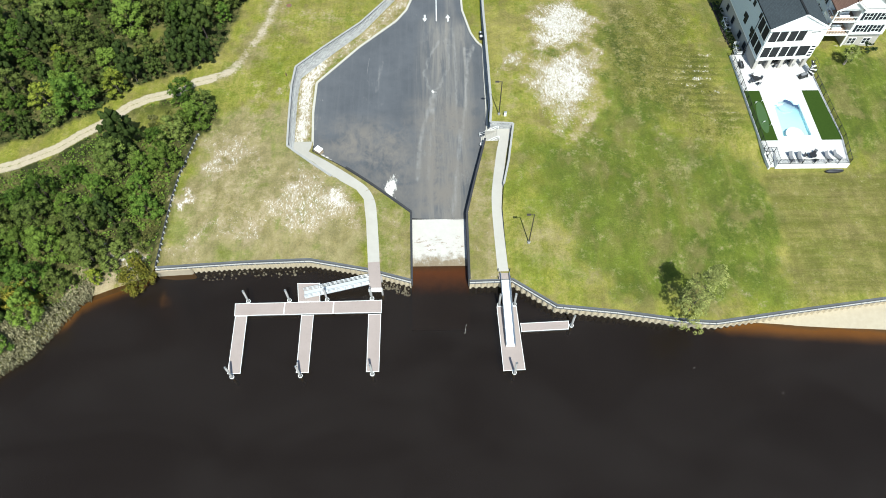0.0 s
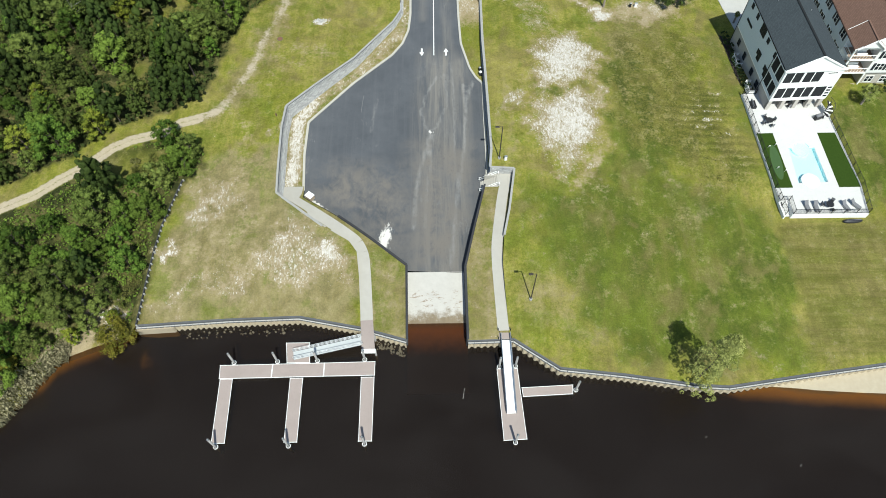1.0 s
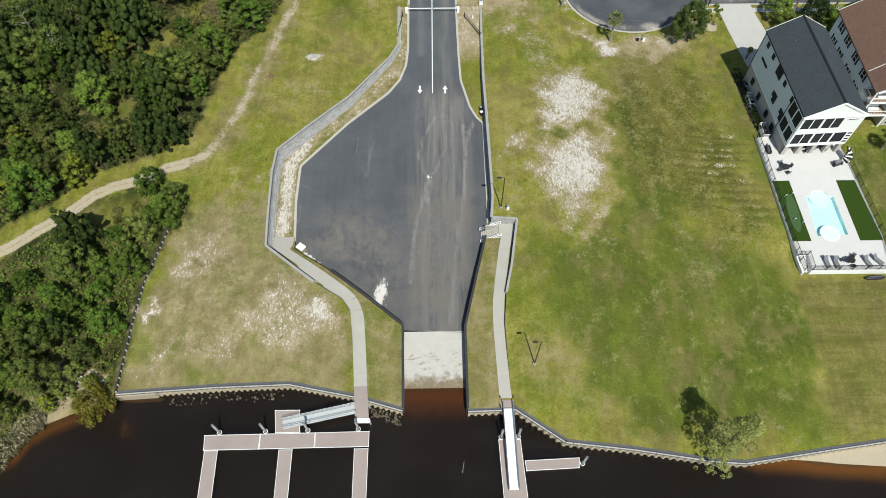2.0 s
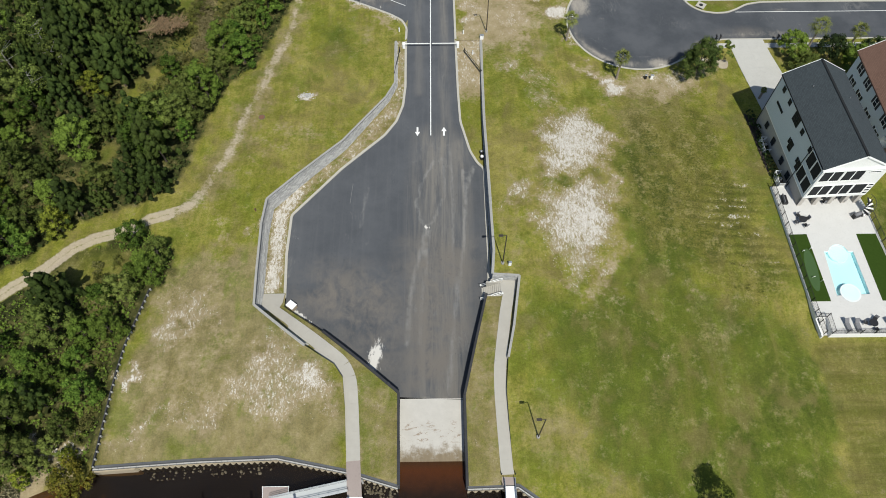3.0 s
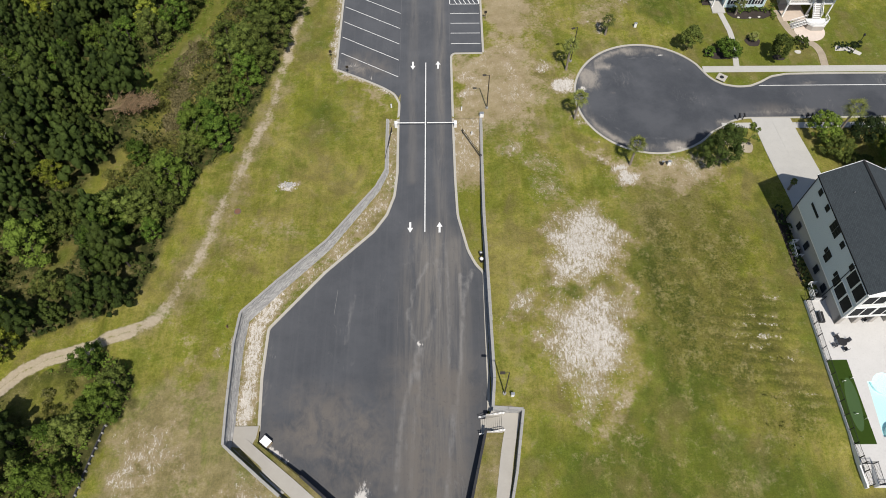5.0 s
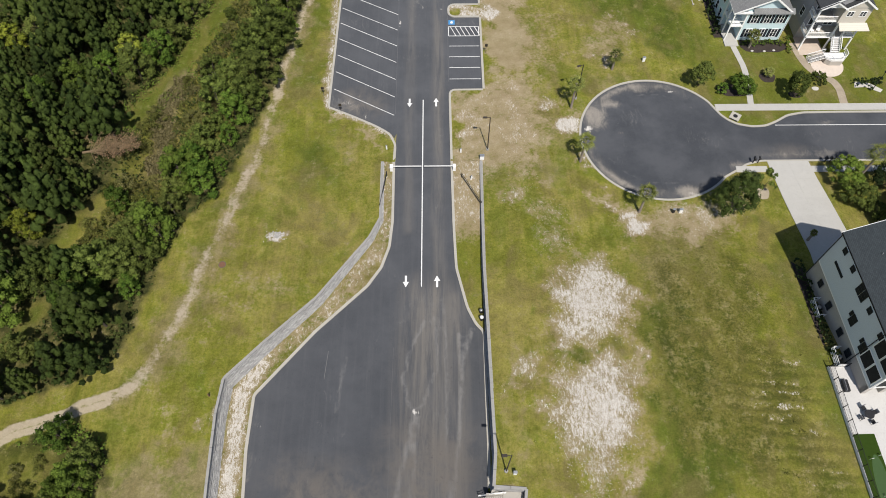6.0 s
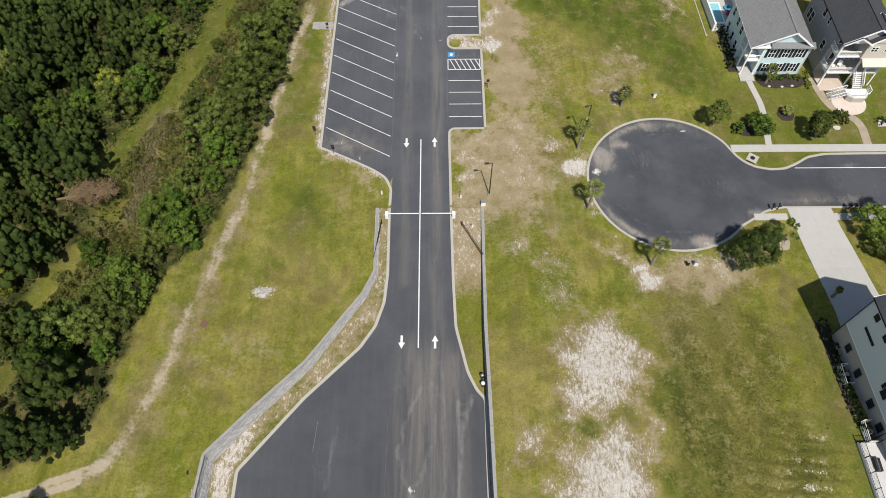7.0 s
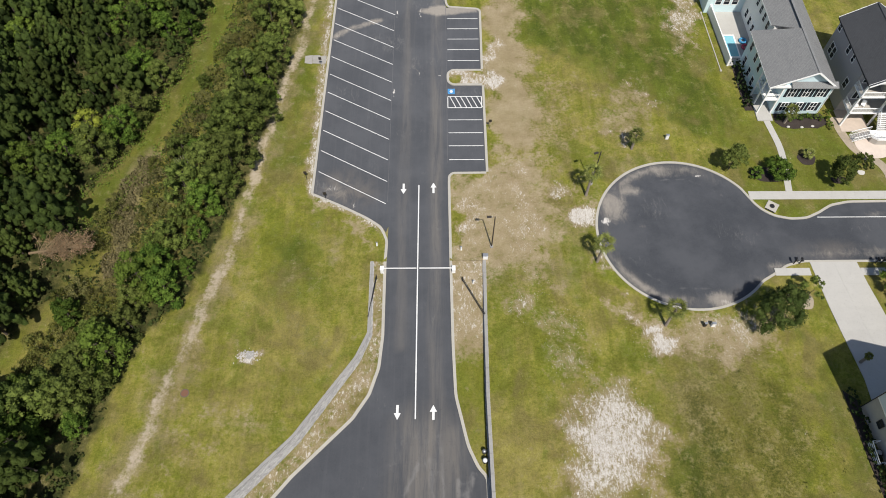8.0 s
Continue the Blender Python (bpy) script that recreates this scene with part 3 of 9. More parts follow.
    track = top(west, north, blob(x, y, -38.4, -16.2, 2.2, 1.3, 40), 0.5 * blob(x, y, -36.4, -13.4, 1.2, 2.6, -25))
    stripe = zone(x, y, [(56.7, -40.1), (53.6, -41.2), (54.6, -55.0), (53.2, -63), (120, -58), (120, -40.1)], 0.4)
    x, y = warped
    rows = zone(x, y, [(43.0, -12.5), (50.2, -12.5), (51.6, -22), (51.2, -29), (45.0, -28.5), (41.2, -20.7)], 2.5)
    dry = top(
        0.62 * zone(x, y, [(32.4, 10.8), (48.2, 9.5), (43.7, -1.3), (31.2, -1.9)], 2.5),
        0.60 * zone(x, y, [(5, 38), (24, 44), (25, 18), (16, 16), (5, 18)], 3.0),
        0.62 * zone(x, y, [(11.0, 84), (18, 84), (21, 62), (25, 44), (12, 42)], 2.0),
        0.66 * zone(x, y, [(29.2, 58.0), (39.0, 57.5), (38.6, 46.0), (28.2, 43.0)], 2.5),
        0.50 * zone(x, y, [(10.6, -8), (14.5, -8), (14.5, -27), (10.6, -27)], 1.2),
        0.55 * zone(x, y, [(26.5, -2), (31, -3), (30, -22), (27.5, -33), (25.5, -31)], 1.6),
        0.60 * zone(x, y, [(11.5, -48), (15.5, -46), (21, -54), (25, -61), (13, -58)], 2.0),
        0.22 * zone(x, y, [(24, -62), (36, -63), (48, -63), (52, -60), (36, -58), (22, -54)], 2.0),
        0.42 * zone(x, y, [(36.6, -28.9), (38.6, -28.0), (46, -38.5), (44.3, -40), (39.2, -47.6), (38.4, -60), (37.2, -60), (37.6, -47)], 0.9),
        0.95 * zone(x, y, [(-46, -57), (-40, -27), (-27.5, -22), (-12, -43), (-11, -58), (-28, -57)], 2.6),
        spots(((-20, -43, 10, 8, 0.66), (-22, -1, 8, 4, 0.5), (-31, 4, 4, 12, 0.6), (33, 41, 9, 4, 0.6), (24, 28, 5, 10, 0.6), (50, 14, 6, 4, 0.6), (58, -2, 2, 12, 0.5), (-12, 26, 4, 4, 0.6), (-33, -10, 5, 6, 0.55))),
        band(x, y, TRAIL[9:], 3.2) * 0.72)
    bare = top(
        1.0 * zone(x, y, [(11.6, 84), (16.5, 84), (18.2, 62), (20.5, 43), (12.0, 42), (11.2, 58)], 2.4),
        0.80 * zone(x, y, [(5.0, 38.8), (19, 43), (21, 31), (18.5, 19), (10, 21.5), (5.0, 18)], 2.5),
        0.78 * zone(x, y, [(27.6, 15.2), (35.6, 14.2), (48.4, 14.2), (53.8, 16), (48.5, 8.5), (39.8, 7.0), (30.7, 8.0)], 2.5),
        0.26 * zone(x, y, [(-35, -14), (-27, -9), (-17, 1), (-21, 4), (-33, 1)], 3.0),
        0.34 * zone(x, y, [(-35, -34), (-29, -34), (-28.5, -18), (-33, -14)], 2.5),
        0.46 * zone(x, y, [(29.2, 57), (38, 57), (38.6, 46.0), (30.2, 44.0)], 3.0),
        0.40 * zone(x, y, [(18.5, 60), (27, 62), (27, 46), (20, 43)], 3.0),
        0.55 * zone(x, y, [(28.4, 0), (31.6, -2), (30.6, -11), (29.8, -22), (27.8, -33), (22, -36), (24, -30), (28, -24)], 1.8),
        0.75 * zone(x, y, [(4.6, 57.8), (10.6, 57.6), (10.6, 61.1), (4.6, 61.0)], 0.5),
        0.42 * zone(x, y, [(45.5, 82), (51.5, 82), (49.8, 64), (44.8, 64)], 2.0),
        0.36 * zone(x, y, [(-44, -53), (-38, -30), (-31, -30), (-27, -38), (-12.5, -43), (-12, -51), (-28, -51)], 3.0),
        1.0 * band(x, y, [(-57.0, -62.5), (-55, -59.6), (-51.3, -57.6), (-48, -56.6)], 2.2),
        spots(((25.0, 33, 2.5, 6, 0.5), (7.2, 30, 2.6, 6, 0.8), (-21, 0, 7, 1.6, 0.45), (-14.5, 32.6, 3.2, 1.3, 0.8), (-9.2, 29.6, 3.2, 1.6, 0.85), (-6.4, 26.4, 1.6, 2.0, 0.7), (-29.5, 8, 1.6, 12, 0.35), (12, -27.5, 3, 0.8, 0.7), (17.5, -15, 2.5, 10, 0.4), (53.5, 17, 3, 2.5, 0.6), (40, -41, 1.2, 4, 0.35), (-33, -18, 4, 5, 0.3))))
    mottle = top(
        0.95 * zone(x, y, [(31.8, 3.0), (40.8, 6.6), (49.4, 5.4), (50.4, 0.4), (49.8, -11.0), (51.4, -24.0), (44.0, -30.0), (33.0, -24.0), (30.6, -14.0)], 3.4),
        0.75 * zone(x, y, [(39, -14), (50.5, -12), (53.5, -28), (51, -37), (42, -36)], 3.0),
        0.62 * zone(x, y, [(31.5, 9), (48, 8), (42, -2), (31.5, -2)], 2.5),
        0.40 * zone(x, y, [(27.0, -28), (44, -30), (41, -48), (33, -54), (24, -48)], 3.5),
        0.45 * zone(x, y, [(17, 64), (27, 64), (28, 46), (19, 43)], 2.5))
    lush = top(
        0.86 * zone(x, y, [(14, -33), (40, -30), (54.5, -40), (53.5, -64), (26, -64), (17, -48)], 3.0),
        0.92 * zone(x, y, [(31.2, -1.0), (37.0, -1.0), (40.0, -15.4), (39.2, -31.5), (28.0, -33.4), (30.2, -18)], 1.8),
        0.80 * zone(x, y, [(26.0, -30.4), (38.3, -32.0), (38.4, -46.0), (33.6, -54.3), (23.5, -49.7), (21, -38)], 2.5),
        1.0 * zone(x, y, [(45.3, -39.0), (55.2, -42.2), (53.4, -60.5), (43.2, -60.6), (38.9, -53.6)], 1.6),
        0.95 * zone(x, y, [(17.7, 84), (46.0, 84), (48.5, 64.9), (55.4, 43.9), (43.7, 46.5), (39.5, 58), (30.3, 60.6), (17.6, 69)], 2.2),
        0.66 * zone(x, y, [(47.5, 46), (56, 51), (92, 51), (92, 33), (54, 29), (51, 33.5), (47.5, 38)], 1.0),
        0.7 * zone(x, y, [(-24.5, 80), (-17.6, 80), (-17.6, 37), (-25.5, 38)], 1.5),
        1.0 * zone(x, y, [(69.4, -13.5), (120, -13.5), (120, -38.8), (69.8, -38.8)], 0.8),
        0.70 * zone(x, y, [(52.0, 12), (55.3, 11.8), (57.6, -22.6), (54.8, -33), (50.5, -12.1)], 1.2),
        spots(((23, -11.4, 6.5, 1.3, 1.0), (40, 62, 16, 14, 0.9), (-18, 23, 6, 11, 0.8), (-13.5, 3, 5, 3, 0.5), (-20, 42, 4.5, 10, 0.6), (-22, 60, 3, 14, 0.6), (-14, 10, 3, 8, 0.5), (70, -30, 6, 14, 0.9), (17, 6, 1.5, 12, 0.5), (20, 22, 3, 3, 0.6), (21.5, 31, 2, 4, 0.7), (13.5, -36, 2.5, 7, 0.7), (18, -44, 4, 6, 0.5))))
    x, y = px, py
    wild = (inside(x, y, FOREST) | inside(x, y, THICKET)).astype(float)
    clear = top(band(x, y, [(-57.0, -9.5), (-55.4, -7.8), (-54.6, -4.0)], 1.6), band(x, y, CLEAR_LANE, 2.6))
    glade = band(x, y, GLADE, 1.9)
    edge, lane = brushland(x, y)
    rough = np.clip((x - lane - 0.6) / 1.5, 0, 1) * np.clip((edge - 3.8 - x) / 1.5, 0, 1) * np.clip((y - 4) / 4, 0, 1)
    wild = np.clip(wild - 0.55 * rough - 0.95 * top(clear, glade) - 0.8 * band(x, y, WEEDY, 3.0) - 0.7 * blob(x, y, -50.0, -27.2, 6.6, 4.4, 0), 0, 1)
    lush = top(lush, clear * 0.8, glade * 0.5)
    dry = top(dry, 0.9 * band(x, y, WEEDY, 3.0))
    return {"sand": sand, "dry": np.clip(dry, 0, 1), "lush": np.clip(lush, 0, 1), "wild": wild, "mottle": mottle, "stripe": stripe, "track": track, "rows": rows, "bare": bare}


GLADE = [(-55.0, 5.6), (-52.5, 10.7), (-50.6, 15.0)]
WEEDY = [(-43.0, 21.0), (-43.6, 28.0), (-44.0, 35.0), (-42.8, 42.0)]
CLEAR_LANE = [(-49.8, 32.5), (-48.4, 35.2), (-45.0, 40.0), (-43.4, 43.5), (-41.7, 50.3), (-38.2, 61.6), (-37.0, 72), (-36, 100)]
LOT_NORTH = [(-4.45, 26.5), (-4.7, 27.8), (-5.6, 29.2), (-7.7, 30.7), (-12.1, 33.1), (-16.2, 35.1), (-16.0, 56.5), (-15.7, 82), (-14.5, 140), (4.3, 140), (4.3, 78.4), (4.6, 77.0), (10.6, 76.4),
             (10.45, 61.2), (5.4, 61.2), (4.7, 60.6), (4.5, 59.4), (4.7, 58.1), (5.4, 57.5), (10.5, 57.5), (10.5, 39.1), (5.2, 39.0), (4.6, 38.4)]
BULB, RAD = (39.4, 27.95), 12.7
arc = [(BULB[0] + RAD * math.cos(a), BULB[1] + RAD * math.sin(a)) for a in np.linspace(radians(37), radians(319), 60)]
NECK_N = [(51.1, 32.6), (52.1, 31.5), (53.6, 30.5), (56.0, 29.95), (58.4, 30.1), (60.4, 31.0), (62.7, 32.4), (65.5, 33.0), (72, 33.1), (140, 33.1)]
NECK_S = [(140, 23.0), (55.7, 22.9), (53.1, 22.2), (51.3, 21.0)]
ROAD_RING = NECK_N[::-1] + arc + NECK_S[::-1]
outline = [(-900, 1500), (-900, -220), (-160, -102), (-85.5, -84), (-65.4, -73.6), (-61.6, -70.2), (-58.6, -65.4), (-56.0, -61.4), (-51.6, -59.8), (-46.0, -57.6), (-44.5, -55.9)] + BULK_L[1:-1] + WALK_L_W[::-1][1:] + WALL_L[::-1][1:] \
    + [(-4.52, 23.0)] + LOT_NORTH + [(4.55, 30.0), (4.6, 23.1)] + WALL_R + PAD_WALL[1:] + WALK_R_E[1:] + BULK_R[1:] + [(900, 40), (900, 1500)]
ruts = dense(TRAIL[1:10], 0.7)
ruts = [p + n * o for p, n in zip(ruts, sides(ruts)) for o in (-1.3, -0.85, -0.55, -0.25, 0.0, 0.25, 0.55, 0.85, 1.3)]
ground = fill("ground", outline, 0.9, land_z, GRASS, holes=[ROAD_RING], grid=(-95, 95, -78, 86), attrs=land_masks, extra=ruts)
tagged(ground, "mown grass ground with sandy bare patches and a worn dirt trail", "ground", kind="structure")


def low_masks(x, y):
    n = np.zeros_like(x)
    return {"sand": n + 0.12, "dry": n + 0.72, "lush": n + 0.1, "wild": n, "mottle": n, "stripe": n, "track": n, "rows": n, "bare": n}


def verge_masks(x, y):
    n = np.zeros_like(x)
    s = np.maximum(n, band(x, y, [(-24.3, -30), (-24.3, -16), (-22, -12)], 1.5) * 0.75)
    s = np.maximum(s, 0.36 * band(x, y, [(-22, -12), (-14, -4), (-7, 5), (-5.5, 12), (-5.5, 23)], 2.2))
    l = np.where(x > 0, 0.45, 0.15)
    b = np.where(x > 0, 0.8 * np.clip((y - 6) / 4, 0, 1), 0.3)
    s = np.maximum(s, np.where(x > 0, 0.36 * np.clip((y - 8) / 4, 0, 1), 0))
    return {"sand": s, "dry": n + np.where(x > 0, 0, 0.6), "lush": l, "wild": n, "mottle": n, "stripe": n, "track": n, "rows": n, "bare": b}


sz = np.vectorize(strip_z, otypes=[float])
STRIP_L = [(-25.75, -30.3), (-25.8, -33.6), (-20.7, -37.7)] + WALK_L_W + [(-4.4, -58.8), (-4.6, -46.6)] + DIAG_L[::-1][1:] + [(-22.1, -30.3)]
STRIP_R = PAD_WALL + WALK_R_E[1:] + [(4.5, -59.0), (4.45, -47.1)] + DIAG_R[::-1][1:] + [(8.15, -31.95), (10.3, -31.95), (10.3, -29.1)]
for ring in (STRIP_L, STRIP_R):
    low = fill("ground_bank", ring, 0.8, sz, GRASS, grid=(min(p[0] for p in ring), max(p[0] for p in ring), -60, -28), attrs=low_masks)
    tagged(low, "short grass bank between the walkway and the lot wall", "ground", kind="structure")
VERGE_L = WALL_L[:8] + [(-25.75, -30.3), (-22.1, -30.3)] + LOT_L[::-1][1:]
VERGE_R = WALL_R + [(8.6, -29.0)] + LOT_R[::-1][1:-1] + [(4.6, 23.1)]
for ring in (VERGE_L, VERGE_R):
    ob = fill("verge", ring, 0.8, lambda x, y: lot_z(x, y) + 0.12, GRASS, grid=(min(p[0] for p in ring), max(p[0] for p in ring), -31, 30), attrs=verge_masks)
    tagged(ob, "narrow dry grass verge between kerb and wall", "verge", kind="structure")

# ---- water and bed ----
def bed_z(x, y):
    line = lerp_table(x, [(-160, -100), (-85, -82), (-64.6, -72.1), (-57.6, -64.6), (-55.2, -60.3), (-51.3, -58.6), (-46, -56.4), (-42, -52), (-36, -50), (30, -58), (37, -65.6), (44.6, -66.2), (52.9, -67.0), (67, -68.0), (120, -70)])
    d = y - line
    right = np.clip((x - 30) / 6, 0, 1)
    slope = np.where(x > 0, 0.27, np.where(x < -57, 0.6, 0.22))
    z = WATER_Z + np.where(d > 0, np.minimum(0.12 * d, 0.45), slope * d)
    mid = np.clip(1 - np.abs(x + 3) / 42, 0, 1)
    z = z - 1.4 * np.clip((x + 46) / 6, 0, 1) * np.clip((43 - x) / 12, 0, 1)
    z = np.maximum(z, WATER_Z - 0.34 - 1.1 * (np.hypot((x + 43.2 + 0.25 * (y + 60)) / 3.4, (y + 60.4) / 4.8)) ** 2)
    return np.clip(z, -4.2, -0.45)


gx, gy = np.meshgrid(np.linspace(-130, 130, 175), np.linspace(-190, -52, 120))
bz = bed_z(gx, gy) - 0.06
bv = np.stack([gx, gy, bz], -1).reshape(-1, 3)
nx, ny = gx.shape[1], gx.shape[0]
bf = [(j * nx + i, j * nx + i + 1, (j + 1) * nx + i + 1, (j + 1) * nx + i) for j in range(ny - 1) for i in range(nx - 1)]
me = bpy.data.meshes.new("riverbed")
me.from_pydata(bv.tolist(), [], bf)
me.materials.append(BED)
me.polygons.foreach_set("use_smooth", [True] * len(me.polygons))
tagged(new("riverbed", me), "sandy river bed and narrow beach, coloured darker with depth for light lost in water", "river bed", kind="structure")
bm = bmesh.new()
prism(bm, [(-900, -900), (900, -900), (900, -54.0), (-900, -54.0)], -6.0, -5.8)
tagged(link("deep_bed", bm, BED), "river bottom coloured near black for light lost in deep water", "river bed", kind="structure")
bm = bmesh.new()
vs = [bm.verts.new(p) for p in ((-900, -900, WATER_Z), (900, -900, WATER_Z), (900, -53.2, WATER_Z), (-900, -53.2, WATER_Z))]
bm.faces.new(vs)
tagged(link("water", bm, WATER), "dark tannin-brown river water, nearly still", "water", kind="structure")

# ---- paved lot and road ----
def lot_masks(x, y):
    dust = np.maximum(band(x, y, [(1.0, -2), (0.6, -12), (0.6, -30), (0.3, -47)], 4.2), 0.9 * band(x, y, [(4.6, -2), (5.2, -12), (4.6, -30), (3.0, -46)], 1.6))
    dust = np.maximum(dust, 0.75 * band(x, y, [(3.0, 80), (2.4, 10), (3.0, 0)], 1.0))
    dust = np.maximum(dust, 0.45 * band(x, y, [(-2.4, 80), (-2.3, 40), (-2.2, 10)], 0.9))
    tyre = functools.reduce(np.maximum, (w * band(x, y, line, 0.55) for w, line in (
        (0.7, [(0.5, -5.5), (-1.5, -9.6), (-2.5, -14.2), (-1.6, -18.0), (-0.8, -18.7)]), (0.66, [(1.9, -4.8), (2.2, -12.3), (0.4, -17.4), (-0.8, -18.7)]),
        (0.85, [(-0.8, -18.7), (-1.5, -22.3), (-2.7, -27.5), (-3.4, -32.5), (-3.6, -38.8)]), (0.7, [(-0.4, -19.3), (-0.6, -24.7), (-1.4, -30.4), (-1.8, -38.8)]),
        (0.8, [(5.4, -7.6), (5.6, -13.7), (5.0, -22.4), (3.8, -31.5), (2.9, -38.8), (2.3, -46.1)]), (0.8, [(7.2, -6.8), (5.9, -11.0), (5.4, -15)]),
        (0.6, [(3.0, -2), (3.6, -14), (3.2, -30)]), (0.55, [(-10.5, -10.9), (-11.4, -18.6)]), (0.5, [(-20.0, -31), (-14, -33.5), (-9, -36)]))))
    stain = np.maximum(zone(x, y, [(-18.5, -26.0), (-6.2, -26.5), (-4.0, -33.5), (-5, -44), (-9.9, -40.2), (-20.4, -32.2)], 3.0), zone(x, y, [(-3.8, -22.0), (6.4, -22.0), (4.2, -46.6), (-4.0, -46.4)], 3.0))
    stain = np.maximum(stain, 0.9 * blob(x, y, -11.5, 35.5, 5, 4))
    chalk = np.maximum(blob(x, y, -8.3, -40.9, 1.7, 4.4, -12) * 0.95, 0.9 * band(x, y, [(-21.6, -32.4), (-19.6, -34.0), (-17.4, -35.6)], 0.6))
    for b in ((-0.7, -18.7, 0.8, 0.8, 0.85), (-13.5, 36.0, 2.2, 1.4, 0.55), (-4.6, 56.1, 0.4, 2.0, 0.95), (-4.5, 75.5, 0.35, 2.5, 0.75), (-0.2, 75.5, 0.35, 2.0, 0.75), (-0.2, 60, 0.3, 3.0, 0.65), (-4.6, 64, 0.3, 3.0, 0.62), (-15.2, 69.6, 0.9, 0.6, 0.8), (3.1, 59.8, 0.7, 0.4, 0.9), (-21.4, -20.5, 0.6, 1.0, 0.7), (-10.8, 44.1, 1.2, 0.6, 0.5), (-9.6, 33.0, 1.4, 1.0, 0.55)):
        chalk = np.maximum(chalk, b[4] * blob(x, y, *b[:4]))
    chalk = np.maximum(chalk, 0.75 * band(x, y, [(-6.6, -44.2), (-4.8, -45.9)], 0.5))
    silt = 0.42 * blob(x, y, -13.0, 35.6, 4.5, 3.0) + 0.72 * band(x, y, [(-15.3, 69.4), (-13.6, 71.0), (-11.6, 72.0), (-7.6, 73.7)], 0.9) + 1.1 * zone(x, y, [(-0.4, 76.1), (1.9, 77.4), (4.2, 77.8), (10.1, 77.2), (10.5, 76.0), (5.8, 75.2), (2.7, 74.7)], 0.7) + 0.3 * blob(x, y, -1, 60, 3, 6) + 0.25 * band(x, y, [(-22, -18), (-22, -31)], 1.0)
    return {"dust": np.clip(dust, 0, 1), "stain": np.clip(stain, 0, 1), "chalk": chalk, "tyre": tyre, "silt": silt, "lane": np.ones_like(x)}


LOT_RING = LOT_NORTH + LOT_R + [(8.15, -31.6)] + DIAG_R[1:] + DIAG_L[::-1] + LOT_L[::-1][:-1]
lot = fill("car_park", LOT_RING, 0.6, lambda x, y: lot_z(x, y), LOT, grid=(-23, 11, -47, 84), attrs=lot_masks)
tagged(lot, "dark asphalt boat-launch lot and access road with pale dusty wheel tracks", "car park", kind="structure")
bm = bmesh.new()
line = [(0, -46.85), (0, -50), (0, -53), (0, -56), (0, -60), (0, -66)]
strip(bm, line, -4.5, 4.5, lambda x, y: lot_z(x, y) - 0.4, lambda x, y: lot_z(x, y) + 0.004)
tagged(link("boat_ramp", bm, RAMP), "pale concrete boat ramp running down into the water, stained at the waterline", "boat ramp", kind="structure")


def kerb(line, off0, off1, top, label="pale concrete kerb along the asphalt", r=1.5):
    bm = bmesh.new()
    strip(bm, rounded(line, r), off0, off1, lambda x, y: lot_z(x, y) - 0.15, lambda x, y: lot_z(x, y) + top)
    return tagged(link("kerb", bm, KERB), label, "kerb", kind="structure")


kerb([(-4.45, 26.0)] + LOT_L[1:], -0.38, 0.03, 0.15, r=0.4)
kerb([(-4.45, 26.0), (-4.5, 26.8), (-5.4, 29.0), (-7.7, 30.7), (-12.1, 33.1), (-16.2, 35.1)], -0.03, 0.36, 0.15)
kerb([(-16.2, 35.1), (-16.0, 56.5), (-15.7, 82), (-14.5, 140)], -0.03, 0.36, 0.15)
kerb([(10.5, 39.1), (5.2, 39.05), (4.55, 38.4)] + LOT_R, -0.03, 0.36, 0.15, r=0.8)
kerb([(10.5, 57.5), (10.5, 39.1)], -0.03, 0.36, 0.15)
kerb([(10.45, 61.2), (5.4, 61.2), (4.6, 60.5), (4.5, 59.4), (4.6, 58.2), (5.4, 57.5), (10.5, 57.5)], -0.03, 0.36, 0.15)
kerb([(4.3, 140), (4.3, 78.5), (4.7, 77.0), (10.6, 76.4), (10.45, 61.2)], -0.03, 0.36, 0.15, r=0.8)
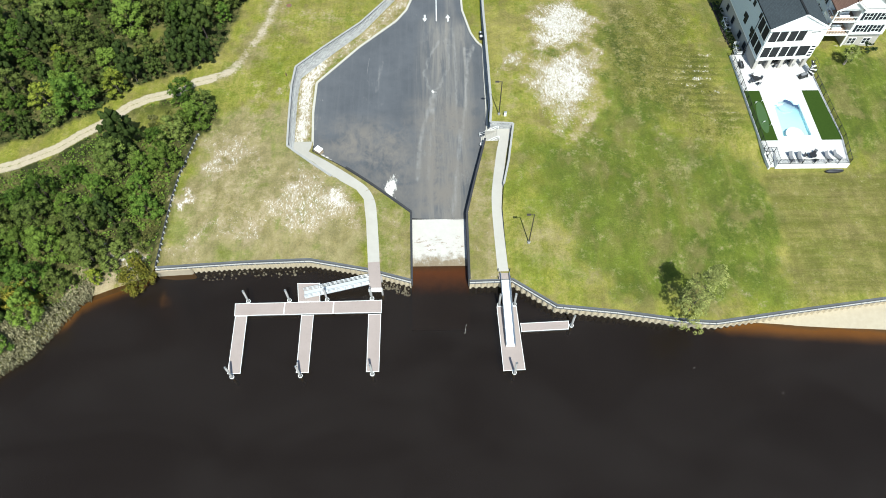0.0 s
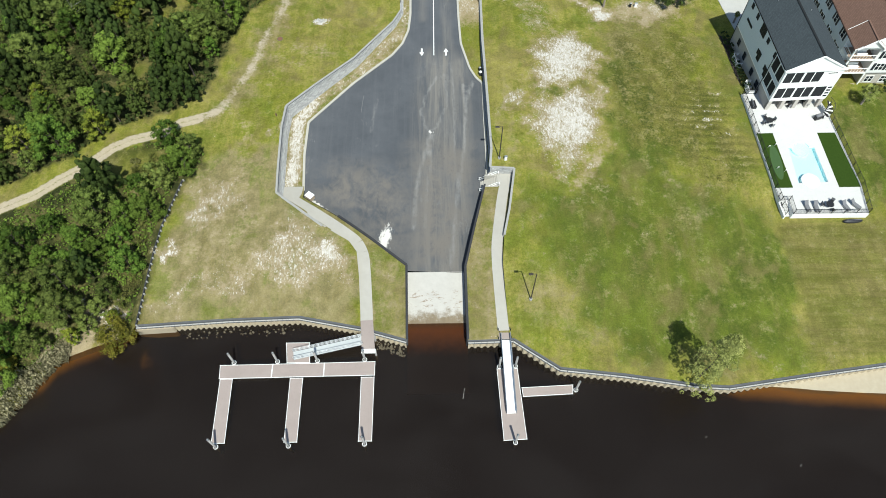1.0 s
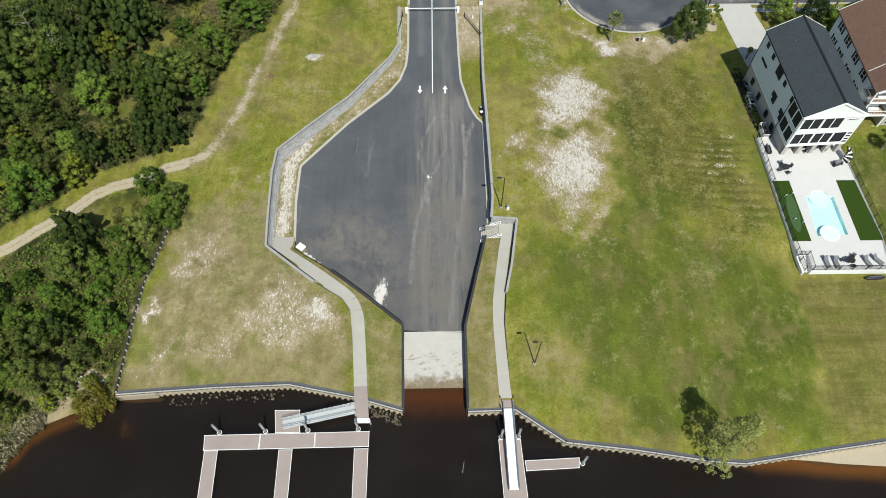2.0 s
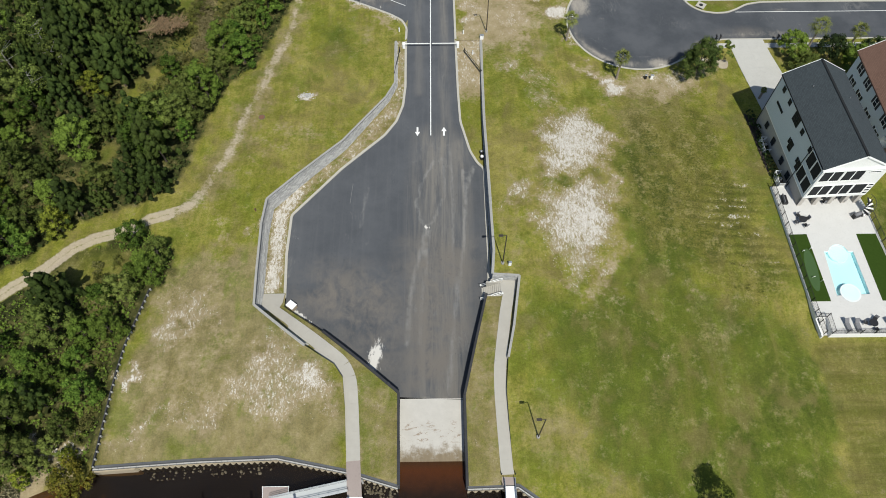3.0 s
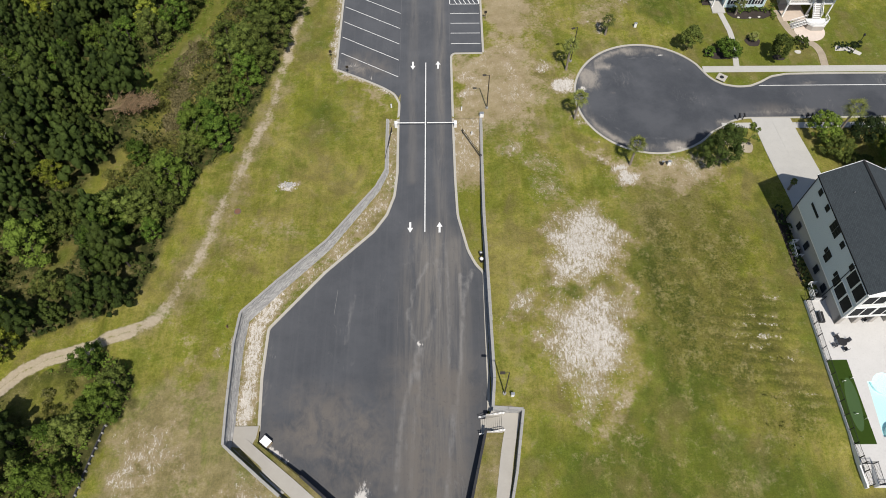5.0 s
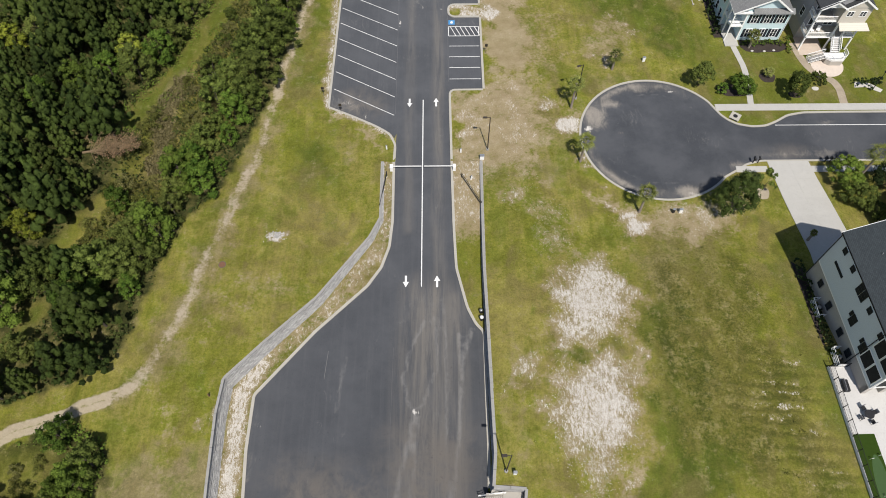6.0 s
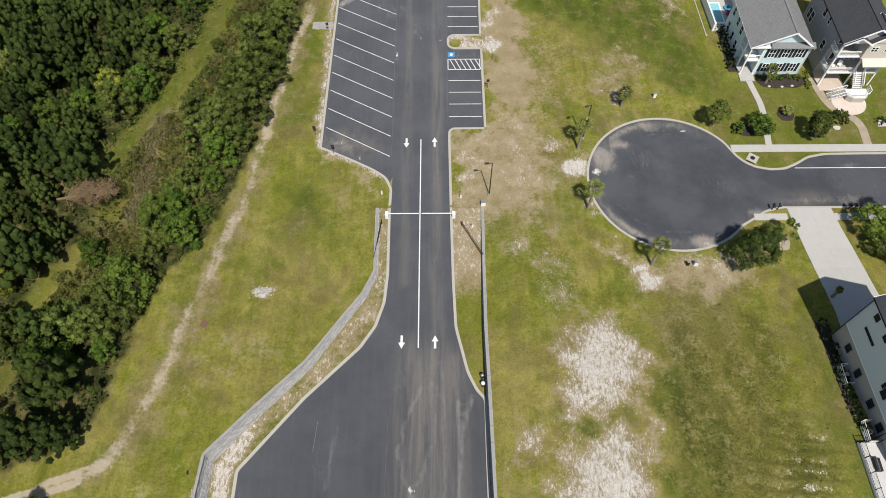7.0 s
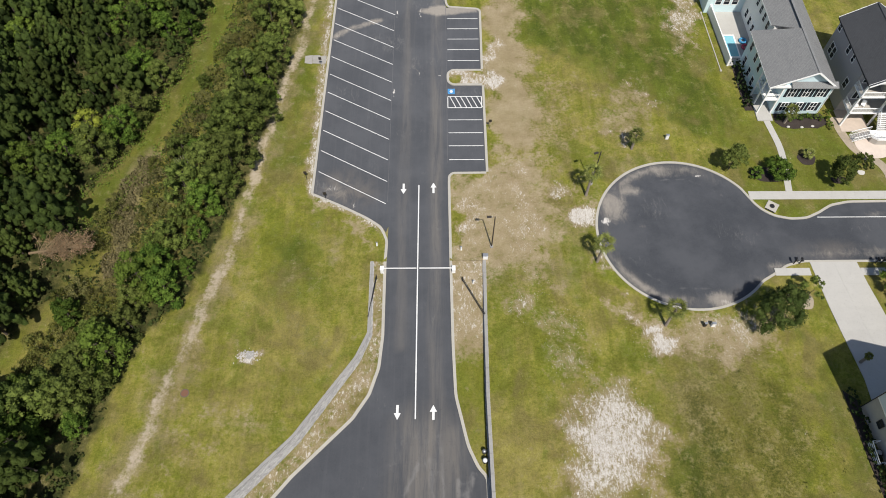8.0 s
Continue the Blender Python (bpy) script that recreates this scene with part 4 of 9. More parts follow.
# ---- cul-de-sac ----
def street_masks(x, y):
    r, turn = np.hypot(x - BULB[0], y - BULB[1]), np.arctan2(y - BULB[1], x - BULB[0])
    ring = np.clip(1 - np.abs(r - RAD + 0.9) / 1.3, 0, 1) * (x < 46)
    silt = ring * (0.52 + 0.35 * np.sin(turn * 3 + 2.2))
    for b in ((29.6, 32.6, 2.6, 4.0, 0.9), (32.4, 35.4, 3.0, 1.2, 0.8), (38.5, 38.6, 4.5, 1.0, 0.6), (42.8, 16.6, 2.6, 1.8, 1.05), (52.0, 21.8, 3.0, 1.2, 0.7), (36.8, 16.6, 3.0, 1.2, 0.55), (49.5, 19.6, 2.4, 1.6, 0.5), (33.3, 29.0, 1.6, 0.9, 0.4), (69.0, 31.0, 2.4, 1.2, 0.5), (60, 24.0, 9, 1.2, 0.45), (67.2, 24.2, 6, 1.2, 0.5)):
        silt = np.maximum(silt, b[4] * blob(x, y, *b[:4]))
    chalk = np.zeros_like(x)
    for b in ((28.2, 29.9, 1.2, 1.3, 0.85), (43.2, 16.2, 1.5, 0.9, 0.85), (43.4, 38.2, 1.3, 0.5, 0.85), (33.2, 19.0, 0.8, 0.4, 0.85), (69.0, 30.2, 1.0, 0.5, 0.7), (37.0, 16.0, 1.5, 0.5, 0.7)):
        chalk = np.maximum(chalk, b[4] * blob(x, y, *b[:4]))
    arcs = 0.6 * np.clip(1 - np.abs(r - 9.6) / 0.5, 0, 1) * (np.sin(turn * 2 - 0.6) > 0.1) + 0.5 * np.clip(1 - np.abs(r - 6.0) / 0.4, 0, 1) * (np.cos(turn * 2) > 0)
    return {"dust": 0.5 * ring, "stain": 0.55 * blob(x, y, 61, 24.6, 6, 1.8), "chalk": chalk, "silt": silt, "tyre": arcs, "lane": np.zeros_like(x)}


street = fill("road", ROAD_RING, 0.7, lambda x, y: 0 * x + 0.03, LOT, grid=(26, 100, 15, 42), attrs=street_masks)
tagged(street, "dark asphalt street ending in a round turning circle", "road", kind="structure")
bm = bmesh.new()
strip(bm, rounded(NECK_N[::-1] + arc + NECK_S[::-1], 0.6, 3), -0.34, 0.03, lambda x, y: -0.1, lambda x, y: 0.15)
tagged(link("kerb", bm, KERB), "pale rolled concrete kerb around the turning circle", "kerb", kind="structure")

# ---- retaining walls ----
def block_material():
    k = Nodes("split_face_block", 0.9, 0, 0.2)
    col = k.mix(k.island(), (0.30, 0.295, 0.29), (0.50, 0.495, 0.48))
    col = k.mix(k.math("MULTIPLY", k.noise(1.5, 4, 0.7), 0.5), col, (0.30, 0.30, 0.295))
    col = k.mix(k.ramp(k.noise(5, 3, 0.7), 0.45, 0.7, 0, 0.4), col, (0.18, 0.18, 0.18))
    return k.done(col, k.noise(8, 3, 0.7), 0.9, 0.08)


BLOCK = block_material()
DARKBLOCK = plain("dark_block", (0.06, 0.06, 0.063), 0.9, vary=0.3)
CAPWOOD = plain("grey_cap_timber", (0.095, 0.097, 0.102), 0.8, vary=0.25)
CAP = concrete_material("wall_cap_concrete", (0.24, 0.235, 0.22), (0.34, 0.33, 0.31))


def block_courses(line, low, top, thick, side, batter=0.0):
    """Rows of split-face blocks, each row set back from the one below, joints left open."""
    bm = bmesh.new()
    run = dense(line, 0.46)
    across = sides(run)
    rows = max(3, int(max(top(p.x, p.y) - low(p.x, p.y) for p in run) / 0.2))
    for c in range(rows):
        for i in range(c % 2 * 0, len(run) - 1):
            p, q = run[i], run[i + 1]
            if c % 2:
                p, q = p.lerp(q, 0.5), (q.lerp(run[i + 2], 0.5) if i + 2 < len(run) else q)
            z0 = low(p.x, p.y) + 0.2 * c
            cap = top(p.x, p.y)
            if z0 >= cap - 0.02:
                continue
            g = (q - p).normalized() * 0.018
            d = random.uniform(0, 0.05) - 0.1 + 0.045 * min(c, 8) - batter * (cap - z0)
            o0, o1 = across[i] * (-thick * 0.5 * side), across[i] * ((thick * 0.5 - d) * side)
            ring = [p + g + o0, q - g + o0, q - g + o1, p + g + o1]
            prism(bm, [(v.x, v.y) for v in ring], z0, min(z0 + 0.185, cap))
    return bm


def block_wall(name, line, low, top, thick, label, material=None, cap=0.0, side=1, capmat=None, batter=0.0):
    """A retaining wall along a line, with its courses set back a little and a row of capping stones."""
    line = dense(line, 2.0)
    bm = bmesh.new()
    courses = 6 if material else 0
    for i in range(courses):
        f0, f1 = i / courses, (i + 1) / courses
        back = 0.05 * i
        strip(bm, line, -thick * 0.5 * side, (thick * 0.5 - back) * side, lambda x, y: low(x, y) + (top(x, y) - low(x, y)) * f0, lambda x, y: low(x, y) + (top(x, y) - low(x, y)) * f1 - (0.015 if i < courses - 1 else 0))
    if not courses:
        bm.free()
        bm = block_courses(line, low, top, thick, side, batter)
    bmesh.ops.recalc_face_normals(bm, faces=bm.faces)
    ob = tagged(link(name, bm, material or BLOCK), label, "wall", kind="structure")
    if cap:
        for a, b in zip(line, line[1:]):
            bm = bmesh.new()
            d = (b - a).normalized() * 0.02
            strip(bm, [a + d, b - d], -cap * 0.5, cap * 0.5, lambda x, y: top(x, y) + 0.002, lambda x, y: top(x, y) + 0.1)
            bmesh.ops.recalc_face_normals(bm, faces=bm.faces)
            part("capping_stone", bm, capmat or CAP, ob)
    return ob


def low_verge(x, y):
    return float(lot_z(x, y)) - 0.2


def land_top(x, y):
    return max(float(land_z(x + (0.35 if x > 0 else -0.35), y)) + 0.06, float(lot_z(x, y)) + 0.2)


block_wall("wall_lot_west", WALL_L[:9], low_verge, land_top, 0.5, "long grey block retaining wall following the lot edge", cap=0.34, side=1, batter=0.10)
block_wall("wall_walk_west", WALL_L[8:], lambda x, y: strip_z(x, y) - 0.3, lambda x, y: float(land_z(x - 0.4, y - 0.3)) + 0.06, 0.4, "low grey block wall beside the concrete walkway", cap=0.34)
block_wall("wall_lot_east", WALL_R, low_verge, land_top, 0.5, "straight grey block retaining wall on the lot edge, face in shade", cap=0.4, side=-1)
block_wall("wall_pad_north", PAD_WALL[:2], lambda x, y: 0.8, lambda x, y: float(land_z(x, y)) + 0.06, 0.4, "grey block wall behind the stair landing", cap=0.36)
block_wall("wall_pad_east", PAD_WALL[1:], lambda x, y: strip_z(x, y) - 0.3, lambda x, y: float(land_z(x, y)) + 0.06, 0.35, "grey block wall along the walkway, tapering away", cap=0.34)


def bank_top(x, y):
    return strip_z(x, y) + 0.25


block_wall("wall_diagonal_west", DIAG_L[1:], low_verge, bank_top, 0.34, "dark wall between grass bank and lot", material=DARKBLOCK, cap=0.34, capmat=BLACKWALL)
block_wall("wall_low_west", DIAG_L[:2], low_verge, lambda x, y: max(bank_top(x, y), float(lot_z(x, y)) + 0.25), 0.25, "low dark kerb wall beside the utility box", material=DARKBLOCK)
block_wall("wall_diagonal_east", DIAG_R, low_verge, bank_top, 0.34, "dark wall between grass bank and lot", material=DARKBLOCK, cap=0.34, capmat=BLACKWALL)
block_wall("wall_ramp_west", RAMP_L, lambda x, y: -3.0, bank_top, 0.36, "straight wall beside the boat ramp with a grey capping", material=DARKBLOCK, cap=0.34, capmat=BLACKWALL)
block_wall("wall_ramp_east", RAMP_R, lambda x, y: -3.0, bank_top, 0.36, "straight wall beside the boat ramp with a grey capping", material=DARKBLOCK, cap=0.34, capmat=BLACKWALL)

# dark return wall between lawn and thicket
RETURN = [(-44.4, -56.0), (-43.9, -48.2), (-43.2, -39.6), (-41.4, -31.0)]
ob = empty("boundary_wall", "black timber-posted boundary wall along the edge of the thicket", "wall", kind="structure")
bm = bmesh.new()
strip(bm, dense(RETURN, 2), -0.08, 0.08, lambda x, y: -1.0, lambda x, y: float(land_z(x + 0.5, y)) + 0.35)
part("panel", bm, BLACKWALL, ob)
for p, n in zip(dense(RETURN, 0.9), sides(dense(RETURN, 0.9))):
    z = float(land_z(p.x + 0.5, p.y))
    part("post", boxm(p.x - 0.12 + 0.16, p.x + 0.12 + 0.16, p.y - 0.1, p.y + 0.1, z - 0.4, z + 0.4, bevel=0.03), CAP, ob)

# ---- sheet-pile bulkheads ----
def bulkhead(line, label, period):
    ob = empty("bulkhead", label, "bulkhead", kind="structure")
    # corrugated sheet: trapezoid waves
    bm = bmesh.new()
    rows = []
    walk_pts = dense(line, period / 4)
    for i, (p, n) in enumerate(zip(walk_pts, sides(walk_pts))):
        q = p - n * ((0.46, 0.46, 0.22, 0.22)[i % 4])
        rows.append((bm.verts.new((q.x, q.y, -3.0)), bm.verts.new((q.x, q.y, 0.62))))
    for a, b in zip(rows, rows[1:]):
        bm.faces.new((a[0], b[0], b[1], a[1]))
    part("sheet_piling", bm, PILE, ob, "tan corrugated sheet piling")
    for a, b in zip(line, line[1:]):
        for c, d in zip(dense([a, b], 4.8), dense([a, b], 4.8)[1:]):
            bm = bmesh.new()
            g = (d - c).normalized() * 0.01
            strip(bm, [c + g, d - g], -0.15, 0.12, lambda x, y: 0.55, lambda x, y: 0.96)
            bmesh.ops.recalc_face_normals(bm, faces=bm.faces)
            part("cap_board", bm, CAPWOOD, ob)
    bm = bmesh.new()
    strip(bm, dense(line, 2), -0.46, -0.17, lambda x, y: 0.5, lambda x, y: 0.66)
    bmesh.ops.recalc_face_normals(bm, faces=bm.faces)
    part("wale", bm, CAPWOOD, ob)
    spots = dense(line, period)
    for p, q, n in zip(spots, spots[1:], sides(spots)):
        d = (q - p)
        bm = bmesh.new()
        beam(bm, (*(p - n * 0.33 + d * 0.02), 0.71), (*(p - n * 0.33 + d * 0.96), 0.71), 0.15, 0.08)
        part("wale_block", bm, WHITEWALE, ob)
    return ob


WHITEWALE = plain("pale_waler", (0.40, 0.39, 0.365), 0.7, vary=0.15)


def pile_material():
    k = Nodes("tan_sheet_piling", 0.8, 0, 0.25)
    n = k.noise(1.2, 4, 0.7)
    col = k.mix(n, (0.36, 0.30, 0.205), (0.52, 0.44, 0.315))
    # Wet band near the waterline; black below it paints in the water's dimness.
    wet_sunk = k.ramp(k.math("ADD", k.axis(2), k.math("MULTIPLY", n, 0.3)), -1.05, -0.72)
    return k.done(k.mix(wet_sunk, (0.014, 0.011, 0.008), col), k.noise(9, 3), 0.2, 0.02)


PILE = pile_material()
return_piece = empty("bulkhead_return", "flat tan concrete end piece of the bulkhead", "bulkhead", kind="structure")
part("face", prism(bmesh.new(), [(-44.6, -56.5), (-39.2, -56.2), (-39.0, -55.95), (-44.6, -56.2)], -2.6, 0.40), plain("tan_concrete", (0.34, 0.285, 0.205), 0.85, vary=0.15), return_piece)
bulkhead(BULK_L, "sheet-pile bulkhead with a grey timber cap along the lawn and water", 0.8)
bulkhead(BULK_R[:-1] + [(95.0, -59.6)], "long sheet-pile bulkhead with a grey timber cap and tan piling", 0.95)

# ---- walkways of concrete slabs ----
def walkway(name, centre, width, zfun, label, step=1.9):
    ob = empty(name, label, "walkway", kind="structure")
    line = rounded(centre, 1.6)
    total = [0.0]
    for a, b in zip(line, line[1:]):
        total.append(total[-1] + (b - a).length)

    def at(s):
        i = min(len(total) - 2, max(0, int(np.searchsorted(total, s)) - 1))
        return line[i].lerp(line[i + 1], (s - total[i]) / max(1e-6, total[i + 1] - total[i]))
    n = int(total[-1] / step)
    for i in range(n):
        s0, s1 = total[-1] * i / n + 0.003, total[-1] * (i + 1) / n - 0.003
        bm = bmesh.new()
        strip(bm, [at(s0 + (s1 - s0) * k / 3) for k in range(4)], -width / 2, width / 2, lambda x, y: zfun(x, y) - 0.2, lambda x, y: zfun(x, y) + 0.07)
        bmesh.ops.recalc_face_normals(bm, faces=bm.faces)
        part("slab", bm, SLAB, ob)
    return ob


def slab_material():
    k = Nodes("walk_slab", 0.85, 0, 0.25)
    col = k.mix(k.noise(0.9, 5, 0.65), (0.31, 0.292, 0.258), (0.40, 0.378, 0.335))
    col = k.mix(k.math("MULTIPLY", k.random(), 0.4), col, (0.34, 0.322, 0.285))
    return k.done(col, k.noise(20, 2), 0.2, 0.01)


SLAB = slab_material()
walkway("walkway", [(-24.3, -32.9), (-22.2, -34.6), (-17.0, -38.6), (-12.6, -42.2), (-11.45, -44.6), (-11.0, -48.8), (-10.5, -55.6)], 2.05, strip_z, "pale concrete walkway curving down to the floating dock")
walkway("walkway", [(11.6, -31.0), (10.9, -34.0), (9.95, -40.0), (9.45, -43.5), (9.4, -47.0), (9.55, -52.0), (9.75, -57.6)], 1.7, strip_z, "pale concrete walkway running down to the gangway")
bm = bmesh.new()
prism(bm, [(-25.5, -30.4), (-22.2, -30.4), (-22.35, -32.0), (-23.0, -33.6), (-25.3, -33.2)], lambda x, y: -0.6, lambda x, y: strip_z(x, y) + 0.075)
tagged(link("landing", bm, SLAB), "pale concrete landing joining walkway and lot", "landing", kind="structure")
bm = bmesh.new()
prism(bm, [(9.35, -29.25), (12.85, -29.5), (12.3, -31.9), (10.25, -31.9), (10.25, -29.5)], lambda x, y: 0.6, lambda x, y: 1.56)
prism(bm, [(8.95, -29.1), (10.2, -29.3), (10.2, -29.5), (8.75, -29.6)], lambda x, y: -0.4, lambda x, y: 1.56)
tagged(link("landing", bm, SLAB), "pale concrete stair landing", "landing", kind="structure")

bm = bmesh.new()
prism(bm, [(-25.3, -33.25), (-20.55, -37.3), (-17.85, -39.45), (-17.5, -39.3), (-22.7, -35.35), (-24.9, -33.7)], lambda x, y: -0.6, lambda x, y: strip_z(x, y) + 0.06)
tagged(link("landing", bm, SLAB), "pale concrete edge strip between walkway and wall", "landing", kind="structure")

# ---- stairs ----
stairs = empty("stair", "pale concrete stair with white tube handrails between landing and lot", "stair")
n = 10
for i in range(n):
    x1 = 10.25 - 0.27 * i
    top = 1.5 - (1.5 + 0.28) * (i + 1) / (n + 1)
    part("step", boxm(x1 - 0.268, x1, -31.75, -29.75, -0.7, top, bevel=0.015), SLAB, stairs)
for y in (-29.62, -31.88):
    part("side_wall", boxm(8.2, 10.3, y - 0.12, y + 0.12, -0.6, 1.5), SLAB, stairs)
for y in (-29.62, -31.88):
    bm = bmesh.new()
    for dz in (0.55, 1.0):
        pole(bm, (10.6, y, 1.55 + dz), (10.2, y, 1.55 + dz), 0.04)
        pole(bm, (10.2, y, 1.55 + dz), (7.6, y, -0.2 + dz), 0.04)
        pole(bm, (7.6, y, -0.2 + dz), (7.25, y, -0.2 + dz), 0.04)
    for x, z in ((10.5, 1.5), (8.9, 0.66), (7.35, -0.3)):
        pole(bm, (x, y, z), (x, y, z + 1.0), 0.04)
    part("handrail", bm, WHITE, stairs, "white tube handrail", True)

# ---- floating docks ----
def deck_material():
    k = Nodes("dock_boards", 0.8, 0, 0.25)
    b = k.n.new("ShaderNodeTexWave")
    b.inputs["Scale"].default_value, b.inputs["Distortion"].default_value = 2.2, 0.0
    b.bands_direction = "DIAGONAL"
    k.l.new(k.pos, b.inputs["Vector"])
    col = k.mix(k.noise(0.5, 4, 0.6), (0.25, 0.205, 0.185), (0.32, 0.268, 0.243))
    col = k.mix(k.ramp(k.noise(3.5, 4, 0.7), 0.5, 0.75, 0, 0.5), col, (0.21, 0.175, 0.16))
    return k.done(col, b.outputs["Fac"], 0.15, 0.01)


DOCKTOP = deck_material()
FLOAT = plain("dark_float", (0.05, 0.05, 0.05), 0.7)
DECK_Z = -0.55


def dock_section(parent, pts):
    bm = bmesh.new()
    prism(bm, pts, DECK_Z - 0.12, DECK_Z)
    part("deck", bm, DOCKTOP, parent)
    bm = bmesh.new()
    ring = [Vector(p) for p in pts] + [Vector(pts[0])]
    for a, b in zip(ring, ring[1:]):
        d = (b - a).normalized()
        beam(bm, (*(a - d * 0.06), DECK_Z - 0.03), (*(b + d * 0.06), DECK_Z - 0.02), 0.06, 0.1)
    part("edge_rail", bm, WHITE, parent, "white rub rail")
    mid = sum(ring[:-1], Vector((0, 0))) / len(pts)
    bm = bmesh.new()
    prism(bm, [tuple(mid + (Vector(p) - mid) * 0.94) for p in pts], WATER_Z - 0.3, DECK_Z - 0.13)
    part("float", bm, FLOAT, parent, "dark plastic float")


def quad(x0, x1, x2, x3, y0, y1):
    """A section from the shore side (x0, x1 at y1) to the river side (x2, x3 at y0)."""
    return [(x0, y1), (x1, y1), (x3, y0), (x2, y0)]


dock_a = empty("floating_dock", "E-shaped floating dock with brown boards and white edges", "floating dock")
dock_section(dock_a, [(-31.55, -61.75), (-24.0, -61.68), (-24.0, -63.68), (-31.4, -63.75)])
dock_section(dock_a, [(-23.9, -61.68), (-16.5, -61.6), (-16.5, -63.6), (-23.9, -63.68)])
dock_section(dock_a, [(-16.4, -61.6), (-9.1, -61.5), (-9.1, -63.55), (-16.4, -63.6)])
for x0, x1, x2, x3 in ((-31.25, -29.5, -31.1, -29.3), (-21.2, -19.4, -21.15, -19.4), (-11.0, -9.15, -10.95, -9.15)):
    dock_section(dock_a, quad(x0, x1, x2, x3, -73.0, -63.85))
dock_section(dock_a, [(-22.3, -58.4), (-18.9, -58.4), (-18.6, -61.5), (-21.9, -61.5)])
dock_b = empty("floating_dock", "straight floating dock with a narrow finger and white edges", "floating dock")
dock_section(dock_b, [(8.6, -62.9), (11.55, -62.9), (12.15, -73.05), (9.0, -73.2)])
dock_section(dock_b, [(12.0, -65.75), (19.3, -65.45), (19.15, -66.75), (12.1, -67.05)])


def guide_pile(x, y, h, ring=True):
    ob = empty("guide_pile", "grey timber guide pile with a white cone cap", "pile", "dock guide piles", at=(x, y, 0))
    part("shaft", pole(bmesh.new(), (0, 0, -4), (0, 0, h), 0.17, 0.16, 10), TIMBER, ob, "", True)
    part("cap", pole(bmesh.new(), (0, 0, h), (0, 0, h + 0.22), 0.19, 0.03, 10), STEEL, ob, "pale cone cap", True)
    bm = bmesh.new()
    for a in range(12):
        t0, t1 = a * math.pi / 6, (a + 1) * math.pi / 6
        beam(bm, (0.3 * math.cos(t0), 0.3 * math.sin(t0), DECK_Z), (0.3 * math.cos(t1), 0.3 * math.sin(t1), DECK_Z), 0.07, 0.1)
    part("pile_hoop", bm, WHITE, ob, "white pile hoop")
    return ob


for x, y, h in ((-29.6, -61.35, 2.9), (-23.3, -61.3, 2.9), (-17.5, -61.25, 2.9), (-10.6, -61.15, 2.9), (-30.4, -73.5, 3.2), (-20.5, -73.5, 3.2), (-10.1, -73.4, 3.2), (8.95, -62.55, 2.9), (11.3, -62.5, 2.9), (10.55, -73.5, 3.2), (19.65, -66.2, 2.9)):
    guide_pile(x, y, h)


def gangway(a, b, width, label, rails, colour):
    ob = empty("gangway", label, "gangway")
    a, b = Vector(a), Vector(b)
    d = (b - a).normalized()
    s = Vector((-d.y, d.x, 0)).normalized()
    part("deck", beam(bmesh.new(), a, b, width, 0.12), colour, ob)
    for k in rails:
        bm = bmesh.new()
        o = s * (k * width / 2)
        for h in (0.35, 0.7, 1.05):
            pole(bm, a + o + Vector((0, 0, h)), b + o + Vector((0, 0, h)), 0.035, n=6)
        m = int((b - a).length / 1.2)
        for i in range(m + 1):
            p = a.lerp(b, i / m) + o
            pole(bm, p, p + Vector((0, 0, 1.05)), 0.035, n=6)
        part("handrail", bm, STEEL, ob, "aluminium handrail")
    return ob


ALU = plain("pale_aluminium_deck", (0.42, 0.435, 0.435), 0.5, 0.0, vary=0.08)
gangway((-10.95, -58.75, 0.75), (-21.0, -60.5, -0.38), 1.25, "pale aluminium gangway with double rails down to the dock", (-1, 1), ALU)
gangway((9.95, -58.2, 0.92), (10.25, -69.5, -0.40), 1.35, "white aluminium gangway with handrails down to the dock", (-1, 1), WHITE)

# fixed timber pier at the end of the western walkway
pier = empty("pier", "short brown-boarded timber pier on piles", "pier")
bm = bmesh.new()
prism(bm, [(-11.35, -55.4), (-9.5, -55.4), (-9.05, -60.1), (-10.95, -60.1)], 0.82, 0.98)
part("deck", bm, DOCKTOP, pier)
part("landing_plate", boxm(-11.0, -8.95, -60.75, -60.1, 0.78, 0.94, bevel=0.02), WHITE, pier, "white end plate")
for x, y in ((-11.2, -58.0), (-9.2, -58.0), (-10.9, -60.3), (-9.0, -60.3)):
    part("pile", pole(bmesh.new(), (x, y, -4), (x, y, 0.9), 0.15, n=8), TIMBER, pier, "", True)
threshold = empty("ramp_plate", "grey metal threshold plate where walkway meets gangway", "plate")
part("plate", boxm(9.0, 10.7, -58.9, -57.6, 0.93, 1.02, bevel=0.02), DOCKTOP, threshold)
for x in (8.95, 10.75):
    part("post", pole(bmesh.new(), (x, -57.6, 0.8), (x, -57.6, 1.9), 0.06), BLACK, threshold)
    part("post", pole(bmesh.new(), (x, -58.9, 0.8), (x, -58.9, 1.9), 0.06), BLACK, threshold)

# ---- road markings ----
def marking(pts, z=0.006, zfun=None, name="road_marking", label="painted white road line", parent=None, mat=None):
    bm = bmesh.new()
    prism(bm, pts, (lambda x, y: float(lot_z(x, y)) + 0.001), (lambda x, y: float(lot_z(x, y)) + z))
    ob = link(name, bm, mat or LINE, parent)
    return ob if parent else tagged(ob, label, "road marking", kind="structure")


def bar(a, b, w, **k):
    a, b = Vector(a), Vector(b)
    n = Vector((-(b - a).y, (b - a).x)).normalized() * w / 2
    return marking([tuple(a + n), tuple(b + n), tuple(b - n), tuple(a - n)], **k)


